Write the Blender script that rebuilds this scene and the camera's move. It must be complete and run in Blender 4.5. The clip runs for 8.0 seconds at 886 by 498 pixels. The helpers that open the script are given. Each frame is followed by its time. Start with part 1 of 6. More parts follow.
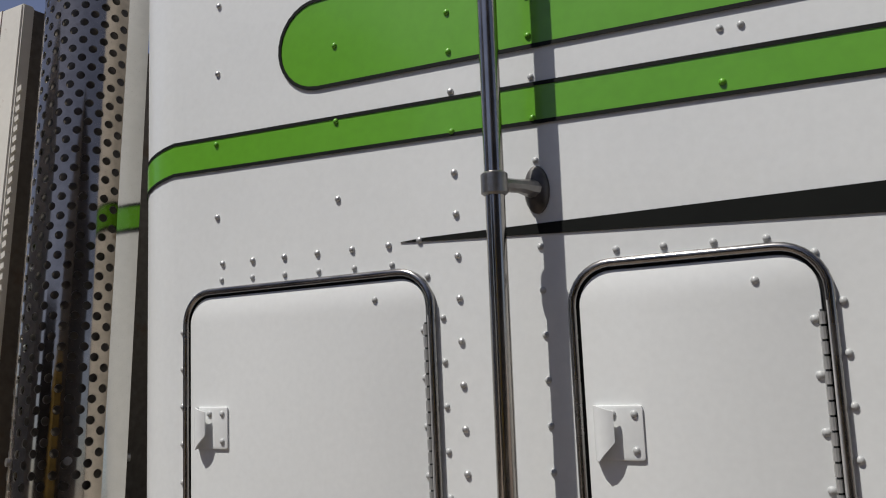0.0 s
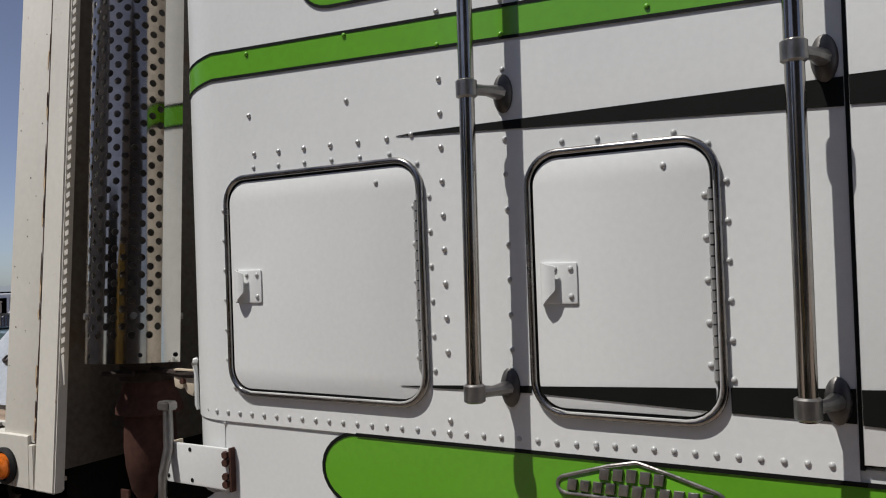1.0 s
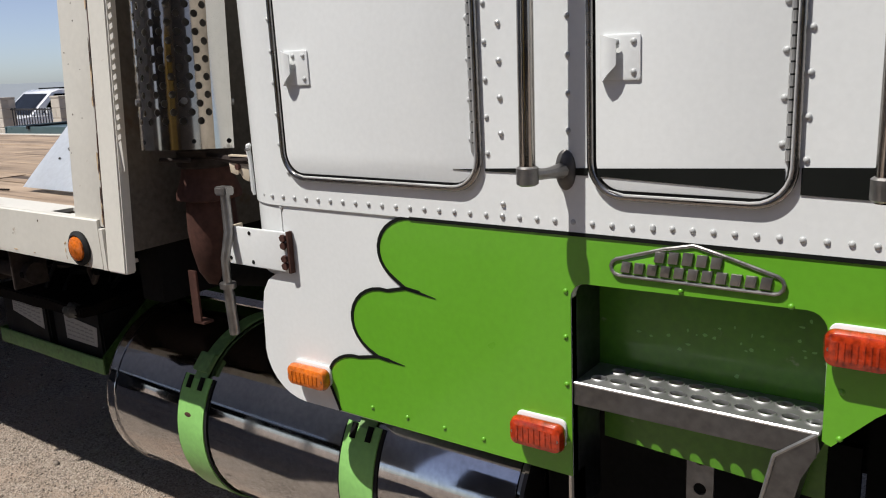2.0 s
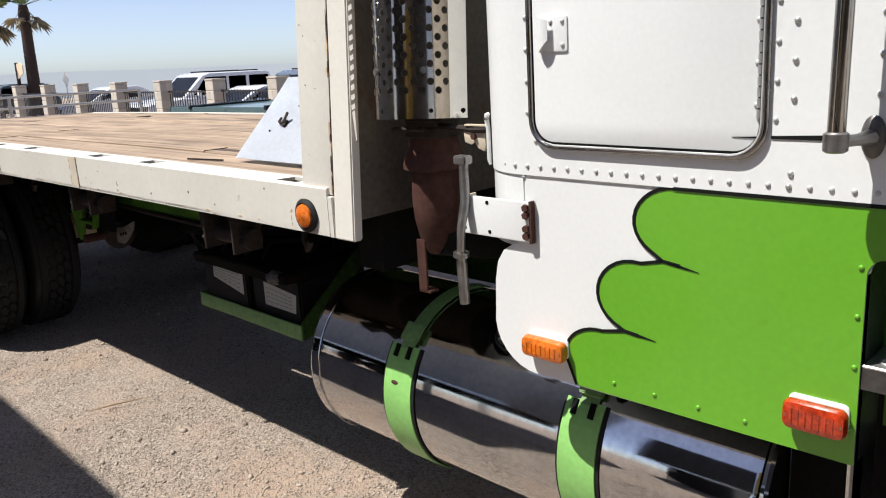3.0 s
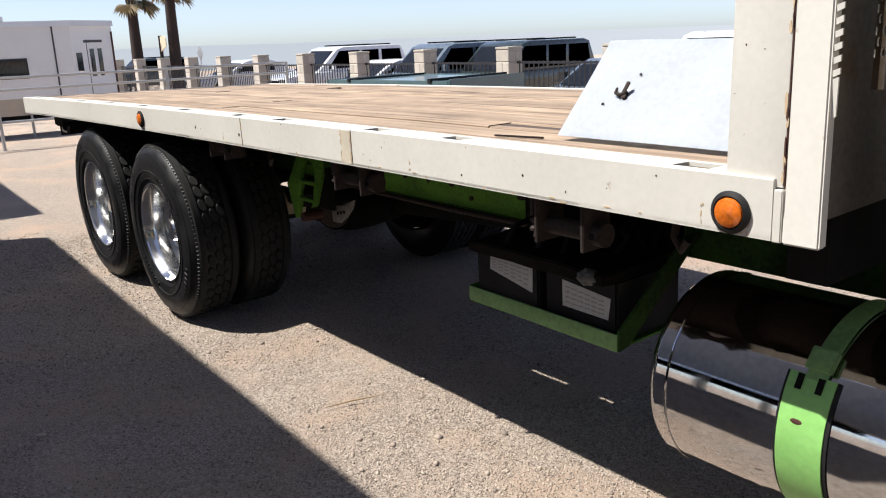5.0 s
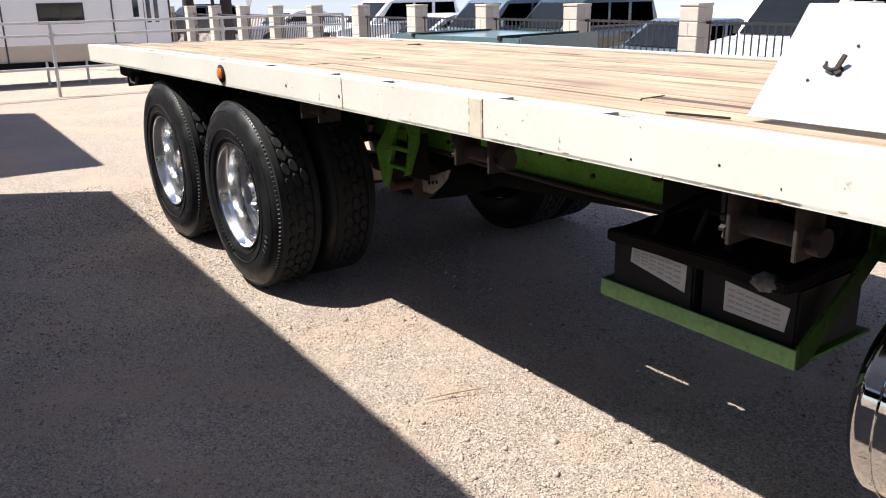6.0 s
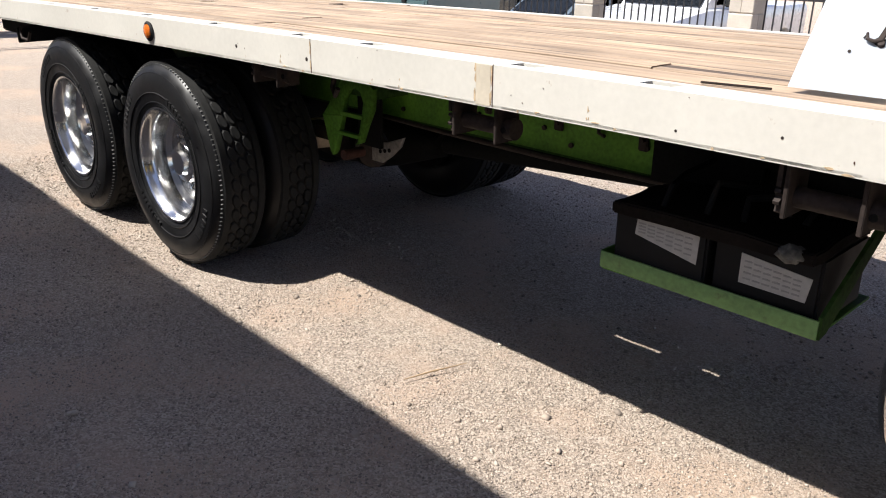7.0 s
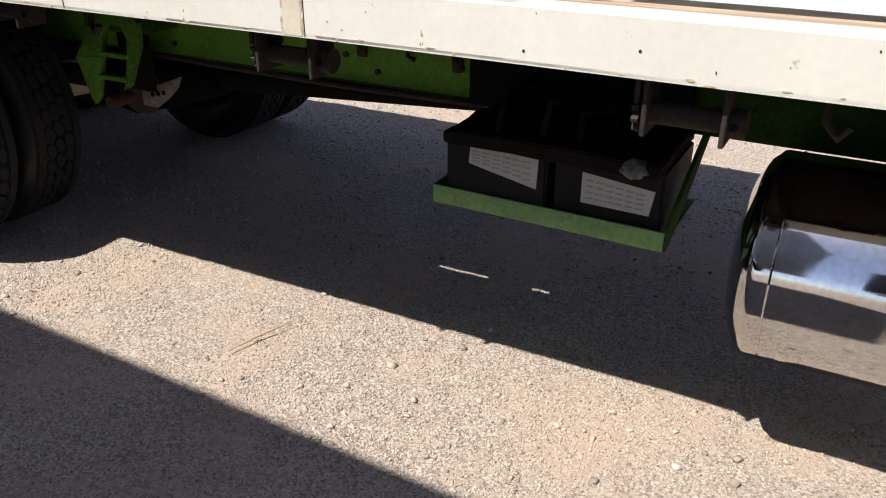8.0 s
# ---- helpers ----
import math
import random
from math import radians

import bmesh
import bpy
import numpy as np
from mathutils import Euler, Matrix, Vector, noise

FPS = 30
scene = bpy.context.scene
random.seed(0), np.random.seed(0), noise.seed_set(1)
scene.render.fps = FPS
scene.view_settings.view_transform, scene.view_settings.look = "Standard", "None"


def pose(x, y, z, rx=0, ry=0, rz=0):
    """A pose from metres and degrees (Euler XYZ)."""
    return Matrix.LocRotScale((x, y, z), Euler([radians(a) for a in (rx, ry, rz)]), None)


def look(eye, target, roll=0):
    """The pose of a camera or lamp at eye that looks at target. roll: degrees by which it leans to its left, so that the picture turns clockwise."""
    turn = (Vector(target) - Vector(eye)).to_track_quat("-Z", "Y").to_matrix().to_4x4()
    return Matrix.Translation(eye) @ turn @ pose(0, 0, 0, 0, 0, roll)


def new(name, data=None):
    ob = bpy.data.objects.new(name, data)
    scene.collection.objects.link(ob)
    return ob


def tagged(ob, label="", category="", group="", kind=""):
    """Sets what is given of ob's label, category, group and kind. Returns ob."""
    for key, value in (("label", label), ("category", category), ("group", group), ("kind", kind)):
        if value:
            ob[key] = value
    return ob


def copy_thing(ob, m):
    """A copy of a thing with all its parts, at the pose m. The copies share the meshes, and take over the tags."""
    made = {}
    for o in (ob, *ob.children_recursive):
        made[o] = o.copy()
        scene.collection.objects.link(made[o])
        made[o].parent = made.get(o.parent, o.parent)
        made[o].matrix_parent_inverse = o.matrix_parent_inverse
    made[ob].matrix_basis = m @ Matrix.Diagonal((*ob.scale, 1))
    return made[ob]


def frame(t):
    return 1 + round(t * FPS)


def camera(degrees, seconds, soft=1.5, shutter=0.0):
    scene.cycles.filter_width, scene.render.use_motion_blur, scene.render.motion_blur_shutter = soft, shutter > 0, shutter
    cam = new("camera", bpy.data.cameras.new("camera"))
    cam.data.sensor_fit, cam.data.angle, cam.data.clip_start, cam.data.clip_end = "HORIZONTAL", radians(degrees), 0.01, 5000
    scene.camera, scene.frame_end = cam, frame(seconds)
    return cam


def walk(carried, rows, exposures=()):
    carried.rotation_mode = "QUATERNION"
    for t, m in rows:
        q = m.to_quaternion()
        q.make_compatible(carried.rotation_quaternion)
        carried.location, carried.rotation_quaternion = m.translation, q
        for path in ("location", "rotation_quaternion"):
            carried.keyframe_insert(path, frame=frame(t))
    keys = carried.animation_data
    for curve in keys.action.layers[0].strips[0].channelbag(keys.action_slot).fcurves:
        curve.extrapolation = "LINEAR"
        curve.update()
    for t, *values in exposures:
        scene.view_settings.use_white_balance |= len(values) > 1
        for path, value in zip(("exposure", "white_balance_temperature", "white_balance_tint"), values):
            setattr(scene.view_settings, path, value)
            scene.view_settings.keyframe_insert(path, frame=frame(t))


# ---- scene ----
cam = camera(57.0, 8.0, soft=1.1)
PATH = [
    (0, (0.421, -1.097, 1.722), (-0.527, 0.629, 2.023), -1.89),
    (0.5, (0.634, -1.291, 1.658), (-0.472, 0.366, 1.837), -2.4),
    (1, (0.637, -1.323, 1.66), (-0.381, 0.367, 1.72), -1.411),
    (1.5, (0.652, -1.303, 1.663), (-0.385, 0.394, 1.449), -2.3),
    (2, (0.626, -1.265, 1.637), (-0.522, 0.313, 1.199), -2.2),
    (2.2, (0.595, -1.254, 1.641), (-0.663, 0.23, 1.177), -2.6),
    (3.3, (0.33, -1.494, 1.605), (-1.044, -0.115, 1.145), -2.5),
    (3.5, (0.276, -1.524, 1.615), (-1.083, -0.122, 1.181), -2.7),
    (4, (0.056, -1.551, 1.618), (-1.39, -0.23, 1.211), -2.5),
    (4.5, (-0.22, -1.594, 1.614), (-1.745, -0.378, 1.172), -0.5),
    (4.7, (-0.301, -1.625, 1.59), (-1.836, -0.428, 1.134), -1.6),
    (5.8, (-0.837, -1.685, 1.602), (-2.382, -0.569, 0.997), -2.6),
    (6, (-0.92, -1.695, 1.603), (-2.484, -0.605, 0.999), -0.9),
    (6.5, (-1.117, -1.794, 1.591), (-2.614, -0.639, 0.94), -0.9),
    (7, (-1.304, -1.926, 1.588), (-2.649, -0.613, 0.903), 1.2),
    (7.5, (-1.493, -1.902, 1.567), (-2.65, -0.454, 0.814), -0.2),
    (8, (-1.615, -1.852, 1.561), (-2.47, -0.256, 0.711), 0.7),
]
# the truck leans a little on its springs
LEAN = Matrix.Rotation(radians(1.2), 4, "X")
walk(cam, [(t, look(eye, target, roll)) for t, eye, target, roll in PATH],
     [(0.0, -0.08), (0.5, 0.02), (1.0, -0.13), (1.5, -0.19), (2.0, 0.31), (3.3, 0.76), (4.5, 0.75), (6.0, 1.34), (6.5, 1.32), (7.0, 1.17), (8.0, 1.12)])

# ---- world and sun ----
SUN_FROM = (LEAN.to_3x3() @ Vector((-0.62, -1.0, 2.09))).normalized()
world = bpy.data.worlds.new("sky")
scene.world = world
world.use_nodes = True
sky = world.node_tree.nodes.new("ShaderNodeTexSky")
sky.sky_type = "NISHITA"
sky.sun_disc = False
sky.sun_elevation = math.asin(SUN_FROM.z)
sky.sun_rotation = math.atan2(SUN_FROM.x, SUN_FROM.y)
sky.altitude, sky.air_density, sky.dust_density, sky.ozone_density = 0, 0.6, 0.45, 4.0
haze = world.node_tree.nodes.new("ShaderNodeHueSaturation")
haze.inputs["Saturation"].default_value = 0.76
haze.inputs["Hue"].default_value = 0.511
world.node_tree.links.new(sky.outputs["Color"], haze.inputs["Color"])
world.node_tree.links.new(haze.outputs["Color"], world.node_tree.nodes["Background"].inputs["Color"])
world.node_tree.nodes["Background"].inputs["Strength"].default_value = 0.094
sun_data = bpy.data.lights.new("sun", "SUN")
sun_data.energy, sun_data.angle, sun_data.color = 4.6, radians(0.53), (1.0, 0.965, 0.91)
sun = new("sun", sun_data)
sun.matrix_world = look(SUN_FROM * 30, (0, 0, 0))


# ---- materials ----
def material(name, color, rough=0.5, metal=0.0, var=0.06, scale=8.0, grain=60.0, bump=0.0, bump_scale=200.0,
             coat=0.0, stain=None, stain_amount=0.0, stain_scale=4.0, rough_var=0.1, per_object=0.0, spec=0.5):
    """A painted or raw surface: base colour with broad and fine variation, optional stains and fine relief."""
    m = bpy.data.materials.new(name)
    m.use_nodes = True
    nt = m.node_tree
    b = nt.nodes["Principled BSDF"]
    b.inputs["Metallic"].default_value = metal
    b.inputs["Coat Weight"].default_value = coat
    b.inputs["Specular IOR Level"].default_value = spec
    b.inputs["Coat Roughness"].default_value = 0.08
    co = nt.nodes.new("ShaderNodeTexCoord")
    n1, n2 = nt.nodes.new("ShaderNodeTexNoise"), nt.nodes.new("ShaderNodeTexNoise")
    n1.inputs["Scale"].default_value, n1.inputs["Detail"].default_value = scale, 5
    n2.inputs["Scale"].default_value, n2.inputs["Detail"].default_value = grain, 3
    for n in (n1, n2):
        nt.links.new(co.outputs["Object"], n.inputs["Vector"])
    add = nt.nodes.new("ShaderNodeMath")
    add.operation = "ADD"
    nt.links.new(n1.outputs["Fac"], add.inputs[0])
    nt.links.new(n2.outputs["Fac"], add.inputs[1])
    last = add.outputs[0]
    if per_object:
        info = nt.nodes.new("ShaderNodeObjectInfo")
        pm = nt.nodes.new("ShaderNodeMath")
        pm.operation, pm.inputs[1].default_value = "MULTIPLY_ADD", per_object
        nt.links.new(info.outputs["Random"], pm.inputs[0])
        nt.links.new(last, pm.inputs[2])
        last = pm.outputs[0]
    rng = nt.nodes.new("ShaderNodeMapRange")
    rng.inputs["From Min"].default_value, rng.inputs["From Max"].default_value = 0.6, 1.4 + per_object
    rng.inputs["To Min"].default_value, rng.inputs["To Max"].default_value = 1 - var * 2, 1 + var * 2
    nt.links.new(last, rng.inputs["Value"])
    mul = nt.nodes.new("ShaderNodeVectorMath")
    mul.operation, mul.inputs[0].default_value = "SCALE", color
    nt.links.new(rng.outputs[0], mul.inputs["Scale"])
    out = mul.outputs[0]
    if stain:
        n3 = nt.nodes.new("ShaderNodeTexNoise")
        n3.inputs["Scale"].default_value, n3.inputs["Detail"].default_value, n3.inputs["Roughness"].default_value = stain_scale, 8, 0.65
        nt.links.new(co.outputs["Object"], n3.inputs["Vector"])
        r3 = nt.nodes.new("ShaderNodeMapRange")
        r3.inputs["From Min"].default_value, r3.inputs["From Max"].default_value = 0.70 - stain_amount * 0.3, 0.78 - stain_amount * 0.2
        nt.links.new(n3.outputs["Fac"], r3.inputs["Value"])
        mix = nt.nodes.new("ShaderNodeMix")
        mix.data_type = "RGBA"
        mix.inputs["B"].default_value = (*stain, 1)
        nt.links.new(r3.outputs[0], mix.inputs["Factor"])
        nt.links.new(out, mix.inputs["A"])
        out = mix.outputs["Result"]
    nt.links.new(out, b.inputs["Base Color"])
    rr = nt.nodes.new("ShaderNodeMapRange")
    rr.inputs["From Min"].default_value, rr.inputs["From Max"].default_value = 0.3, 0.7
    rr.inputs["To Min"].default_value, rr.inputs["To Max"].default_value = max(0.02, rough - rough_var), min(1, rough + rough_var)
    nt.links.new(n1.outputs["Fac"], rr.inputs["Value"])
    nt.links.new(rr.outputs[0], b.inputs["Roughness"])
    if bump:
        nb = nt.nodes.new("ShaderNodeTexNoise")
        nb.inputs["Scale"].default_value, nb.inputs["Detail"].default_value = bump_scale, 4
        nt.links.new(co.outputs["Object"], nb.inputs["Vector"])
        bn = nt.nodes.new("ShaderNodeBump")
        bn.inputs["Strength"].default_value, bn.inputs["Distance"].default_value = min(1, bump), 0.002
        nt.links.new(nb.outputs["Fac"], bn.inputs["Height"])
        nt.links.new(bn.outputs["Normal"], b.inputs["Normal"])
    return m


white_paint = material("white_cab_paint", (0.70, 0.715, 0.71), 0.42, var=0.02, scale=2.5, grain=90, coat=0.25, bump=0.05, bump_scale=30)
green_paint = material("green_cab_paint", (0.115, 0.345, 0.018), 0.35, var=0.04, scale=2.5, grain=70, coat=0.3)
# scuffed cab green, darkened for the shade inside the step recess
shaded_scuffed_green = material("scuffed_green_paint", (0.075, 0.225, 0.014), 0.4, var=0.12, scale=5, coat=0.2, stain=(0.30, 0.36, 0.20), stain_amount=0.10, stain_scale=16)
black_paint = material("black_line_paint", (0.006, 0.007, 0.006), 0.6, spec=0.15)
chrome = material("polished_steel", (0.50, 0.49, 0.48), 0.08, 1.0, var=0.03, rough_var=0.03, scale=6)
tank_metal = material("polished_tank_aluminium", (0.50, 0.50, 0.51), 0.072, 1.0, var=0.10, rough_var=0.05, scale=5, bump=0.08, bump_scale=7)
rail_chrome = material("tarnished_rail_steel", (0.40, 0.375, 0.345), 0.17, 1.0, var=0.08, rough_var=0.05, scale=9)
wing_metal = material("bright_guard_edge", (0.64, 0.62, 0.58), 0.10, 1.0, var=0.03, scale=6, rough_var=0.03)
guard_metal = material("heat_tinted_steel", (0.38, 0.325, 0.265), 0.11, 1.0, var=0.12, rough_var=0.05, scale=5, stain=(0.20, 0.13, 0.08), stain_amount=0.25, stain_scale=7)
tread_rubber = material("dusty_tread_rubber", (0.014, 0.014, 0.0137), 0.75, spec=0.2, var=0.2, scale=12)
sidewall = material("shiny_black_sidewall", (0.007, 0.007, 0.0075), 0.42, spec=0.28, var=0.25, scale=7, rough_var=0.15)
# pale rubber, the sky's reflection on the tyre nicks put into the colour
nub = material("scuffed_pale_rubber", (0.26, 0.26, 0.25), 0.55)
hold_down = material("blackened_rusty_steel", (0.011, 0.0085, 0.0075), 0.8, spec=0.1, var=0.3, scale=12, bump=0.3)
# hanger green darkened for the shade under the bed; its leg keeps chassis green
hanger_shade = material("grimy_green_casting", (0.055, 0.14, 0.017), 0.75, spec=0.15, var=0.3, scale=9)
# chassis green with the shade under cab and bed put into the colour
frame_shade = material("oil_darkened_green_paint", (0.028, 0.066, 0.014), 0.8, spec=0.15, var=0.3, scale=7)
steel = material("worn_steel", (0.42, 0.41, 0.39), 0.32, 1.0, var=0.1, scale=14)
step_metal = material("brushed_step_aluminium", (0.17, 0.175, 0.184), 0.40, 1.0, var=0.16, scale=6, rough_var=0.12)
tread_metal = material("worn_tread_aluminium", (0.31, 0.31, 0.305), 0.42, 0.75, var=0.10, scale=10)
bright_edge = material("rubbed_bright_edge", (0.60, 0.60, 0.59), 0.45, 0.5, var=0.08, scale=14)
rivet_metal = material("dull_rivet_aluminium", (0.52, 0.52, 0.51), 0.4, 0.6, var=0.08)
ring_metal = material("dark_polished_trim", (0.30, 0.29, 0.28), 0.22, 1.0, var=0.08, scale=12)
trim_metal = material("trim_aluminium", (0.55, 0.55, 0.54), 0.25, 1.0, var=0.06, scale=12)
rubber = material("black_rubber", (0.010, 0.010, 0.0105), 0.7, spec=0.3, var=0.2, scale=9, bump=0.2, bump_scale=90)
gasket = material("grey_rubber_seal", (0.045, 0.05, 0.05), 0.5, var=0.1)
cast_metal = material("cast_metal", (0.27, 0.26, 0.25), 0.38, 0.9, var=0.12, scale=25, bump=0.3, bump_scale=150)
grey_cast = material("dirty_grey_casting", (0.16, 0.15, 0.14), 0.7, var=0.25, scale=16)
dark_cast = material("grimy_cast_metal", (0.11, 0.105, 0.10), 0.45, 0.7, var=0.2, scale=25, bump=0.3, bump_scale=150)
cream_paint = material("cream_bed_paint", (0.60, 0.578, 0.522), 0.55, var=0.03, scale=3, grain=60, stain=(0.22, 0.11, 0.045), stain_amount=0.155, stain_scale=15, bump=0.1, bump_scale=40)
patch_paint = material("yellowed_patch_paint", (0.56, 0.50, 0.40), 0.6, var=0.06, scale=9, stain=(0.40, 0.27, 0.15), stain_amount=0.35, stain_scale=22)
rusty_cream = material("rusty_cream_paint", (0.55, 0.47, 0.36), 0.6, var=0.08, scale=6, stain=(0.20, 0.085, 0.03), stain_amount=0.42, stain_scale=6)
# rust-streaked cream, its base darkened for shade in the gap behind the cab
shaded_cream = material("sooty_rust_streaked_sheet", (0.105, 0.088, 0.070), 0.75, var=0.2, scale=5, stain=(0.09, 0.045, 0.02), stain_amount=0.42, stain_scale=5)
rust_wash = material("thin_rust_wash", (0.48, 0.36, 0.23), 0.75, var=0.15, scale=30)
muffler_metal = material("dull_muffler_steel", (0.17, 0.15, 0.125), 0.5, 0.6, var=0.15, scale=9)
rivet_paint = material("chalky_rivet_paint", (0.46, 0.47, 0.465), 0.35, coat=0.3, var=0.10, scale=40)
rust = material("rusty_exhaust", (0.066, 0.030, 0.023), 0.75, spec=0.2, var=0.2, scale=7, bump=0.3, stain=(0.045, 0.021, 0.016), stain_amount=0.4)
dark_iron = material("dark_rusty_iron", (0.034, 0.026, 0.023), 0.7, 0.2, spec=0.2, var=0.25, scale=14, bump=0.3)
frame_green = material("green_chassis_paint", (0.085, 0.215, 0.024), 0.65, spec=0.25, var=0.2, scale=6, stain=(0.05, 0.05, 0.03), stain_amount=0.2)
tray_green = material("worn_green_tray_paint", (0.165, 0.30, 0.105), 0.6, var=0.16, scale=11, stain=(0.10, 0.10, 0.05), stain_amount=0.25, stain_scale=9)
light_green = material("green_strap_paint", (0.22, 0.47, 0.13), 0.45, var=0.07, scale=9, stain=(0.22, 0.11, 0.03), stain_amount=0.02, stain_scale=12)
# near-black for underbody and holes, with their deep shade in the colour
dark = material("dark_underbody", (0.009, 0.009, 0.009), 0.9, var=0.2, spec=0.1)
corroded = material("white_terminal_corrosion", (0.11, 0.11, 0.105), 0.85, var=0.3, scale=30, stain=(0.03, 0.03, 0.03), stain_amount=0.4, stain_scale=25, bump=0.6)
battery_black = material("black_battery_plastic", (0.008, 0.008, 0.009), 0.55, spec=0.2)
label_paper = material("grey_label", (0.42, 0.42, 0.41), 0.6, var=0.06, scale=30)
print_grey = material("grey_print", (0.28, 0.28, 0.28), 0.6)
ramp_paint = material("pale_blue_white_paint", (0.59, 0.63, 0.69), 0.6, var=0.05, scale=4, bump=0.25, bump_scale=25)
amber = material("amber_lens", (0.58, 0.135, 0.012), 0.25, coat=0.5, var=0.24, scale=34, grain=110)
red_lens = material("red_orange_lens", (0.36, 0.030, 0.006), 0.22, coat=0.5, var=0.34, scale=38, grain=120)
wheel_metal = material("polished_wheel_aluminium", (0.72, 0.72, 0.71), 0.16, 1.0, var=0.05, scale=9)
block = material("split_face_block", (0.46, 0.42, 0.36), 0.9, var=0.12, scale=9, bump=0.6, bump_scale=60, per_object=0.5)
iron_fence = material("black_iron_paint", (0.02, 0.02, 0.022), 0.5)
pipe_metal = material("galvanised_pipe", (0.45, 0.45, 0.44), 0.45, 0.7, var=0.08)
rv_white = material("white_trailer_panel", (0.78, 0.78, 0.77), 0.5, var=0.03, scale=2)
trailer_grey = material("dull_trailer_panel", (0.27, 0.27, 0.27), 0.5, var=0.06, scale=2)
rv_beige = material("beige_trailer_panel", (0.50, 0.43, 0.34), 0.55, var=0.05)
glass_dark = material("tinted_glass", (0.015, 0.018, 0.02), 0.08, var=0.02, coat=0.5)
car_white = material("white_car_paint", (0.72, 0.73, 0.74), 0.3, coat=0.8, var=0.02)
car_dark = material("dark_green_car_paint", (0.022, 0.035, 0.036), 0.3, coat=0.8, var=0.05)
car_grey = material("grey_blue_car_paint", (0.10, 0.13, 0.16), 0.3, coat=0.8, var=0.05)
car_teal = material("teal_car_paint", (0.085, 0.14, 0.15), 0.35, coat=0.6, var=0.05)
faded_yellow = material("faded_yellow_steel", (0.36, 0.25, 0.06), 0.6, var=0.15, scale=3)
orange_paint = material("orange_paint", (0.6, 0.16, 0.03), 0.4)
yellow_paint = material("yellow_paint", (0.72, 0.43, 0.04), 0.45, var=0.05)
bark = material("palm_bark", (0.034, 0.022, 0.018), 0.95, var=0.25, scale=6, bump=1.0, bump_scale=25)
frond = material("palm_frond", (0.16, 0.225, 0.085), 0.6, var=0.25, scale=5, per_object=0.4)
dead_frond = material("dry_palm_frond", (0.30, 0.24, 0.14), 0.8, var=0.2)
dark_body = material("dark_brown_body_paint", (0.035, 0.028, 0.024), 0.5)
twig_wood = material("dry_twig", (0.35, 0.25, 0.15), 0.9)
sign_paint = material("weathered_sign_paint", (0.62, 0.50, 0.36), 0.7, var=0.08)


def wood_material():
    """Sun-bleached deck planks: long grain along x, darker cracks and stains, each plank a little different."""
    m = bpy.data.materials.new("weathered_deck_wood")
    m.use_nodes = True
    nt = m.node_tree
    b = nt.nodes["Principled BSDF"]
    co = nt.nodes.new("ShaderNodeTexCoord")
    info = nt.nodes.new("ShaderNodeObjectInfo")
    shift = nt.nodes.new("ShaderNodeVectorMath")
    shift.operation = "MULTIPLY_ADD"
    shift.inputs[1].default_value = (9, 5, 3)
    nt.links.new(info.outputs["Random"], shift.inputs[0])
    nt.links.new(co.outputs["Object"], shift.inputs[2])
    mp = nt.nodes.new("ShaderNodeMapping")
    mp.inputs["Scale"].default_value = (0.6, 15, 15)
    nt.links.new(shift.outputs[0], mp.inputs["Vector"])
    grain = nt.nodes.new("ShaderNodeTexNoise")
    grain.inputs["Scale"].default_value, grain.inputs["Detail"].default_value, grain.inputs["Roughness"].default_value = 2.2, 7, 0.65
    nt.links.new(mp.outputs[0], grain.inputs["Vector"])
    patch = nt.nodes.new("ShaderNodeTexNoise")
    patch.inputs["Scale"].default_value, patch.inputs["Detail"].default_value = 2.5, 5
    nt.links.new(shift.outputs[0], patch.inputs["Vector"])
    ramp = nt.nodes.new("ShaderNodeValToRGB")
    e = ramp.color_ramp.elements
    e[0].position, e[0].color = 0.27, (0.110, 0.076, 0.050, 1)
    e[1].position, e[1].color = 0.70, (0.408, 0.309, 0.219, 1)
    mid = ramp.color_ramp.elements.new(0.45)
    mid.color = (0.299, 0.217, 0.150, 1)
    nt.links.new(grain.outputs["Fac"], ramp.inputs[0])
    rr = nt.nodes.new("ShaderNodeMapRange")
    rr.inputs["From Min"].default_value, rr.inputs["From Max"].default_value = 0.3, 0.7
    rr.inputs["To Min"].default_value, rr.inputs["To Max"].default_value = 0.72, 1.2
    nt.links.new(patch.outputs["Fac"], rr.inputs["Value"])
    per = nt.nodes.new("ShaderNodeMapRange")
    per.inputs["To Min"].default_value, per.inputs["To Max"].default_value = 0.8, 1.15
    nt.links.new(info.outputs["Random"], per.inputs["Value"])
    mm = nt.nodes.new("ShaderNodeMath")
    mm.operation = "MULTIPLY"
    nt.links.new(rr.outputs[0], mm.inputs[0])
    nt.links.new(per.outputs[0], mm.inputs[1])
    sc = nt.nodes.new("ShaderNodeVectorMath")
    sc.operation = "SCALE"
    nt.links.new(ramp.outputs["Color"], sc.inputs[0])
    nt.links.new(mm.outputs[0], sc.inputs["Scale"])
    # drying cracks and dark streaks along the grain
    mp2 = nt.nodes.new("ShaderNodeMapping")
    mp2.inputs["Scale"].default_value = (0.45, 22, 22)
    nt.links.new(shift.outputs[0], mp2.inputs["Vector"])
    crack = nt.nodes.new("ShaderNodeTexNoise")
    crack.inputs["Scale"].default_value, crack.inputs["Detail"].default_value = 1.3, 5
    crack.inputs["Distortion"].default_value = 0.5
    nt.links.new(mp2.outputs[0], crack.inputs["Vector"])
    band = nt.nodes.new("ShaderNodeMapRange")
    band.inputs["From Min"].default_value, band.inputs["From Max"].default_value = 0.60, 0.65
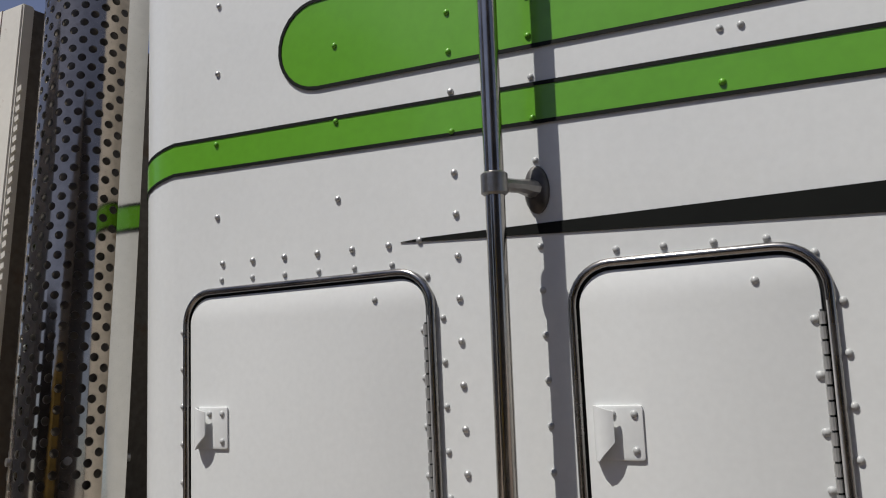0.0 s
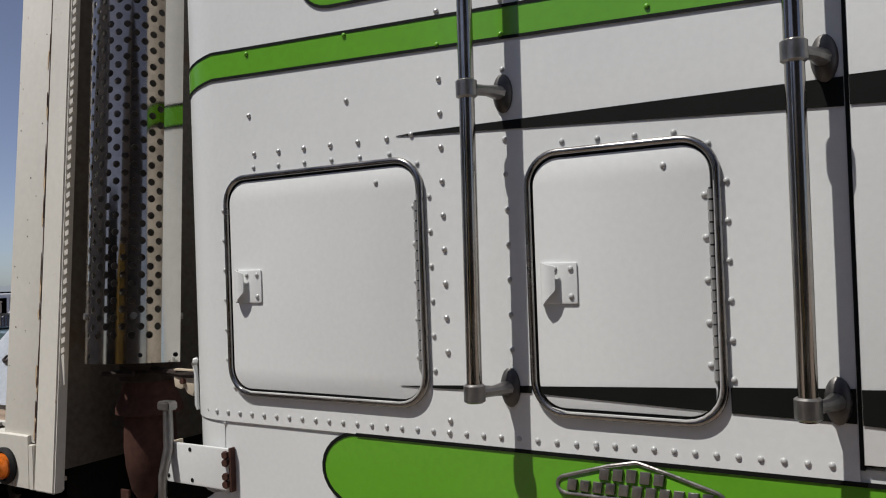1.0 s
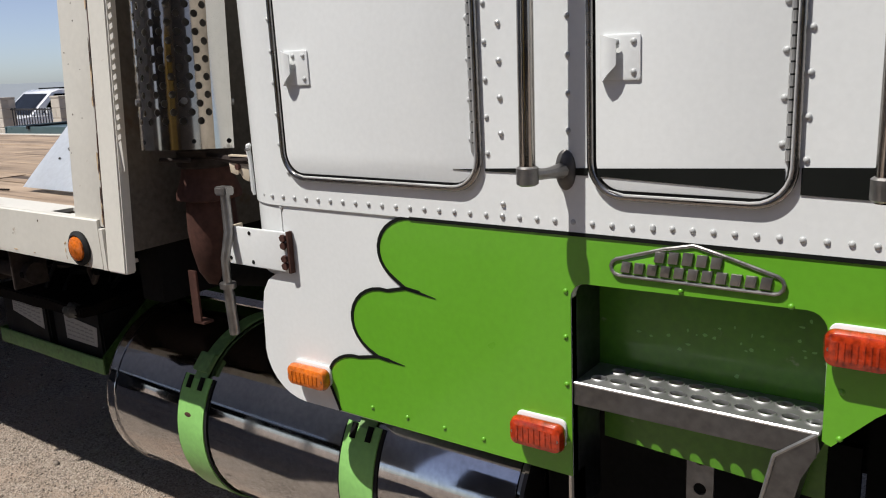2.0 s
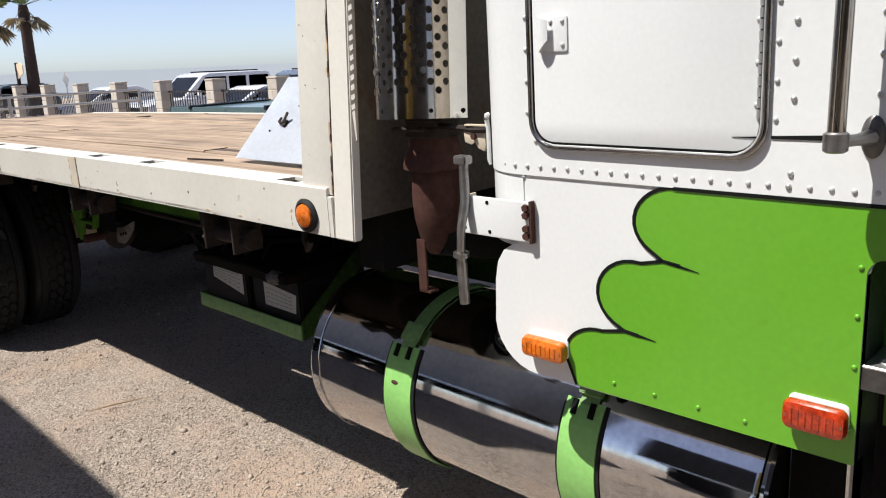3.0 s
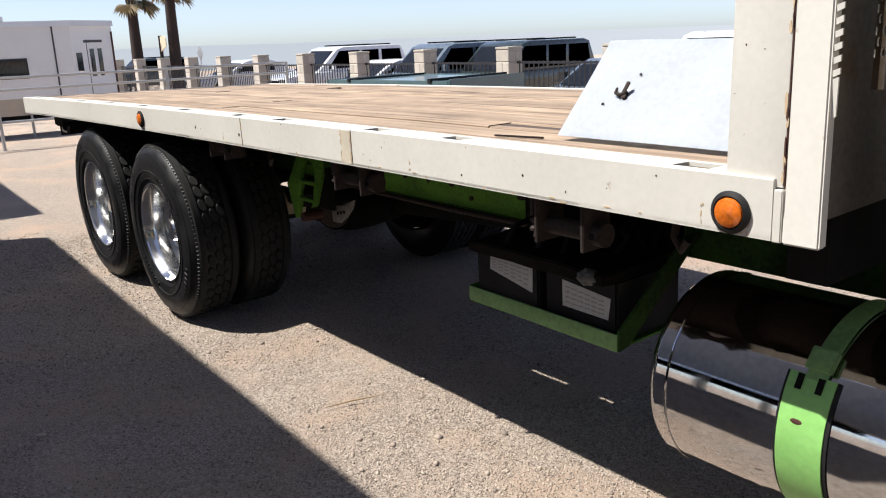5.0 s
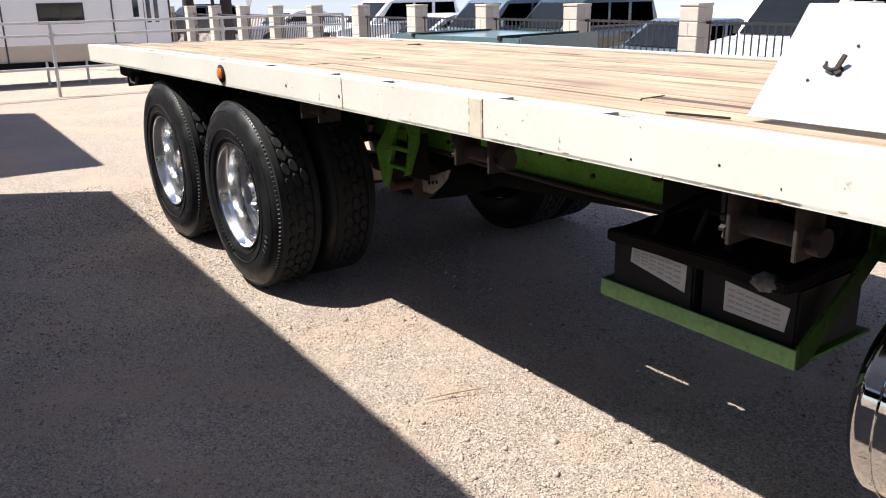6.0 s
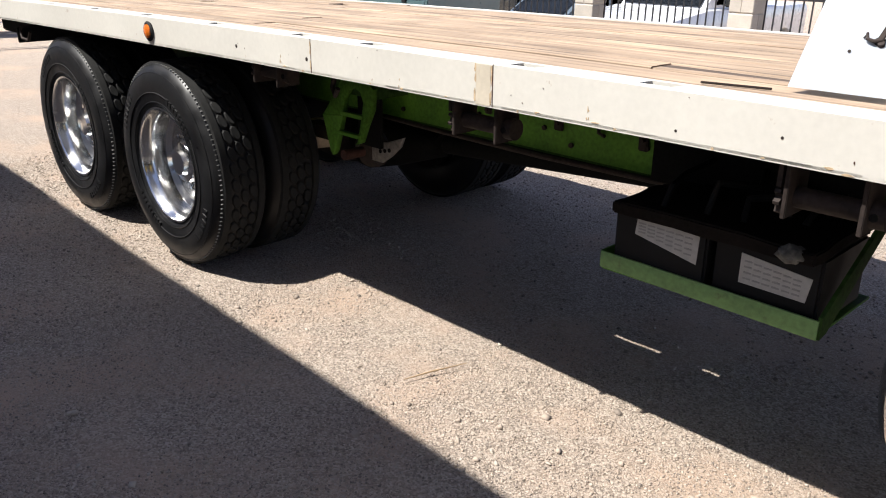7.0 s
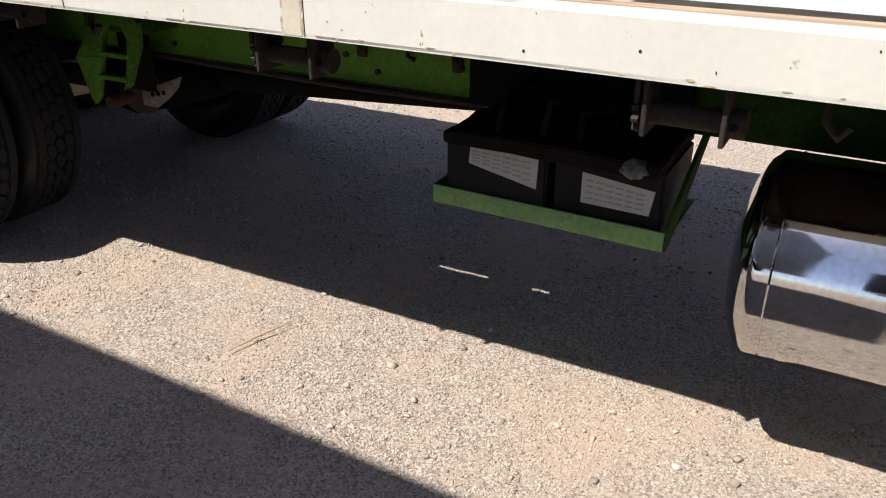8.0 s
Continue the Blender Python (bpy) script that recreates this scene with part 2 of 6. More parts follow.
    nt.links.new(crack.outputs["Fac"], band.inputs["Value"])
    cm = nt.nodes.new("ShaderNodeMix")
    cm.data_type = "RGBA"
    cm.inputs["B"].default_value = (0.075, 0.052, 0.038, 1)
    nt.links.new(band.outputs[0], cm.inputs["Factor"])
    nt.links.new(sc.outputs[0], cm.inputs["A"])
    nt.links.new(cm.outputs["Result"], b.inputs["Base Color"])
    b.inputs["Roughness"].default_value = 0.85
    bn = nt.nodes.new("ShaderNodeBump")
    bn.inputs["Strength"].default_value, bn.inputs["Distance"].default_value = 0.6, 0.004
    nt.links.new(grain.outputs["Fac"], bn.inputs["Height"])
    nt.links.new(bn.outputs["Normal"], b.inputs["Normal"])
    return m


def gravel_material():
    """Fine crushed gravel over pinkish sand: sand patches, grey and tan stones, tiny relief."""
    m = bpy.data.materials.new("gravel")
    m.use_nodes = True
    nt = m.node_tree
    b = nt.nodes["Principled BSDF"]
    co = nt.nodes.new("ShaderNodeTexCoord")
    vor = nt.nodes.new("ShaderNodeTexVoronoi")
    vor.inputs["Scale"].default_value = 140
    vor2 = nt.nodes.new("ShaderNodeTexVoronoi")
    vor2.inputs["Scale"].default_value = 420
    sand = nt.nodes.new("ShaderNodeTexNoise")
    sand.inputs["Scale"].default_value, sand.inputs["Detail"].default_value, sand.inputs["Roughness"].default_value = 1.1, 6, 0.62
    fine = nt.nodes.new("ShaderNodeTexNoise")
    fine.inputs["Scale"].default_value, fine.inputs["Detail"].default_value = 160, 4
    for n in (vor, vor2, sand, fine):
        nt.links.new(co.outputs["Object"], n.inputs["Vector"])
    stone = nt.nodes.new("ShaderNodeValToRGB")
    e = stone.color_ramp.elements
    e[0].position, e[0].color = 0.0, (0.200, 0.163, 0.132, 1)
    e[1].position, e[1].color = 1.0, (0.543, 0.462, 0.386, 1)
    mid = stone.color_ramp.elements.new(0.5)
    mid.color = (0.380, 0.309, 0.250, 1)
    sepa = nt.nodes.new("ShaderNodeSeparateColor")
    nt.links.new(vor.outputs["Color"], sepa.inputs[0])
    nt.links.new(sepa.outputs[0], stone.inputs[0])
    sandramp = nt.nodes.new("ShaderNodeValToRGB")
    e = sandramp.color_ramp.elements
    e[0].position, e[0].color = 0.3, (0.422, 0.306, 0.228, 1)
    e[1].position, e[1].color = 0.75, (0.533, 0.402, 0.308, 1)
    nt.links.new(fine.outputs["Fac"], sandramp.inputs[0])
    r = nt.nodes.new("ShaderNodeMapRange")
    r.inputs["From Min"].default_value, r.inputs["From Max"].default_value = 0.48, 0.66
    nt.links.new(sand.outputs["Fac"], r.inputs["Value"])
    mix = nt.nodes.new("ShaderNodeMix")
    mix.data_type = "RGBA"
    nt.links.new(r.outputs[0], mix.inputs["Factor"])
    nt.links.new(stone.outputs["Color"], mix.inputs["A"])
    nt.links.new(sandramp.outputs["Color"], mix.inputs["B"])
    nt.links.new(mix.outputs["Result"], b.inputs["Base Color"])
    b.inputs["Roughness"].default_value = 0.95
    hsum = nt.nodes.new("ShaderNodeMath")
    hsum.operation = "ADD"
    nt.links.new(vor.outputs["Distance"], hsum.inputs[0])
    nt.links.new(vor2.outputs["Distance"], hsum.inputs[1])
    inv = nt.nodes.new("ShaderNodeMath")
    inv.operation, inv.inputs[1].default_value = "MULTIPLY", -1.0
    nt.links.new(hsum.outputs[0], inv.inputs[0])
    bn = nt.nodes.new("ShaderNodeBump")
    bn.inputs["Strength"].default_value, bn.inputs["Distance"].default_value = 0.6, 0.008
    nt.links.new(inv.outputs[0], bn.inputs["Height"])
    lump = nt.nodes.new("ShaderNodeTexNoise")
    lump.inputs["Scale"].default_value, lump.inputs["Detail"].default_value, lump.inputs["Roughness"].default_value = 24, 6, 0.7
    nt.links.new(co.outputs["Object"], lump.inputs["Vector"])
    bn2 = nt.nodes.new("ShaderNodeBump")
    bn2.inputs["Strength"].default_value, bn2.inputs["Distance"].default_value = 0.8, 0.03
    nt.links.new(lump.outputs["Fac"], bn2.inputs["Height"])
    nt.links.new(bn2.outputs["Normal"], bn.inputs["Normal"])
    nt.links.new(bn.outputs["Normal"], b.inputs["Normal"])
    return m


wood = wood_material()
gravel = gravel_material()


# ---- mesh helpers ----
def part(name, bm, mat, parent=None, label="", smooth=35):
    """Links a bmesh as one mesh object, under a thing or a part if one is given."""
    me = bpy.data.meshes.new(name)
    bm.normal_update()
    bm.to_mesh(me)
    bm.free()
    me.materials.append(mat)
    if smooth:
        me.shade_smooth()
        me.set_sharp_from_angle(angle=radians(smooth))
    ob = new(name, me)
    ob.parent = parent
    if label:
        tagged(ob, label)
    return ob


def again(ob, m, parent=None):
    """Another object on the same mesh, at the pose m."""
    o = new(ob.name.split(".")[0], ob.data)
    o.parent = parent if parent else ob.parent
    o.matrix_basis = m
    return o


def box(x0, x1, y0, y1, z0, z1, bevel=0.0, bm=None, seg=2):
    bm = bm or bmesh.new()
    made = bmesh.ops.create_cube(bm, size=1)["verts"]
    for v in made:
        v.co = Vector(((x0 + x1) / 2 + v.co.x * (x1 - x0), (y0 + y1) / 2 + v.co.y * (y1 - y0), (z0 + z1) / 2 + v.co.z * (z1 - z0)))
    if bevel:
        bmesh.ops.bevel(bm, geom=list({e for v in made for e in v.link_edges}), offset=bevel, segments=seg, affect="EDGES", clamp_overlap=True)
    return bm


def tube(points, r, n=12, bm=None, closed=False, cap=True):
    """A round bar along a polyline; r may be one radius or one for each point."""
    bm = bm or bmesh.new()
    pts = [Vector(p) for p in points]
    rs = r if isinstance(r, (list, tuple)) else [r] * len(pts)
    rings, side = [], None
    for i, p in enumerate(pts):
        a = pts[i - 1] if i or closed else p
        c = pts[(i + 1) % len(pts)] if i + 1 < len(pts) or closed else p
        d = (c - a).normalized()
        if side is None:
            side = d.orthogonal().normalized()
        side = (side - d * side.dot(d)).normalized()
        up = d.cross(side)
        rings.append([bm.verts.new(p + (side * math.cos(2 * math.pi * k / n) + up * math.sin(2 * math.pi * k / n)) * rs[i]) for k in range(n)])
    for i in range(len(rings) - (0 if closed else 1)):
        a, c = rings[i], rings[(i + 1) % len(rings)]
        for k in range(n):
            bm.faces.new((a[k], a[(k + 1) % n], c[(k + 1) % n], c[k]))
    if cap and not closed:
        bm.faces.new(rings[0][::-1])
        bm.faces.new(rings[-1])
    return bm


def lathe(profile, centre, axis="Z", n=48, bm=None, caps=True):
    """Turns (radius, height) pairs about an axis through centre."""
    bm = bm or bmesh.new()
    c = Vector(centre)
    rings = []
    for r, h in profile:
        ring = []
        for k in range(n):
            a = 2 * math.pi * k / n
            u, v = r * math.cos(a), r * math.sin(a)
            p = {"Z": (u, v, h), "X": (h, u, v), "Y": (v, h, u)}[axis]
            ring.append(bm.verts.new(c + Vector(p)))
        rings.append(ring)
    for a, d in zip(rings, rings[1:]):
        for k in range(n):
            bm.faces.new((a[k], a[(k + 1) % n], d[(k + 1) % n], d[k]))
    if caps:
        if profile[0][0] > 1e-4:
            bm.faces.new(rings[0][::-1])
        if profile[-1][0] > 1e-4:
            bm.faces.new(rings[-1])
    return bm


def plate(outline, front, thick, holes=(), bevel=0.0):
    """A flat plate in the xz plane with holes: its front at y = front, its back at front + thick."""
    cu = bpy.data.curves.new("outline", "CURVE")
    cu.dimensions, cu.fill_mode, cu.extrude = "2D", "BOTH", thick / 2 - bevel
    cu.bevel_depth, cu.bevel_resolution = bevel, 1
    cu.offset = -bevel
    for loop in (outline, *holes):
        sp = cu.splines.new("POLY")
        sp.points.add(len(loop) - 1)
        for p, (x, z) in zip(sp.points, loop):
            p.co = (x, z, 0, 1)
        sp.use_cyclic_u = True
    ob = bpy.data.objects.new("outline", cu)
    me = bpy.data.meshes.new_from_object(ob)
    bm = bmesh.new()
    bm.from_mesh(me)
    bpy.data.objects.remove(ob)
    bpy.data.curves.remove(cu)
    bpy.data.meshes.remove(me)
    for v in bm.verts:
        v.co = Vector((v.co.x, front + thick / 2 - v.co.z, v.co.y))
    bmesh.ops.remove_doubles(bm, verts=bm.verts, dist=1e-5)
    return bm


def moved(bm, m):
    bmesh.ops.transform(bm, matrix=m, verts=bm.verts)
    return bm


def rounded(x0, x1, z0, z1, r, n=8):
    """The outline of a rectangle with round corners, anticlockwise."""
    out = []
    for cx, cz, a0 in ((x1 - r, z1 - r, 0), (x0 + r, z1 - r, 90), (x0 + r, z0 + r, 180), (x1 - r, z0 + r, 270)):
        out += [(cx + r * math.cos(radians(a0 + 90 * k / n)), cz + r * math.sin(radians(a0 + 90 * k / n))) for k in range(n + 1)]
    return out


def arc(cx, cz, rx, rz, a0, a1, n=12):
    return [(cx + rx * math.cos(radians(a0 + (a1 - a0) * k / n)), cz + rz * math.sin(radians(a0 + (a1 - a0) * k / n))) for k in range(n + 1)]


def ribbon(points, width, y):
    """A painted line on the cab side: a thin strip of paint along (x, z) points; width may be a list, for a taper."""
    bm = bmesh.new()
    ws = width if isinstance(width, (list, tuple)) else [width] * len(points)
    rows = []
    for i, (x, z) in enumerate(points):
        a, c = points[max(0, i - 1)], points[min(len(points) - 1, i + 1)]
        d = Vector((c[0] - a[0], c[1] - a[1])).normalized()
        nx, nz, w = -d.y, d.x, ws[i] / 2
        rows.append([bm.verts.new((x + nx * w * s, yy, z + nz * w * s)) for s, yy in ((1, y + 0.0012), (1, y), (-1, y), (-1, y + 0.0012))])
    for a, c in zip(rows, rows[1:]):
        for k in range(3):
            bm.faces.new((a[k], a[k + 1], c[k + 1], c[k]))
    bmesh.ops.recalc_face_normals(bm, faces=bm.faces)
    return bm


def thick_sheet(cols, t):
    """A closed sheet of thickness t from a grid of points, its second skin pushed along the grid's normals."""
    bm = bmesh.new()
    n, m = len(cols), len(cols[0])
    g = [[Vector(p) for p in c] for c in cols]
    def normal(i, j):
        a = g[min(i + 1, n - 1)][j] - g[max(i - 1, 0)][j]
        b = g[i][min(j + 1, m - 1)] - g[i][max(j - 1, 0)]
        return a.cross(b).normalized()
    outer = [[bm.verts.new(g[i][j]) for j in range(m)] for i in range(n)]
    inner = [[bm.verts.new(g[i][j] - normal(i, j) * t) for j in range(m)] for i in range(n)]
    for i in range(n - 1):
        for j in range(m - 1):
            bm.faces.new((outer[i][j], outer[i + 1][j], outer[i + 1][j + 1], outer[i][j + 1]))
            bm.faces.new((inner[i][j], inner[i][j + 1], inner[i + 1][j + 1], inner[i + 1][j]))
    rim = [(i, 0) for i in range(n)] + [(n - 1, j) for j in range(1, m)] + [(i, m - 1) for i in range(n - 2, -1, -1)] + [(0, j) for j in range(m - 2, 0, -1)]
    for (i, j), (k, l) in zip(rim, rim[1:] + rim[:1]):
        bm.faces.new((outer[k][l], outer[i][j], inner[i][j], inner[k][l]))
    return bm


def droop(bm):
    """The bed sags a little to the rear and to its far side."""
    for v in bm.verts:
        v.co.z -= 0.0015 * max(0.0, -v.co.x - 2.0) ** 2 + 0.036 * (v.co.y + 0.07)
    return bm


def long_box(x0, x1, y0, y1, z0, z1, bevel=0.0, step=0.5):
    """A beam along x with cross cuts, so that it can follow the bed's sag."""
    bm = bmesh.new()
    n = max(1, int((x1 - x0) / step))
    rings = []
    b = bevel
    prof = [(y0 + b, z0), (y1 - b, z0), (y1, z0 + b), (y1, z1 - b), (y1 - b, z1), (y0 + b, z1), (y0, z1 - b), (y0, z0 + b)] if b else [(y0, z0), (y1, z0), (y1, z1), (y0, z1)]
    for i in range(n + 1):
        x = x0 + (x1 - x0) * i / n
        rings.append([bm.verts.new((x, y, z)) for y, z in prof])
    k = len(prof)
    for a, c in zip(rings, rings[1:]):
        for j in range(k):
            bm.faces.new((a[j], a[(j + 1) % k], c[(j + 1) % k], c[j]))
    bm.faces.new(rings[0])
    bm.faces.new(rings[-1][::-1])
    bmesh.ops.recalc_face_normals(bm, faces=bm.faces)
    return bm


# ---- ground ----
def height(x, y):
    f = min(1.0, max(0.0, (y - 9.2) / 1.2))
    near = min(1.0, max(0.0, (x + 7.6) / 1.0)) * min(1.0, max(0.0, (1.8 - y) / 0.4))
    fine = 0.006 * noise.noise((x * 5.0, y * 5.0, 7.7)) + 0.004 * noise.noise((x * 11.0, y * 11.0, 1.7))
    fine -= 0.026 * math.exp(-((x + 5.7) / 1.5) ** 2 - ((y + 0.05) / 0.75) ** 2)
    return 0.022 * noise.noise((x * 0.45, y * 0.45, 3.1)) - 0.004 + near * fine - 0.5 * f * f * (3 - 2 * f) - 0.024 * max(0.0, math.hypot(x + 4, y) - 27)


def build_ground():
    bm = bmesh.new()
    xs = [-420, -200, -110, -60, -40] + [-28 + 0.5 * k for k in range(42)] + [-7 + 0.06 * k for k in range(127)] + [1 + 0.5 * k for k in range(12)] + [10, 20, 40, 90, 200, 420]
    ys = [-420, -200, -90, -40, -20, -12] + [-6 + 0.5 * k for k in range(8)] + [-2 + 0.06 * k for k in range(60)] + [2 + 0.5 * k for k in range(34)] + [24, 34, 50, 90, 200, 420]
    grid = [[bm.verts.new((x, y, height(x, y))) for y in ys] for x in xs]
    for i in range(len(xs) - 1):
        for j in range(len(ys) - 1):
            bm.faces.new((grid[i][j], grid[i + 1][j], grid[i + 1][j + 1], grid[i][j + 1]))
    return tagged(part("ground", bm, gravel, None, "", 180), "tan and grey crushed gravel with pinkish sandy patches", "ground", kind="structure")


ground = build_ground()

def build_distance():
    """A glowing wall far beyond the yard, painted haze where ground and sky run together."""
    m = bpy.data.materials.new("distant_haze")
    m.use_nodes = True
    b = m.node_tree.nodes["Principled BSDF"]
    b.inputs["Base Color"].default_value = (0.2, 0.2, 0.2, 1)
    # own pale blue glow in place of haze lit by the sky
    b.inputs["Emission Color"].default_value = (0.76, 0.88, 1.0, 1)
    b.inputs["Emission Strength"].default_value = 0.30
    bm = bmesh.new()
    rows = []
    for k in range(49):
        a = radians(80 + 140 * k / 48)
        top = 1.2 + 1.0 * noise.noise((k * 0.31, 0.0, 2.0))
        rows.append([bm.verts.new((rr * math.cos(a), rr * math.sin(a), z)) for rr, z in ((392, -14), (392, top), (400, top), (400, -14))])
    for p, q in zip(rows, rows[1:]):
        for i in range(3):
            bm.faces.new((p[i], q[i], q[i + 1], p[i + 1]))
    bmesh.ops.recalc_face_normals(bm, faces=bm.faces)
    tagged(part("backdrop", bm, m), "pale blue glowing strip painted as haze over the distant plain", "backdrop", kind="structure")


build_distance()

# ---- the truck: one thing, all its parts below ----
truck = new("flatbed_truck")
truck.matrix_basis = LEAN
tagged(truck, "white and green cab-over flatbed truck with chrome tank and stack", "truck")

SEAM, ROOF, FRONT_X, REAR_X, WIDE = 1.350, 2.85, 1.75, -0.883, 2.32


def corner_profile(n=10):
    """Plan of the cab's rounded rear corner, from the side panel to the back wall."""
    return [(-0.715 - 0.168 * math.sin(radians(90 * k / n)), 0.15 - 0.15 * math.cos(radians(90 * k / n))) for k in range(n + 1)]


def build_cab():
    # upper side panel, lapped over the skirt
    up = part("side_panel", plate([(-0.715, SEAM), (0.536, SEAM), (0.536, ROOF), (-0.715, ROOF)], -0.004, 0.03), white_paint, truck, "white riveted sleeper side panel")
    # rounded rear corner and back wall in one sheet
    plan = [(x, y - 0.004) for x, y in corner_profile(16)] + [(REAR_X, 0.4), (REAR_X, 1.0), (REAR_X, WIDE)]
    bm = thick_sheet([[(x, y, z) for z in (SEAM, 1.8, 2.3, ROOF)] for x, y in plan], -0.018)
    bmesh.ops.recalc_face_normals(bm, faces=bm.faces)
    part("back_wall", bm, white_paint, truck)
    bm = thick_sheet([[(x, y + 0.004, z) for z in (1.185, 1.27, SEAM + 0.012)] for x, y in plan], -0.018)
    bmesh.ops.recalc_face_normals(bm, faces=bm.faces)
    part("back_skirt", bm, white_paint, truck)
    # skirt with the step recess and the start of the wheel arch
    edge = arc(0.95, 0.62, 0.684, 0.684, 140, 30, 16)
    outline = [(-0.71, SEAM + 0.02), (-0.715, 1.195), (-0.750, 1.188), (-0.779, 1.170), (-0.798, 1.140), (-0.807, 1.095)] + arc(-0.69, 1.0, 0.122, 0.115, 170, 270, 8) + \
        [(-0.3, 0.887), (-0.003, 0.889), (-0.003, 1.262 - 0.03)] + arc(0.027, 1.232, 0.03, 0.03, 180, 90, 5) + arc(0.382, 1.238, 0.03, 0.03, 90, 0, 5) + \
        [(0.413, 1.066)] + edge + [(1.62, 0.9), (1.75, 0.9), (1.75, SEAM + 0.02)]
    skirt = part("skirt_panel", plate(outline, 0.0, 0.02), white_paint, truck, "white lower skirt panel")
    # cab door, proud of the sleeper by a few millimetres
    door = part("cab_door", plate([(0.542, 1.378), (1.70, 1.378), (1.70, 2.75), (0.542, 2.75)], -0.012, 0.03, bevel=0.004), white_paint, truck, "white driver door with black stripe")
    part("door_seal", box(0.5365, 0.5425, -0.006, 0.02, 1.37, 2.75), black_paint, door)
    part("roof", box(REAR_X, FRONT_X, 0.02, WIDE, ROOF - 0.02, ROOF + 0.02, 0.008), white_paint, truck)
    part("front_wall", box(FRONT_X - 0.03, FRONT_X, 0.0, WIDE, 0.9, ROOF), white_paint, truck)
    part("far_side_panel", box(REAR_X, FRONT_X, WIDE, WIDE + 0.02, 1.0, ROOF), white_paint, truck)
    part("cab_floor", box(-0.74, FRONT_X - 0.04, 0.30, WIDE, 1.24, 1.30), dark, truck)
    part("back_lower_wall", box(-0.72, -0.70, 0.05, WIDE, 0.95, 1.30), dark, truck)
    # paint: green field on the skirt with three lobes, black lines along its edge
    l1 = arc(-0.345, 1.278, 0.091, 0.072, 90, 235, 12) + [(-0.372, 1.203)]
    l2 = arc(-0.435, 1.117, 0.088, 0.076, 80, 235, 12) + [(-0.458, 1.041)]
    l3 = arc(-0.520, 0.962, 0.087, 0.068, 85, 205, 12) + [(-0.580, 0.889)]
    g = [(0.413, 1.066), (0.413, 1.238)] + arc(0.382, 1.238, 0.03, 0.03, 0, 90, 5) + arc(0.027, 1.232, 0.03, 0.03, 90, 180, 5) + [(-0.003, 0.889), (-0.3, 0.888)]
    g += l3[::-1] + l2[::-1] + l1[::-1] + [(1.745, 1.349)] + [(1.745, 0.905), (1.62, 0.905)] + edge[::-1]
    part("green_paint", plate(g, -0.0022, 0.0022), green_paint, skirt, "bright green paint with three lobes")
    y = -0.0036
    for pts, tail in ((l1, (-0.296, 1.191)), ([(-0.335, 1.1985), l1[-1]] + l2, (-0.386, 1.033))):
        path = pts + [(pts[-1][0] + (tail[0] - pts[-1][0]) * f, pts[-1][1] + (tail[1] - pts[-1][1]) * f) for f in (0.3, 0.65, 1.0)]
        part("black_line", ribbon(path, [0.007] * len(pts) + [0.006, 0.004, 0.0006], y), black_paint, skirt)
    part("black_line", ribbon([(-0.424, 1.0375), l2[-1]] + l3, 0.007, y - 0.0003), black_paint, skirt)
    part("black_line", ribbon([(-0.35, 1.3485), (0.536, 1.3495), (1.745, 1.356)], 0.007, y - 0.001), black_paint, skirt)
    # upper band, wrapped round the corner
    def wrapped(top, bottom, lift, mat, name, host):
        b = bmesh.new()
        plan2 = [(REAR_X, 1.6), (REAR_X, 0.6)] + corner_profile()[::-1] + [(-0.5, 0.0), (-0.2, 0.0), (0.1, 0.0), (0.3, 0.0), (0.536, 0.0)]
        rows2 = []
        for i, (x, yy) in enumerate(plan2):
            if i < 2:
                nrm = Vector((-1, 0))
            elif i < 13:
                a = radians(90 * (1 - (i - 2) / 10))
                nrm = Vector((-math.sin(a), -math.cos(a)))
            else:
                nrm = Vector((0, -1))
            q = Vector((x, yy - 0.004)) + nrm * lift
            drop = max(0.0, -0.715 - x) * 0.15
            rows2.append([b.verts.new((q.x, q.y, f(max(x, -0.715)) - drop)) for f in (bottom, top)])
        for a, c in zip(rows2, rows2[1:]):
            b.faces.new((a[0], a[1], c[1], c[0]))
        bmesh.ops.recalc_face_normals(b, faces=b.faces)
        return part(name, b, mat, host)
    def band_top(x):
        return 2.1335 - 0.041 * (x + 0.128)
    def band_low(x):
        return 2.077 - 0.039 * (x + 0.128)
    wrapped(band_top, band_low, 0.0016, green_paint, "green_band", up)
    wrapped(lambda x: band_top(x) + 0.003, lambda x: band_top(x) - 0.003, 0.0026, black_paint, "black_line", up)
    wrapped(lambda x: band_low(x) + 0.003, lambda x: band_low(x) - 0.003, 0.0026, black_paint, "black_line", up)
    # top lobe
    def lobe_low(x):
        return 2.200 - 0.040 * (x + 0.381)
    def lobe_top(x):
        return 2.352 - 0.040 * (x + 0.33)
    lobe = [(-0.381, lobe_low(-0.381))] + [(-0.381 + 0.079 * math.cos(radians(a)), 2.277 + 0.0765 * math.sin(radians(a))) for a in range(255, 95, -12)] + [(-0.35, lobe_top(-0.35))]
    part("green_lobe", plate(lobe + [(0.536, lobe_top(0.536)), (0.536, lobe_low(0.536))], -0.0060, 0.0022), green_paint, up)
    part("black_line", ribbon([(0.536, lobe_low(0.536))] + lobe + [(0.536, lobe_top(0.536))], 0.006, -0.0074), black_paint, up)
    # black wedges across the sleeper, its right locker door and the cab door
    part("black_wedge", plate([(-0.231, 1.924), (-0.19, 1.9265), (0.535, 1.926), (0.535, 1.884), (-0.19, 1.921)], -0.0060, 0.0022), black_paint, up)
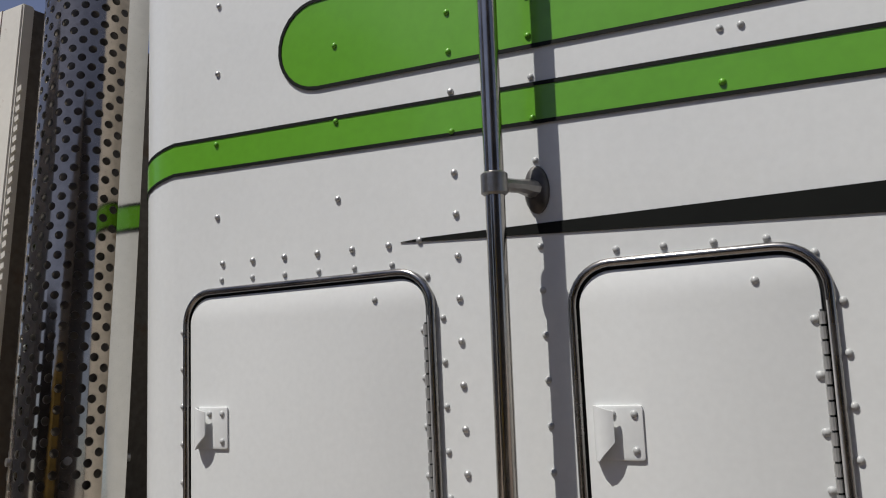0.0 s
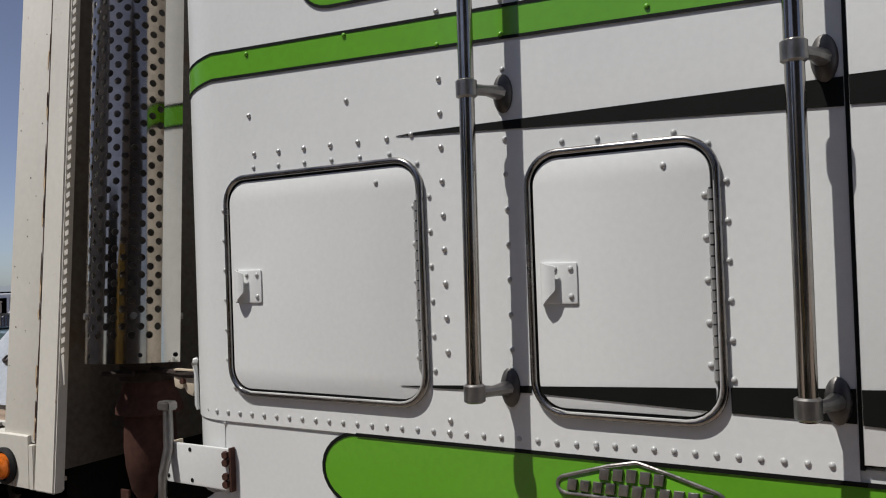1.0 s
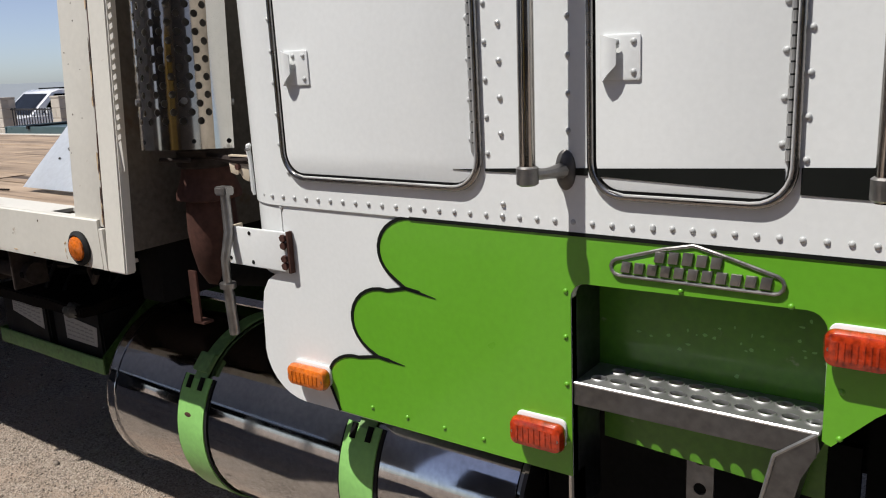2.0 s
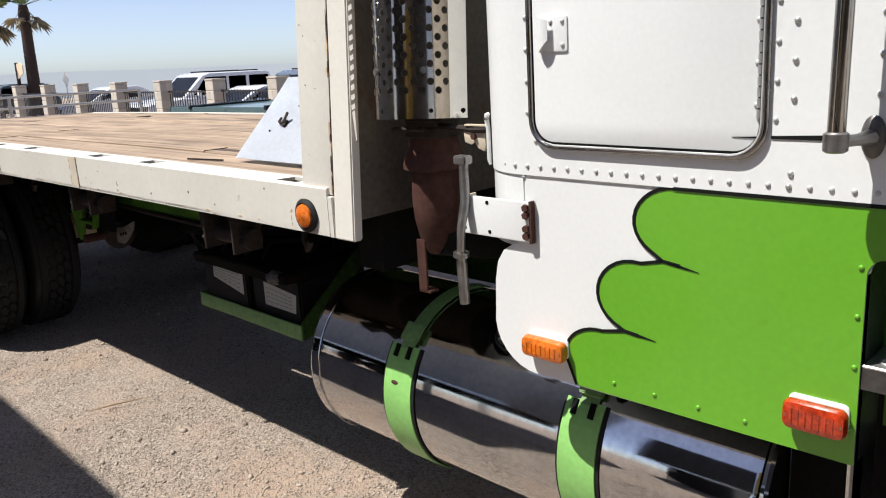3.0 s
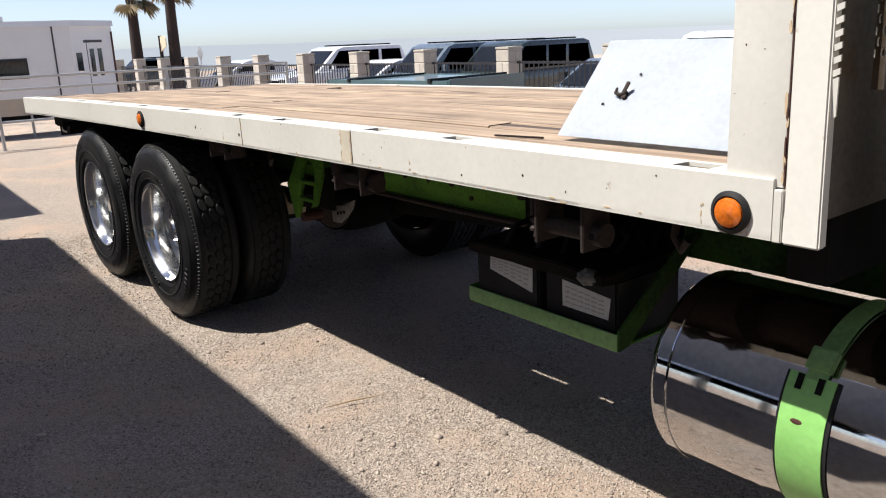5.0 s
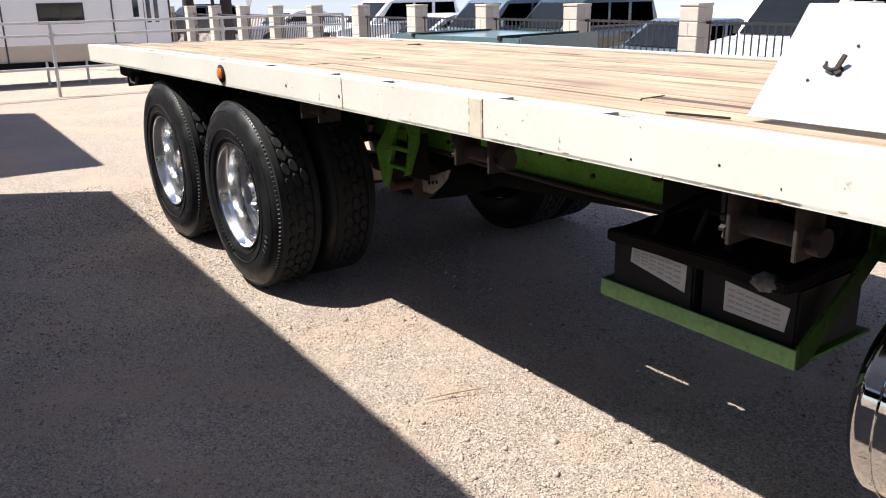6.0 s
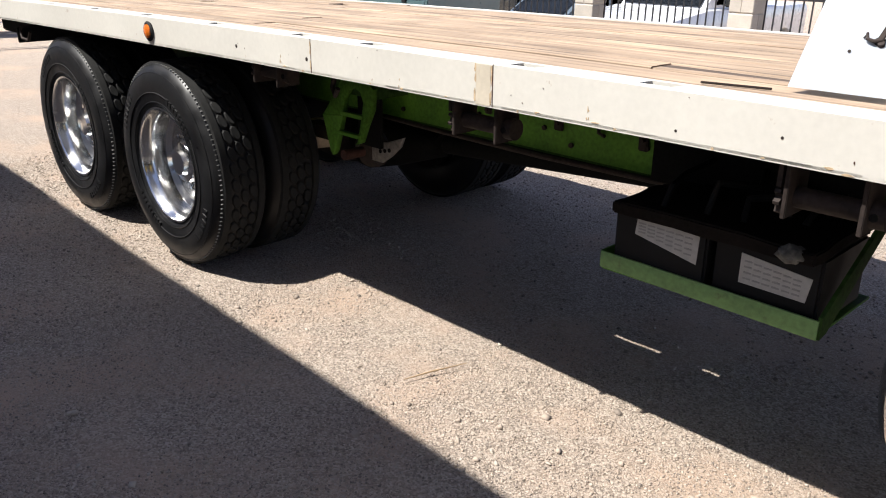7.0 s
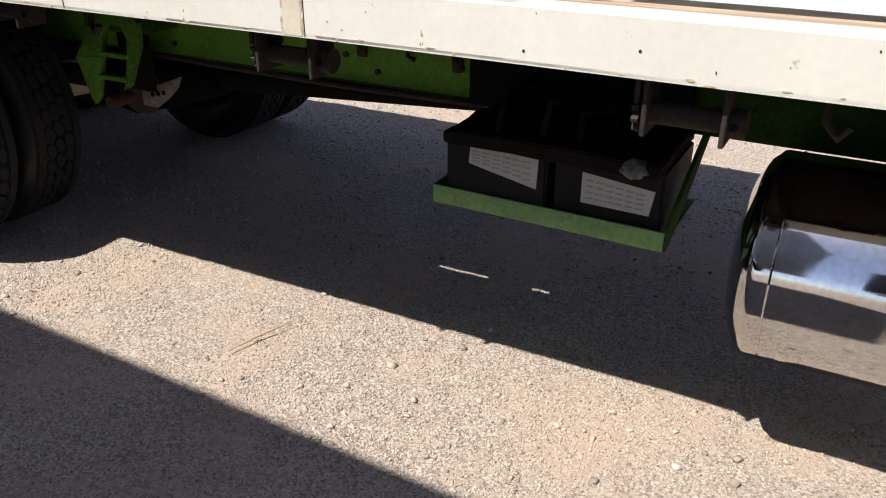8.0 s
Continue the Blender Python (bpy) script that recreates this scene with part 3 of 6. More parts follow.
    part("black_wedge", plate([(0.543, 1.926), (1.69, 1.922), (1.69, 1.82), (0.543, 1.884)], -0.0142, 0.0022), black_paint, door)
    part("black_wedge", plate([(-0.235, 1.4515), (-0.190, 1.4535), (-0.190, 1.4500)], -0.0118, 0.0022), black_paint, up)
    part("black_wedge", plate([(-0.168, 1.4545), (0.033, 1.4635), (0.033, 1.4510), (-0.168, 1.4495)], -0.0060, 0.0022), black_paint, up)
    part("black_wedge", plate([(0.365, 1.4775), (0.535, 1.4840), (0.535, 1.4345), (0.365, 1.4385)], -0.0060, 0.0022), black_paint, up)
    part("black_wedge", plate([(0.543, 1.4840), (1.69, 1.53), (1.69, 1.37), (1.5, 1.379), (0.543, 1.4345)], -0.0142, 0.0022), black_paint, door)
    return up, skirt, door


side_panel, skirt_panel, cab_door = build_cab()


def build_rivets():
    bm = lathe([(0.0050, 0.0), (0.0048, 0.0012), (0.0038, 0.0028), (0.0020, 0.0037), (0.0002, 0.0040)], (0, 0, 0), "Z", 10)
    first = part("rivet", bm, rivet_paint, side_panel, smooth=60)
    first.matrix_basis = pose(-0.767, 0.006, 1.370, 90)
    spots = [(-0.769 + 0.0352 * k, 1.370) for k in range(1, 27)] + [(0.146 + 0.0322 * k, 1.373) for k in range(12)]
    spots += [(-0.133, 1.392 + 0.0627 * k) for k in range(16) if abs(1.392 + 0.0627 * k - 1.455) > 0.01]
    spots += [(-0.002, 1.525 + 0.0615 * k) for k in range(15)]
    spots += [(-0.597 + 0.0688 * k, 1.9255 - 0.0008 * k) for k in range(6)] + [(-0.197, 1.9235)]
    spots += [(-0.609, 2.009), (-0.609, 2.141), (-0.606, 2.272), (-0.602, 2.40), (-0.346, 2.136), (-0.345, 2.265)]
    spots += [(0.259, 2.078), (0.261, 2.150), (0.287, 2.149)]
    # round the two locker doors
    spots += [(-0.600 + 0.0704 * k, 1.897 - 0.0012 * k) for k in range(6)] + [(-0.186, 1.868), (-0.664, 1.871)]
    spots += [(-0.694, 1.485 + 0.065 * k) for k in range(6)] + [(-0.674, 1.425)]
    spots += [(-0.162, 1.482 + 0.0645 * k) for k in range(6)]
    spots += [(0.105 + 0.0627 * k, 1.879 - 0.0018 * k) for k in range(4)] + [(0.345, 1.851)]
    spots += [(0.370, 1.489 + 0.0605 * k) for k in range(6)]
    green = part("rivet", lathe([(0.0050, 0.0), (0.0048, 0.0012), (0.0038, 0.0028), (0.0020, 0.0037), (0.0002, 0.0040)], (0, 0, 0), "Z", 10), green_paint, skirt_panel, smooth=60)
    green.matrix_basis = pose(-0.484, -0.002, 0.918, 90)
    for x, z in [(-0.388, 0.917), (-0.292, 0.916), (-0.197, 0.915), (-0.012, 0.958), (-0.012, 1.07), (-0.013, 1.16), (-0.012, 1.245)] + [(0.52, 1.175 + 0.048 * k) for k in range(4)] + [(0.193, 1.272), (0.360, 1.270), (0.437, 1.075), (0.436, 1.245), (0.436, 1.15)]:
        again(green, pose(x, -0.002, z, 90), skirt_panel)
    again(first, pose(-0.712, 0.0, 1.345, 90), skirt_panel)
    bare = part("rivet", lathe([(0.0056, 0.0), (0.0053, 0.0016), (0.0040, 0.0036), (0.0020, 0.0046), (0.0002, 0.0048)], (0, 0, 0), "Z", 10), rivet_metal, side_panel, smooth=60)
    bare.matrix_basis = pose(-0.347, -0.004, 2.007, 90)
    for x, z in spots:
        dy = 0.15 - 0.15 * math.sqrt(1 - ((x + 0.715) / 0.168) ** 2) if x < -0.715 else 0.0
        band = 2.077 - 0.039 * (x + 0.128) < z < 2.1335 - 0.041 * (x + 0.128)
        lobe = x > -0.45 and 2.200 - 0.040 * (x + 0.381) < z < 2.352 - 0.040 * (x + 0.33)
        bare_one = abs(x + 0.133) < 0.004 or (z > 1.9 and x < -0.19)
        again(green if band or lobe else bare if bare_one else first, pose(x, -0.004 + dy - (0.002 if band or lobe else 0), z, 90), side_panel)


build_rivets()


def build_locker(x0, x1, z0, z1, latch_x, latch_z, stripe):
    """A locker door: leaf, rubber seal, bright trim ring, piano hinge, folded latch, rivets."""
    r = 0.062
    leaf = part("locker_door", plate(rounded(x0 + 0.0165, x1 - 0.0165, z0 + 0.0165, z1 - 0.0165, r - 0.016), -0.010, 0.006, bevel=0.002), white_paint, truck, "white locker door with folded latch")
    part("rubber_seal", plate(rounded(x0 + 0.004, x1 - 0.004, z0 + 0.004, z1 - 0.004, r - 0.004), -0.0058, 0.0016), rubber, leaf)
    ring = [(x, -0.010, z) for x, z in rounded(x0 + 0.0068, x1 - 0.0068, z0 + 0.0068, z1 - 0.0068, r - 0.006)]
    part("trim_ring", tube(ring, 0.0060, 12, closed=True), ring_metal, leaf, "half-round polished trim ring")
    # bright strip on the hinge side; its bottom run is a modelled sky reflection
    lip = [(x1 - 0.0105, -0.0152, z1 - 0.075), (x1 - 0.0105, -0.0152, z0 + 0.066)] + [(x1 - 0.066 + 0.0555 * math.cos(radians(a)), -0.0152, z0 + 0.066 + 0.0555 * math.sin(radians(a))) for a in (-15, -30, -45, -60, -75, -90)] + [(x0 + 0.068, -0.0152, z0 + 0.0105), (x0 + 0.040, -0.0152, z0 + 0.018)]
    part("trim_lip", tube(lip, [0.001] + [0.0023] * (len(lip) - 2) + [0.0008], 6), bright_edge, leaf)
    hx = x1 - 0.0175
    part("hinge_pin", tube([(hx, -0.0105, z0 + 0.075), (hx, -0.0105, z1 - 0.085)], 0.0022, 8), gasket, leaf)
    n = 17
    pitch = (z1 - z0 - 0.16) / n
    knuckle = part("hinge_knuckle", tube([(0, 0, 0), (0, 0, pitch * 0.84)], 0.0040, 8), rivet_metal, leaf)
    knuckle.matrix_basis = pose(hx, -0.0115, z0 + 0.075)
    for k in range(1, n):
        again(knuckle, pose(hx, -0.0115, z0 + 0.075 + pitch * k), leaf)
    # latch: a base plate with a tongue bent out from its rear edge
    lx0, lx1, lz0, lz1 = latch_x, latch_x + (0.066 if stripe else 0.071), latch_z, latch_z + 0.070
    part("latch_plate", plate(rounded(lx0, lx1, lz0, lz1, 0.004, 2), -0.0135, 0.0035, bevel=0.001), white_paint, leaf)
    cols = []
    for k, (dx, dy) in enumerate(((0.002, -0.012), (0.002, -0.017), (0.004, -0.022), (0.009, -0.026), (0.016, -0.028), (0.024, -0.0275), (0.031, -0.025))):
        inset = 0.0 if k < 4 else 0.008 * (k - 3)
        cols.append([(lx0 + dx, dy, z) for z in (lz0 + inset, (lz0 + lz1) / 2, lz1 - inset * 0.3)])
    bm = thick_sheet(cols, 0.0028)
    bmesh.ops.recalc_face_normals(bm, faces=bm.faces)
    part("latch_tongue", bm, white_paint, leaf)
    first = part("rivet", lathe([(0.0052, 0.0), (0.0049, 0.0014), (0.0034, 0.0030), (0.0002, 0.0037)], (0, 0, 0), "Z", 10), rivet_paint, leaf, smooth=60)
    first.matrix_basis = pose(lx1 - 0.011, -0.0135, lz1 - 0.011, 90)
    again(first, pose(lx1 - 0.011, -0.0135, lz0 + 0.013, 90), leaf)
    again(first, pose(lx1 - 0.040, -0.0135, lz1 - 0.011, 90), leaf)
    for k in range(5):
        again(first, pose(x1 - (0.026 if stripe else 0.022), -0.010, z0 + 0.098 + (z1 - z0 - 0.194) * k / 4, 90), leaf)
    again(first, pose(x1 - (0.088 if stripe else 0.107), -0.010, z1 - 0.045, 90), leaf)
    if stripe:
        part("black_wedge", plate([(x0 + 0.020, 1.4645), (x1 - 0.020, 1.4765), (x1 - 0.020, 1.4400), (x0 + 0.020, 1.4515)], -0.0118, 0.0022), black_paint, leaf)
    return leaf


build_locker(-0.686, -0.171, 1.409, 1.884, -0.652, 1.609, False)
build_locker(0.034, 0.364, 1.413, 1.868, 0.061, 1.605, True)


def build_grab_handle(x, top_z, low_z, clamps, lean_x):
    """A long bright grab rail on cast stand-offs."""
    y = -0.082
    def at(z):
        return x + (z - 1.74) * lean_x
    rail = part("grab_handle", tube([(at(low_z), y, low_z), (at(2.6), y, 2.6)], 0.0135, 16), rail_chrome, truck, "long polished grab rail on cast brackets")
    for z in clamps:
        bm = tube([(at(z), y, z - 0.016), (at(z), y, z - 0.013), (at(z), y, z + 0.013), (at(z), y, z + 0.016)], [0.0145, 0.0185, 0.0185, 0.0145], 16)
        tube([(at(z), y, z), (at(z) + 0.020, y + 0.035, z), (at(z) + 0.030, -0.004, z)], [0.010, 0.0095, 0.015], 10, bm)
        part("clamp", bm, cast_metal, rail)
        base = lathe([(0.030, 0.0), (0.030, 0.004), (0.024, 0.010), (0.012, 0.014)], (0, 0, 0), "Z", 20)
        moved(base, Matrix.Diagonal((0.62, 1.15, 1, 1)))
        moved(base, pose(at(z) + 0.030, -0.004, z, 90))
        part("bracket_base", base, dark_cast, rail)


build_grab_handle(-0.034, 2.6, 1.443, (1.459, 1.974), 0.01)
build_grab_handle(0.482, 2.6, 1.448, (1.466, 1.955), 0.0)


def build_emblem():
    """A cast badge with a raised rim; its lettering is left as plain raised bars."""
    x0, x1, z0 = 0.076, 0.350, 1.287
    out = [(x0 + 0.012, z0)] + [(x1 - 0.012, z0 + 0.0)] + arc(x1 - 0.014, z0 + 0.014, 0.014, 0.014, -90, 70, 5) + [(0.262, 1.337), (0.214, 1.349), (0.166, 1.339)] + arc(x0 + 0.013, z0 + 0.014, 0.014, 0.014, 110, 270, 5)
    badge = part("badge", plate(out, -0.0055, 0.005, bevel=0.001), green_paint, truck, "cast metal maker's badge with raised rim")
    part("rim", tube([(x, -0.006, z) for x, z in out], 0.0032, 8, closed=True), cast_metal, badge)
    def bar(x, w, z0, z1):
        q = plate([(x, z0), (x + w, z0), (x + w + 0.003, z1), (x + 0.003, z1)], -0.0105, 0.007, bevel=0.0012)
        part("raised_bar", q, cast_metal, badge)
    for k in range(5):
        bar(0.150 + 0.0225 * k, 0.0165, 1.3165, 1.337 - 0.0014 * abs(k - 2))
    for k in range(11):
        bar(0.093 + 0.0222 * k, 0.0160, 1.2935, 1.3115)


build_emblem()


def build_marker(name, x0, x1, z0, z1, lens, label):
    base = part(name, plate(rounded(x0 + 0.003, x1 - 0.003, z0 + 0.004, z1 + 0.003, 0.012, 4), -0.007, 0.007, bevel=0.002), white_paint, truck, label)
    bm = plate(rounded(x0, x1, z0, z1, 0.016, 5), -0.036, 0.030, bevel=0.012)
    part("lens", bm, lens, base)
    for k in range(7):
        xx = x0 + 0.020 + (x1 - x0 - 0.040) * k / 6
        part("lens_rib", box(xx - 0.0022, xx + 0.0022, -0.0375, -0.033, z0 + 0.013, z1 - 0.013, 0.001), lens, base)
    for xx in (x0 + 0.009, x1 - 0.009):
        part("screw", tube([(xx, -0.030, (z0 + z1) / 2), (xx, -0.0345, (z0 + z1) / 2)], 0.0035, 8), cast_metal, base)


build_marker("amber_marker_lamp", -0.713, -0.596, 0.938, 0.988, amber, "amber side marker lamp")
build_marker("red_marker_lamp", -0.120, -0.010, 0.940, 0.996, red_lens, "red-orange side marker lamp")
build_marker("red_marker_lamp", 0.411, 0.503, 1.196, 1.252, red_lens, "red-orange side marker lamp")


def build_step():
    """The recessed step: aluminium lining, green back, pierced tread with raised lips, lower bracket."""
    top, back = 1.073, 0.116
    st = part("step_tread", plate([(-0.002, 1.031), (0.405, 1.031), (0.405, top), (-0.002, top)], 0.004, 0.006), step_metal, truck, "aluminium step with two rows of raised grip holes")
    holes = [(0.030 + 0.0365 * k + (0.018 if j else 0.0), -0.041 - 0.044 * j) for j in range(2) for k in range(11 - j)]
    pierced = [[(x + 0.0135 * math.cos(2 * math.pi * a / 14), y + 0.0105 * math.sin(2 * math.pi * a / 14)) for a in range(14)] for x, y in holes]
    bm = plate([(-0.002, -back), (0.408, -back), (0.408, -0.010), (-0.002, -0.010)], 0.0, 0.005, pierced)
    part("tread_plate", moved(bm, Matrix.Translation((0, 0, top - 0.005)) @ Matrix.Rotation(math.pi / 2, 4, "X")), tread_metal, st)
    ring = part("grip_hole", lathe([(0.0165, 0.0), (0.0150, 0.0022), (0.0138, 0.0026), (0.0130, 0.0012), (0.0128, -0.004)], (0, 0, 0), "Z", 14, caps=False), tread_metal, st, smooth=50)
    for k, (x, y) in enumerate(holes):
        m = Matrix.Translation((x, -y, top)) @ Matrix.Diagonal((1.0, 0.8, 1.0, 1.0))
        if k:
            again(ring, m, st)
        else:
            ring.matrix_basis = m
    part("tread_edge", tube([(-0.001, 0.0045, top), (0.407, 0.0045, top)], 0.0030, 6), bright_edge, st)
    part("lower_back", plate([(0.006, 0.922), (0.402, 0.900), (0.402, 1.067), (0.006, 1.067)], back + 0.002, 0.005), shaded_scuffed_green, st)
    part("step_side", box(-0.008, -0.003, 0.002, back, 0.80, 1.262), step_metal, truck)
    part("step_side", box(0.413, 0.418, 0.021, back, 1.05, 1.27), green_paint, truck)
    part("step_back", box(-0.008, 0.418, back + 0.001, back + 0.008, 1.070, 1.30), shaded_scuffed_green, truck, "scuffed green back of the step recess, darkened for its shade")
    rnd = random.Random(41)
    for k in range(26):
        x, z = rnd.uniform(0.07, 0.40), 1.158 + rnd.gauss(0, 0.024)
        w, h = rnd.uniform(0.0015, 0.006), rnd.uniform(0.0015, 0.005)
        pts = [(x + w * rnd.uniform(0.5, 1.1) * math.cos(2 * math.pi * i / 7), z + h * rnd.uniform(0.5, 1.1) * math.sin(2 * math.pi * i / 7)) for i in range(7)]
        part("scuff", plate(pts, back + 0.0004, 0.0008), light_green, truck)
    part("step_ceiling", box(-0.008, 0.418, 0.021, back, 1.264, 1.270), green_paint, truck)
    # lower bracket: sloped side strap with a folded lip, and a pierced upright
    bm = plate([(0.405, 1.072), (0.345, 1.022), (0.30, 0.80), (0.20, 0.62), (0.23, 0.60), (0.34, 0.78), (0.385, 0.99), (0.41, 1.045)], 0.006, 0.09)
    part("step_bracket", bm, step_metal, truck)
    lip = [(0.405, 0.004, 1.072), (0.345, 0.004, 1.022), (0.322, 0.004, 0.91), (0.30, 0.004, 0.80), (0.20, 0.004, 0.62)]
    part("bracket_lip", tube(lip, 0.0035, 6), tread_metal, truck)
    bore = [[(0.19 + 0.012 * math.cos(2 * math.pi * a / 12), 0.915 - 0.06 * k + 0.012 * math.sin(2 * math.pi * a / 12)) for a in range(12)] for k in range(5)]
    part("step_upright", plate([(0.165, 0.55), (0.215, 0.55), (0.215, 0.955), (0.165, 0.955)], back + 0.012, 0.005, bore), step_metal, truck)
    # added dark sheet, stands in for the deep shade behind and below the step
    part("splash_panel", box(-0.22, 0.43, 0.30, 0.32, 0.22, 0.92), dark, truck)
    part("lower_step", box(0.0, 0.40, 0.03, 0.20, 0.54, 0.57, 0.003), trim_metal, truck)
    part("step_side", box(-0.014, -0.003, 0.004, 0.05, 0.50, 0.888), trim_metal, truck)


build_step()


def build_hinge_bracket():
    p = part("latch_bracket", plate(rounded(-0.868, -0.664, 1.201, 1.292, 0.004, 2), -0.034, 0.006, bevel=0.001), white_paint, truck, "white bolted cab latch bracket with rusty bolts")
    part("bracket_flange", box(-0.668, -0.662, -0.036, -0.022, 1.199, 1.294), rust, p)
    part("spacer", box(-0.80, -0.70, -0.028, 0.0, 1.22, 1.275), dark, p)
    for x, z in ((-0.676, 1.279), (-0.676, 1.262), (-0.676, 1.232), (-0.676, 1.215)):
        part("bolt", tube([(x, -0.034, z), (x, -0.042, z)], 0.0085, 6), rust, p)
    for x, z in ((-0.862, 1.28), (-0.862, 1.215), (-0.79, 1.280), (-0.785, 1.212)):
        part("bolt_hole", tube([(x, -0.034, z), (x, -0.0348, z)], 0.005, 8), dark, p)
    p.matrix_basis = Matrix.Translation((-0.022, 0.020, 0.0))
    part("bracket_arm", box(-0.868, -0.862, -0.034, 0.01, 1.205, 1.290), rusty_cream, p)
    lev = part("tilt_lever", tube([(-0.874, -0.02, 1.375), (-0.872, -0.022, 1.28), (-0.868, -0.045, 1.22), (-0.882, -0.035, 1.155), (-0.884, -0.032, 1.13), (-0.882, -0.03, 1.03)], [0.011, 0.012, 0.010, 0.010, 0.013, 0.0125], 12), cast_metal, truck, "bare grey metal tilt lever")
    part("lever_collar", tube([(-0.883, -0.033, 1.158), (-0.8835, -0.033, 1.146)], 0.0195, 14), cast_metal, lev)
    part("lever_head", box(-0.895, -0.856, -0.034, -0.006, 1.366, 1.386, 0.003), cast_metal, lev)
    hg = part("corner_hinge", plate([(-0.868, 1.432), (-0.936, 1.430), (-0.932, 1.405), (-0.912, 1.400), (-0.902, 1.408), (-0.890, 1.392), (-0.872, 1.386), (-0.866, 1.400)], 0.052, 0.008, bevel=0.001), rusty_cream, truck, "rusty cream cab hinge with a white strap")
    strap = [(-0.848, 0.046, 1.357), (-0.851, 0.046, 1.368), (-0.851, 0.046, 1.440), (-0.855, 0.046, 1.462), (-0.853, 0.046, 1.473), (-0.848, 0.048, 1.475)]
    part("hinge_strap", tube(strap, [0.0035, 0.0052, 0.0050, 0.0058, 0.0060, 0.0040], 8), white_paint, hg, "white-painted hinge strap")
    part("hinge_strut", tube([(-0.856, 0.050, 1.438), (-0.905, 0.052, 1.436), (-1.03, 0.070, 1.440)], 0.0085, 8), dark_iron, hg)
    part("strut_top", box(-0.925, -0.856, 0.044, 0.056, 1.4455, 1.4490), rusty_cream, hg)
    part("hinge_pin", tube([(-0.851, 0.034, 1.464), (-0.851, 0.046, 1.464)], 0.0035, 8), cast_metal, hg)
    part("hinge_pin", tube([(-0.90, 0.044, 1.42), (-0.90, 0.062, 1.42)], 0.007, 8), rust, hg)


build_hinge_bracket()


def build_exhaust():
    cx, cy, r = -1.087, 0.058, 0.112
    z0, zt = 1.458, 2.75
    # heat shield: staggered round holes, a plain strip towards the cab and a plain hem below
    bm = bmesh.new()
    cols, pitch = 34, 0.0412
    dw = 2 * math.pi / cols
    hole_r = 0.0088
    first_z, rows = 1.525, 29
    lips = []
    def at(a, z):
        return bm.verts.new((cx + r * math.cos(a), cy + r * math.sin(a), z))
    for c in range(cols):
        a0 = -0.06 - dw * (c + 1)
        plain = c >= 27
        shift = pitch / 2 if c % 2 else 0.0
        zs = first_z - shift
        seg = 3
        # hem below and strip above
        if plain:
            continue
        for za, zb in ((z0, zs), (zs + pitch * rows, zt)):
            for k in range(seg):
                q = [at(a0 + dw * k / seg, za), at(a0 + dw * (k + 1) / seg, za), at(a0 + dw * (k + 1) / seg, zb), at(a0 + dw * k / seg, zb)]
                bm.faces.new(q)
        for j in range(rows):
            zc = zs + pitch * (j + 0.5)
            ring = []
            outer = []
            for k in range(16):
                t = 2 * math.pi * k / 16
                ring.append(at(a0 + dw / 2 + hole_r * math.cos(t) / r, zc + hole_r * math.sin(t)))
                ca, sa = math.cos(t), math.sin(t)
                m = 1 / max(abs(ca), abs(sa))
                outer.append(at(a0 + dw / 2 + dw / 2 * ca * m, zc + pitch / 2 * sa * m))
            for k in range(16):
                bm.faces.new((ring[k], outer[k], outer[(k + 1) % 16], ring[(k + 1) % 16]))
            lips.append((a0 + dw / 2, zc))
    bmesh.ops.remove_doubles(bm, verts=bm.verts, dist=0.0002)
    shield = part("heat_shield", bm, guard_metal, truck, "polished perforated stack guard", smooth=180)
    radial = [Vector((v.co.x - cx, v.co.y - cy, 0)).normalized() for v in shield.data.vertices]
    shield.data.normals_split_custom_set_from_vertices(radial)
    ex, ey = cx + r * math.cos(-0.06), cy + r * math.sin(-0.06)
    flat = plate([(0.0, z0), (0.045, z0), (0.045, zt), (0.0, zt)], 0.0, 0.002)
    part("plain_edge", moved(flat, Matrix.Translation((ex, ey, 0)) @ Matrix.Rotation(radians(62.5), 4, "Z")), wing_metal, shield, "plain polished flat edge of the stack guard")
    part("edge_bolt", tube([(ex + 0.016, ey + 0.030, z0 + 0.018), (ex + 0.0175, ey + 0.0292, z0 + 0.018)], 0.006, 8), dark, shield)
    lip = bmesh.new()
    for a, zc in lips:
        rows3 = [[lip.verts.new((cx + rr * math.cos(a + hole_r * math.cos(2 * math.pi * k / 12) / r), cy + rr * math.sin(a + hole_r * math.cos(2 * math.pi * k / 12) / r), zc + hole_r * math.sin(2 * math.pi * k / 12))) for k in range(12)] for rr in (r, r - 0.003)]
        for k in range(12):
            lip.faces.new((rows3[0][k], rows3[0][(k + 1) % 12], rows3[1][(k + 1) % 12], rows3[1][k]))
    tagged(part("hole_edges", lip, steel, shield), kind="stuff")
    shield.matrix_basis = Matrix.Translation((cx, cy, 1.5)) @ Matrix.Rotation(-0.080, 4, "X") @ Matrix.Rotation(-0.030, 4, "Y") @ Matrix.Translation((-cx, -cy, -1.5))
    part("muffler", lathe([(0.070, 1.475), (0.093, 1.50), (0.093, 2.7), (0.07, 2.73)], (cx, cy, 0), "Z", 32), muffler_metal, shield)
    for a in (-38, 55, -110):
        part("shield_bolt", tube([(cx + (r - 0.001) * math.cos(radians(a)), cy + (r - 0.001) * math.sin(radians(a)), 1.572), (cx + (r + 0.006) * math.cos(radians(a)), cy + (r + 0.006) * math.sin(radians(a)), 1.572)], 0.0085, 8), cast_metal, shield)
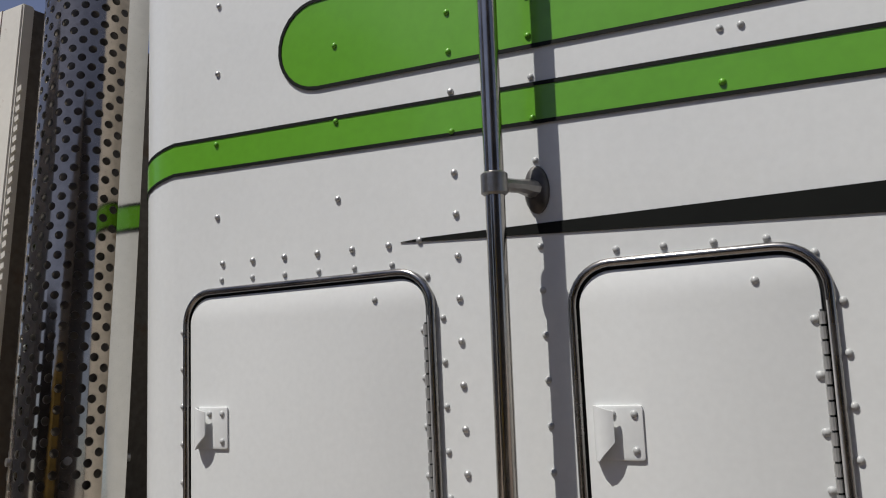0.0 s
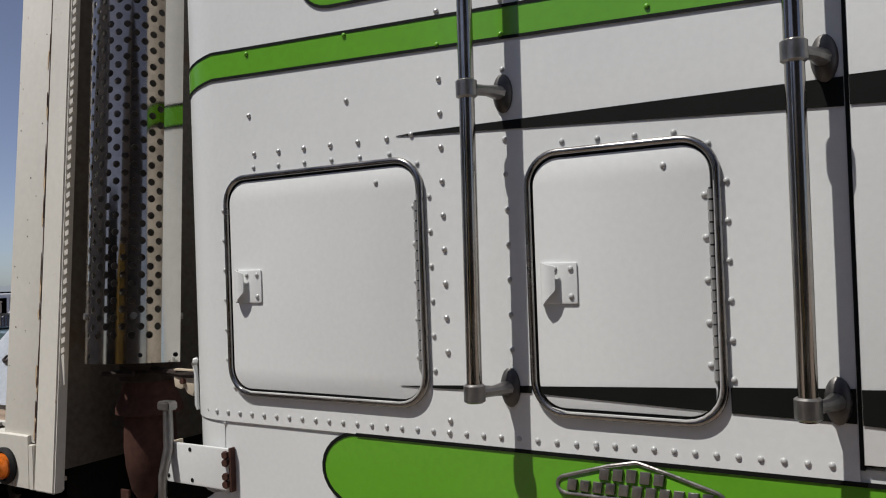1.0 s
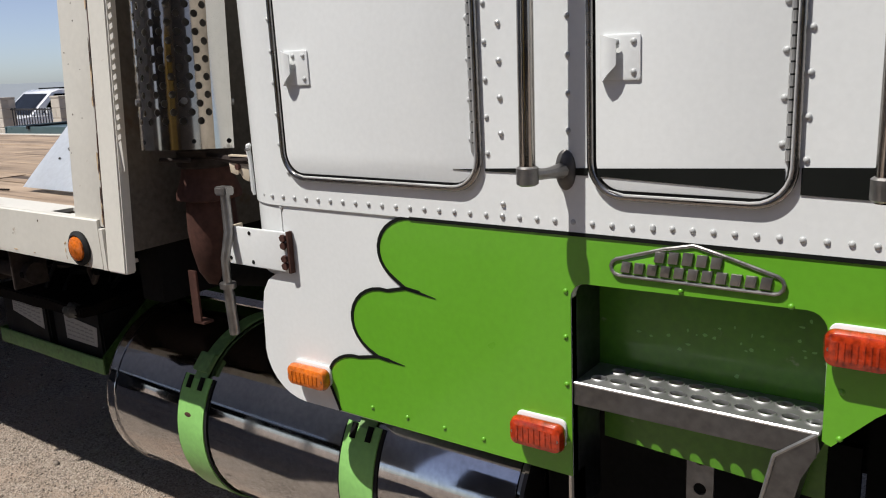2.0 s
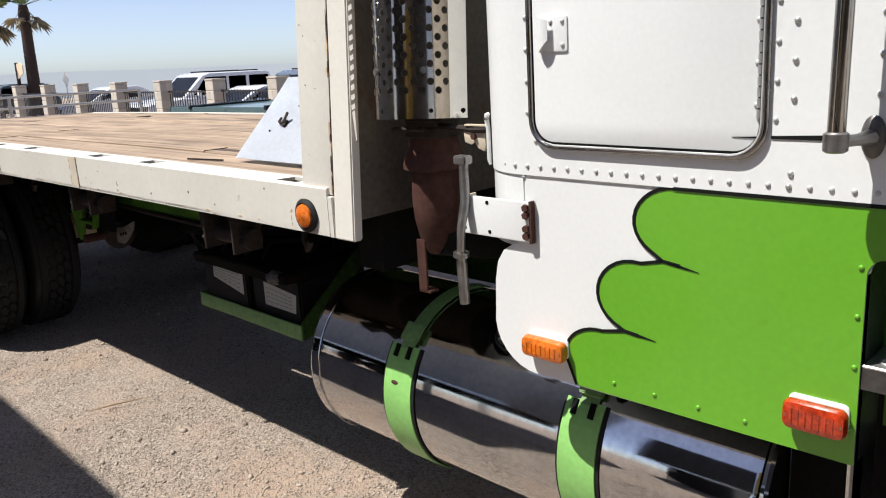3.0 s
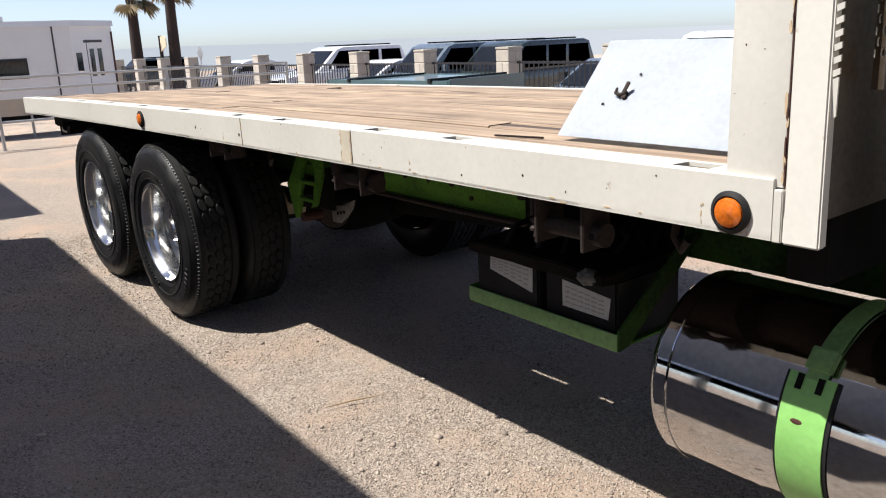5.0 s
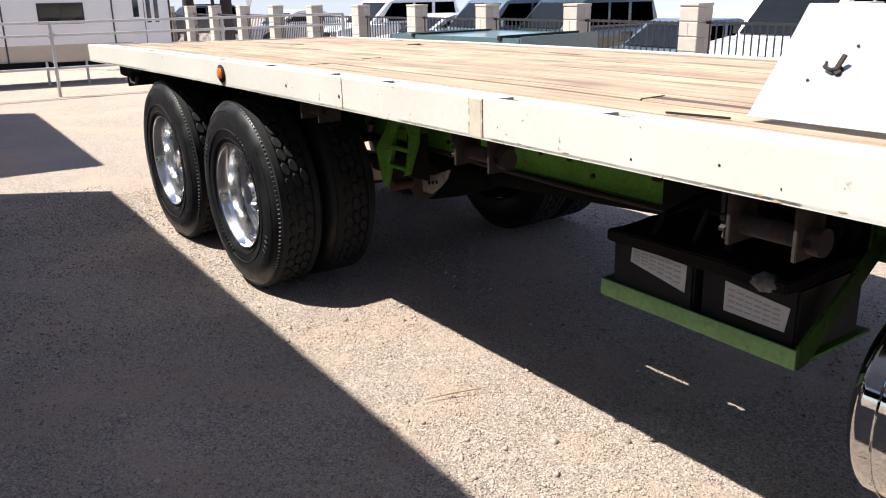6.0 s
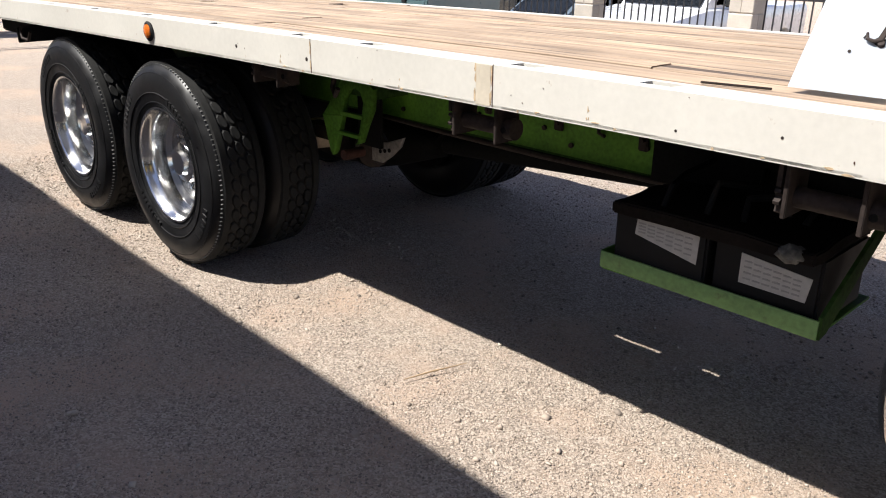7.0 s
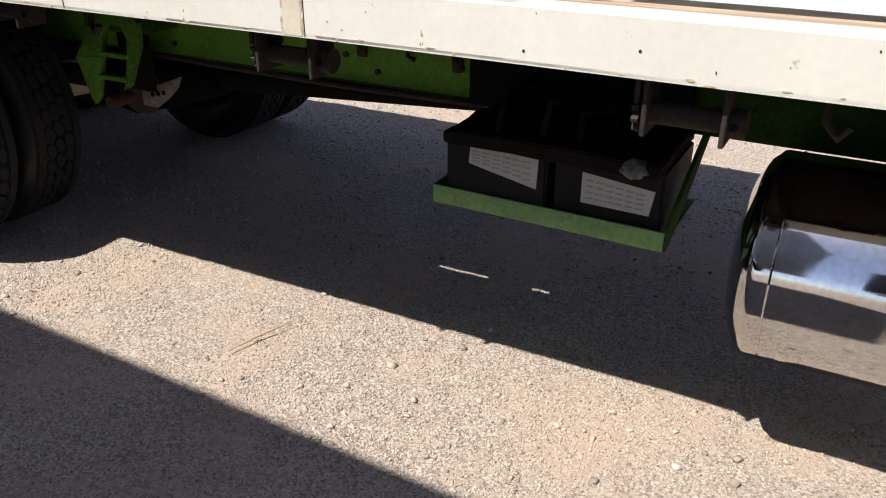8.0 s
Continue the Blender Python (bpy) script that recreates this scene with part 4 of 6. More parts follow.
    for a in (-30, -100):
        part("hem_hole", tube([(cx + (r - 0.001) * math.cos(radians(a)), cy + (r - 0.001) * math.sin(radians(a)), 1.477), (cx + (r + 0.0006) * math.cos(radians(a)), cy + (r + 0.0006) * math.sin(radians(a)), 1.477)], 0.0055, 8), dark, shield)
    # rusty pipe: clamp, flared joint, bulging elbow
    pipe = part("exhaust_elbow", lathe([(0.064, 1.47), (0.064, 1.40), (0.066, 1.385), (0.083, 1.340), (0.084, 1.326), (0.062, 1.320), (0.064, 1.29), (0.066, 1.24), (0.062, 1.19), (0.050, 1.13), (0.030, 1.095)], (cx - 0.016, cy + 0.058, 0), "Z", 32), rust, truck, "rusty brown exhaust pipe with flared joint")
    # clamp widened into a dark band for the shade under the guard
    part("pipe_clamp", lathe([(0.060, 1.472), (0.072, 1.470), (0.074, 1.452), (0.070, 1.447), (0.070, 1.436), (0.075, 1.431), (0.075, 1.412), (0.067, 1.406)], (cx - 0.016, cy + 0.058, 0), "Z", 28), dark_iron, pipe)
    part("clamp_bolt", tube([(cx + 0.05, cy - 0.04, 1.436), (cx - 0.03, cy - 0.067, 1.436)], 0.006, 8), dark_iron, pipe)
    part("pipe_strap", box(-1.052, -1.022, -0.018, -0.012, 1.03, 1.165, 0.001), rust, pipe)
    part("strap_foot", box(-1.052, -1.012, -0.018, 0.012, 1.028, 1.034), rust, pipe)
    # tail coloured near-black for the shade in the gap behind the cab
    part("pipe_tail", tube([(cx - 0.01, cy + 0.05, 1.14), (cx + 0.03, cy + 0.2, 1.10), (cx + 0.1, cy + 0.6, 1.06)], 0.05, 14), dark, pipe)


build_exhaust()


def build_tank():
    cy, cz, r = 0.438, 0.569, 0.295
    x0, x1 = -1.815, -0.225
    prof = [(0.004, x0 - 0.066), (0.07, x0 - 0.064), (0.14, x0 - 0.056), (0.20, x0 - 0.043), (0.245, x0 - 0.026), (0.272, x0 - 0.010), (r - 0.012, x0 + 0.004), (r - 0.003, x0 + 0.012), (r, x0 + 0.024), (r, x1 - 0.03), (r - 0.004, x1 - 0.012), (r - 0.02, x1), (0.02, x1)]
    tank = part("fuel_tank", lathe(prof, (0, cy, cz), "X", 72), tank_metal, truck, "polished cylindrical fuel tank in green straps")
    part("weld_bead", tube([(x0 + 0.062, cy + (r + 0.0005) * math.cos(2 * math.pi * k / 48), cz + (r + 0.0005) * math.sin(2 * math.pi * k / 48)) for k in range(48)], 0.0028, 6, closed=True), tank_metal, tank)
    part("end_rim", tube([(x1 + 0.004, cy + (r - 0.004) * math.cos(2 * math.pi * k / 48), cz + (r - 0.004) * math.sin(2 * math.pi * k / 48)) for k in range(48)], 0.012, 8, closed=True), chrome, tank)
    for xc, w in ((-1.352, 0.118), (-0.690, 0.112)):
        # strap round the front, from the lower back to the top
        bm = bmesh.new()
        ring = []
        for k in range(45):
            a = radians(-120 + 156 * k / 44)
            ring.append([bm.verts.new((x, cy - rr * math.cos(a), cz + rr * math.sin(a))) for x, rr in ((xc - w / 2, r + 0.002), (xc - w / 2, r + 0.008), (xc + w / 2, r + 0.008), (xc + w / 2, r + 0.002))])
        for a, c in zip(ring, ring[1:]):
            for k in range(3):
                bm.faces.new((a[k], a[k + 1], c[k + 1], c[k]))
        bmesh.ops.recalc_face_normals(bm, faces=bm.faces)
        strap = part("strap", bm, light_green, tank, "light green painted steel strap")
        bm = bmesh.new()
        ring = []
        for k in range(45):
            a = radians(-120 + 156 * k / 44)
            ring.append([bm.verts.new((x, cy - rr * math.cos(a), cz + rr * math.sin(a))) for x, rr in ((xc - w / 2 - 0.008, r + 0.001), (xc - w / 2 - 0.008, r + 0.004), (xc + w / 2 + 0.010, r + 0.004), (xc + w / 2 + 0.010, r + 0.001))])
        for a, c in zip(ring, ring[1:]):
            for k in range(3):
                bm.faces.new((a[k], a[k + 1], c[k + 1], c[k]))
        bmesh.ops.recalc_face_normals(bm, faces=bm.faces)
        part("strap_pad", bm, rubber, tank)
        # two slotted pull bolts and a square clamp on the strap's shoulder
        a = radians(28)
        for dx in (-0.028, 0.024):
            p = Vector((xc + dx, cy - (r + 0.010) * math.cos(a), cz + (r + 0.010) * math.sin(a)))
            q = Vector((xc + dx, cy - (r + 0.010) * math.cos(a + 0.13), cz + (r + 0.010) * math.sin(a + 0.13)))
            part("strap_slot", tube([p, q], 0.0085, 8), dark, tank)
        bm = bmesh.new()
        ring = []
        for k in range(17):
            a = radians(34 + 74 * k / 16)
            ring.append([bm.verts.new((x + 0.0012 * k, cy - rr * math.cos(a), cz + rr * math.sin(a))) for x, rr in ((xc - 0.018, r + 0.003), (xc - 0.018, r + 0.009), (xc + 0.034, r + 0.009), (xc + 0.034, r + 0.003))])
        for a, c in zip(ring, ring[1:]):
            for k in range(3):
                bm.faces.new((a[k], a[k + 1], c[k + 1], c[k]))
        bmesh.ops.recalc_face_normals(bm, faces=bm.faces)
        # tail and clamp take the darker tray green for shade on the upper strap
        part("strap_tail", bm, tray_green, tank)
        a = radians(44)
        m = Matrix.Translation((xc + 0.010, cy - (r + 0.014) * math.cos(a), cz + (r + 0.014) * math.sin(a))) @ Matrix.Rotation(math.pi / 2 - a, 4, "X")
        part("clamp_block", moved(box(-0.034, 0.034, -0.030, 0.030, -0.008, 0.010, 0.003), m), tray_green, tank)
        a = radians(13)
        if xc < -1:
            part("rust_spot", moved(lathe([(0.016, 0.0), (0.013, 0.0008), (0.0002, 0.001)], (0, 0, 0), "Z", 9), Matrix.Translation((xc - 0.012, cy - (r + 0.008) * math.cos(a), cz + (r + 0.008) * math.sin(a))) @ Matrix.Rotation(math.pi / 2 - a, 4, "X") @ Matrix.Diagonal((1.0, 0.45, 1, 1))), rust, tank)
    # filler cap with its ring
    a = radians(62)
    m = Matrix.Translation((-0.985, cy - r * math.cos(a), cz + r * math.sin(a))) @ Matrix.Rotation(math.pi / 2 - a, 4, "X")
    cap = part("filler_cap", moved(lathe([(0.060, -0.01), (0.060, 0.030), (0.052, 0.046), (0.020, 0.050), (0.0002, 0.050)], (0, 0, 0), "Z", 28), m), rubber, tank, "black filler cap")
    part("cap_ring", moved(tube([(0.067 * math.cos(2 * math.pi * k / 28), 0.067 * math.sin(2 * math.pi * k / 28), 0.008) for k in range(28)], 0.008, 8, closed=True), m), rubber, tank)
    part("cap_lug", moved(box(-0.012, 0.012, -0.075, -0.045, 0.03, 0.055, 0.003), m), rubber, tank)


build_tank()

BED_FRONT, BED_REAR, RAIL_Y, DECK_Z = -1.245, -8.30, -0.075, 1.281


def build_bed():
    z0 = DECK_Z - 0.133
    rail = part("side_rail", droop(long_box(BED_REAR, -1.33, RAIL_Y, RAIL_Y + 0.012, z0, DECK_Z, 0.003)), cream_paint, truck, "cream steel side rail with chips and rust stains")
    # top flange in pieces, open at the stake pockets
    slots = [-1.555, -2.44, -2.89, -3.61, -4.05, -4.72, -5.38, -6.04, -6.70, -7.36, -8.0]
    edges = [-1.33] + [v for s in slots for v in (s + 0.05, s - 0.05)] + [BED_REAR]
    for a, c in zip(edges[::2], edges[1::2]):
        part("rail_flange", droop(long_box(c, a, RAIL_Y + 0.012, 0.045, DECK_Z - 0.010, DECK_Z, 0.0, 0.4)), cream_paint, rail)
    for s in slots:
        part("rail_flange_edge", droop(long_box(s - 0.05, s + 0.05, RAIL_Y + 0.012, RAIL_Y + 0.030, DECK_Z - 0.010, DECK_Z)), cream_paint, rail)
        part("rail_flange_edge", droop(long_box(s - 0.05, s + 0.05, 0.022, 0.045, DECK_Z - 0.010, DECK_Z)), cream_paint, rail)
        part("stake_pocket", droop(long_box(s - 0.05, s + 0.05, RAIL_Y + 0.014, 0.04, DECK_Z - 0.12, DECK_Z - 0.05)), rusty_cream, rail)
    part("rail_bottom_flange", droop(long_box(BED_REAR, -1.33, RAIL_Y, 0.03, z0, z0 + 0.010)), cream_paint, rail)
    for x in (-2.975, -3.91):
        part("rail_seam", droop(long_box(x - 0.0016, x + 0.0010, RAIL_Y - 0.0012, RAIL_Y + 0.004, z0 + 0.004, DECK_Z - 0.002)), rust, rail)
    part("bare_patch", droop(long_box(-3.045, -2.985, RAIL_Y - 0.001, RAIL_Y + 0.004, z0 + 0.004, DECK_Z - 0.006)), patch_paint, rail, "yellowed patch with rust beside the joint")
    rnd = random.Random(29)
    def speck(x, z, w, h, mat):
        pts = []
        for k in range(7):
            t = 2 * math.pi * k / 7
            g = rnd.uniform(0.5, 1.1)
            pts.append((x + w * g * math.cos(t), z + h * g * math.sin(t)))
        part("rust_speck", droop(plate(pts, RAIL_Y - 0.0012, 0.002)), mat, rail)
    for k in range(13):
        speck(rnd.uniform(-4.6, -1.5), rnd.uniform(z0 + 0.01, DECK_Z - 0.01), rnd.uniform(0.001, 0.003), rnd.uniform(0.001, 0.004), rust)
    for k in range(16):
        speck(rnd.uniform(-4.4, -1.4), z0 + rnd.uniform(0.003, 0.014), rnd.uniform(0.004, 0.016), rnd.uniform(0.002, 0.005), rust_wash)
    for x in (-3.047, -2.982, -3.912):
        for z, h in ((z0 + 0.03, 0.028), (z0 + 0.085, 0.02), (z0 + 0.112, 0.016)):
            speck(x + rnd.uniform(-0.002, 0.002), z, 0.005, h, rust_wash)
    for x, w in ((-1.395, 0.012), (-1.50, 0.006), (-2.62, 0.005), (-3.40, 0.006), (-4.12, 0.007)):
        for q in range(4):
            speck(x + rnd.uniform(-w, w), z0 + rnd.uniform(0.004, 0.06), rnd.uniform(0.001, 0.003), rnd.uniform(0.003, 0.010), rust_wash)
    for x, z in ((-3.939, 1.197), (-2.08, 1.208), (-2.35, 1.180), (-4.45, 1.20)):
        part("rail_hole", tube([(x, RAIL_Y + 0.003, z - 0.002 * (x < -3)), (x, RAIL_Y - 0.0008, z - 0.002 * (x < -3))], 0.008 if x < -3.5 else 0.0038, 8), dark_iron, rail)
    far = part("far_side_rail", droop(long_box(BED_REAR, -1.33, 2.24, 2.28, z0, DECK_Z, 0.003)), cream_paint, truck)
    part("rear_rail", droop(box(BED_REAR - 0.02, BED_REAR, RAIL_Y, 2.28, z0, DECK_Z, 0.003)), cream_paint, truck)
    # deck planks, each with its own cut ends and slight wear
    rnd = random.Random(4)
    y = 0.050
    k = 0
    while y < 2.225:
        w = min(0.136 if k < 2 else rnd.choice((0.138, 0.140, 0.145, 0.150)), 2.238 - y)
        cuts = sorted([BED_REAR + 0.01, -1.335] + [rnd.uniform(-7.6, -2.4) for _ in range(rnd.choice((0, 1, 1, 2)))])
        for a, c in zip(cuts, cuts[1:]):
            if c - a < 0.25:
                continue
            worn = 0.022 if k == 2 else rnd.choice((0.0035, 0.0045, 0.006, 0.009))
            bm = long_box(a + 0.003, c - 0.003, y + worn, y + w - 0.0045, DECK_Z - 0.045, DECK_Z - 0.004 - rnd.uniform(0, 0.005), 0.004, 0.35)
            for v in bm.verts:
                if v.co.z > DECK_Z - 0.03:
                    v.co.z += 0.003 * noise.noise((v.co.x * 1.7, v.co.y * 9, 0.3))
            part("deck_plank", droop(bm), wood, truck)
        y += w
        k += 1
    part("crack_splinter", droop(moved(box(-0.09, 0.09, -0.004, 0.004, 0, 0.006, 0.001), pose(-2.31, 0.13, DECK_Z - 0.002, 0, 0, 14))), dark_iron, truck)
    for x in [-1.9 - 0.62 * i for i in range(10)]:
        part("cross_member", droop(box(x - 0.03, x + 0.03, 0.0, 2.235, DECK_Z - 0.15, DECK_Z - 0.05)), dark_iron, truck)
    low, high = DECK_Z - 0.052, DECK_Z - 0.047
    part("deck_underside", droop(long_box(BED_REAR, -1.33, -0.03, 0.318, low, high)), dark_iron, truck)
    part("deck_underside", droop(long_box(BED_REAR, -1.33, 0.352, 2.235, low, high)), dark_iron, truck)
    for a, c in ((BED_REAR, -3.78), (-3.74, -3.49), (-3.26, -3.06), (-2.96, -2.90), (-2.83, -1.33)):
        part("deck_underside", droop(long_box(a, c, 0.318, 0.352, low, high, 0.0, 0.4)), dark_iron, truck)
    for y0 in (0.70, 1.52):
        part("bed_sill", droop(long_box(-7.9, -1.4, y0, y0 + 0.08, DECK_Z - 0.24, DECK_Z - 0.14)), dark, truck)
    return rail


side_rail = build_bed()


def build_rail_lamp(x, z, lens_r, lamp_y):
    base = part("rail_lamp", lathe([(lens_r + 0.012, 0.0), (lens_r + 0.014, -0.008), (lens_r + 0.004, -0.015), (lens_r, -0.012)], (x, lamp_y + 0.001, z), "Y", 28), rubber, truck, "round amber lamp in a black rubber ring")
    part("lens", lathe([(lens_r, -0.008), (lens_r * 0.96, -0.016), (lens_r * 0.7, -0.021), (0.0002, -0.023)], (x, lamp_y, z), "Y", 28), amber, base)


build_rail_lamp(-1.424, 1.198, 0.034, RAIL_Y)
build_rail_lamp(-5.262, 1.196, 0.034, RAIL_Y)


def tilt(bm):
    """The bulkhead leans back a little from the deck."""
    for v in bm.verts:
        v.co.x -= 0.054 * (v.co.z - 1.55)
        v.co.y += 0.107 * (v.co.z - 1.55)
    return bm


def build_bulkhead():
    z0 = 1.146
    post = part("bulkhead_post", tilt(plate([(-1.462, 1.262), (-1.3278, 1.262), (-1.3278, 2.62), (-1.462, 2.62)], -0.036, 0.05, bevel=0.003)), cream_paint, truck, "cream steel bulkhead post with rust along its seam")
    part("post_front", tilt(box(-1.326, -1.246, -0.036, -0.004, z0, 2.62, 0.004)), cream_paint, truck)
    part("post_seam", tilt(box(-1.3282, -1.3255, -0.0346, 0.0, 1.262, 2.62)), rust, post)
    part("corner_plate", box(-1.3295, -1.309, RAIL_Y, 0.0, z0, 1.259, 0.002), cream_paint, truck)
    part("bulkhead_sheet", tilt(box(-1.30, -1.262, -0.003, 2.42, z0 + 0.05, 2.62)), shaded_cream, truck, "rust-streaked cream bulkhead sheet, darkened for the shade behind the cab")
    part("bulkhead_seam", box(-1.262, -1.258, 0.05, 2.42, 1.298, 1.304), rust, truck)
    part("bed_front_sill", box(-1.36, -1.265, 0.05, 2.24, 1.03, 1.215), dark, truck)
    # row of cream plates, modelled light patches on the post's shaded side
    fleck = part("rack_tooth", plate([(-0.010, -0.010), (0.011, -0.001), (0.011, 0.011), (-0.010, 0.003)], -0.0025, 0.005), cream_paint, post)
    fleck.matrix_basis = pose(-1.2385, -0.033, 1.492)
    for k in range(1, 38):
        again(fleck, pose(-1.2385 - 0.054 * 0.0245 * k, -0.033 + 0.107 * 0.0245 * k, 1.492 + 0.0245 * k), post)
    # lower end of the same modelled strip of light
    part("rack_foot", plate([(-1.2455, 1.400), (-1.2300, 1.409), (-1.2290, 1.486), (-1.2470, 1.478)], -0.036, 0.005), cream_paint, post)
    # rust along the seam and round the lamp, chips in the paint
    rnd = random.Random(17)
    def chip(x, z, w, h, y, mat):
        pts = []
        for k in range(9):
            t = 2 * math.pi * k / 9
            g = rnd.uniform(0.55, 1.1)
            pts.append((x + w * g * math.cos(t), z + h * g * math.sin(t)))
        q = plate(pts, y - 0.0006, 0.0012)
        part("rust_stain", tilt(q) if z > 1.26 else q, mat, post)
    for z, h in ((1.30, 0.018), (1.345, 0.03), (1.41, 0.016), (1.47, 0.035), (1.60, 0.02), (1.70, 0.05), (1.86, 0.03), (1.98, 0.05), (2.14, 0.03), (2.3, 0.04)):
        chip(-1.3275 + rnd.uniform(-0.002, 0.003), z, rnd.uniform(0.0012, 0.0022), h, -0.0372, rust)
        chip(-1.330 + rnd.uniform(-0.003, 0.005), z - h, 0.0035, h * 0.8, -0.0366, rust_wash)
    for x, z, w, h in ((-1.405, 1.165, 0.010, 0.012), (-1.412, 1.158, 0.006, 0.006), (-1.385, 1.172, 0.004, 0.005), (-1.455, 1.225, 0.003, 0.003)):
        chip(x, z, w, h, RAIL_Y - 0.0004, rust_wash)
    for k in range(14):
        chip(rnd.uniform(-1.455, -1.335), rnd.uniform(1.3, 2.5), rnd.uniform(0.001, 0.003), rnd.uniform(0.001, 0.003), -0.0363, rust)


build_bulkhead()


def build_ramp():
    """A sloped steel cover on the deck against the bulkhead, with a handle in a cut-out."""
    a, b, c, d = Vector((-2.200, 0.189, 1.279)), Vector((-1.475, 0.187, 1.279)), Vector((-1.475, 0.482, 1.545)), Vector((-2.238, 0.482, 1.545))
    nrm = (b - a).cross(d - a).normalized()
    bm = bmesh.new()
    n = 8
    rows = []
    for j in range(n + 1):
        row = []
        for i in range(n + 1):
            u, v = i / n, j / n
            p = (a * (1 - u) + b * u) * (1 - v) + (d * (1 - u) + c * u) * v
            row.append(bm.verts.new(p + nrm * 0.004 * noise.noise(p * 4)))
        rows.append(row)
    for j in range(n):
        for i in range(n):
            bm.faces.new((rows[j][i], rows[j][i + 1], rows[j + 1][i + 1], rows[j + 1][i]))
    bmesh.ops.solidify(bm, geom=bm.faces[:], thickness=0.008)
    bmesh.ops.recalc_face_normals(bm, faces=bm.faces)
    top = part("sloped_cover", bm, ramp_paint, truck, "pale blue-white painted steel cover with a handle", smooth=50)
    bm = bmesh.new()
    q = [bm.verts.new(v) for v in ((-2.18, 0.21, 1.277), (-2.21, 0.47, 1.535), (-2.21, 0.47, 1.265))]
    bm.faces.new(q)
    bmesh.ops.solidify(bm, geom=bm.faces[:], thickness=0.006)
    part("cover_side", bm, ramp_paint, top)
    part("cover_back", box(-2.22, -1.48, 0.476, 0.482, 1.262, 1.535), ramp_paint, top)
    m = Matrix.Translation(Vector((-2.042, 0.313, 1.394))) @ nrm.to_track_quat("Z", "Y").to_matrix().to_4x4() @ Matrix.Diagonal((0.75, 0.75, 0.75, 1))
    part("handle_slot", moved(lathe([(0.018, 0.0), (0.018, 0.004), (0.0002, 0.0045)], (0, 0, 0), "Z", 14), m), dark, top)
    part("handle", moved(tube([(-0.052, 0.006, 0.004), (-0.046, 0.022, 0.010), (-0.036, -0.004, 0.014), (-0.012, -0.014, 0.016), (0.010, -0.008, 0.016)], [0.004, 0.0055, 0.006, 0.0075, 0.006], 8), m), dark_iron, top)
    part("handle_grip", moved(moved(box(-0.011, 0.011, -0.004, 0.052, 0.0, 0.007, 0.003), pose(0.006, -0.006, 0.012, 24, 0, -18)), m), dark_iron, top)
    part("handle_pivot", moved(lathe([(0.011, 0.0), (0.011, 0.014), (0.0002, 0.016)], (0.012, -0.016, 0.0), "Z", 12), m), dark_iron, top)
    for dx, dz in ((-0.075, -0.055), (0.02, 0.105)):
        part("cover_bolt", moved(lathe([(0.006, 0.0), (0.005, 0.004), (0.0002, 0.005)], (dx, dz, 0.004), "Z", 8), m), dark_iron, top)


build_ramp()


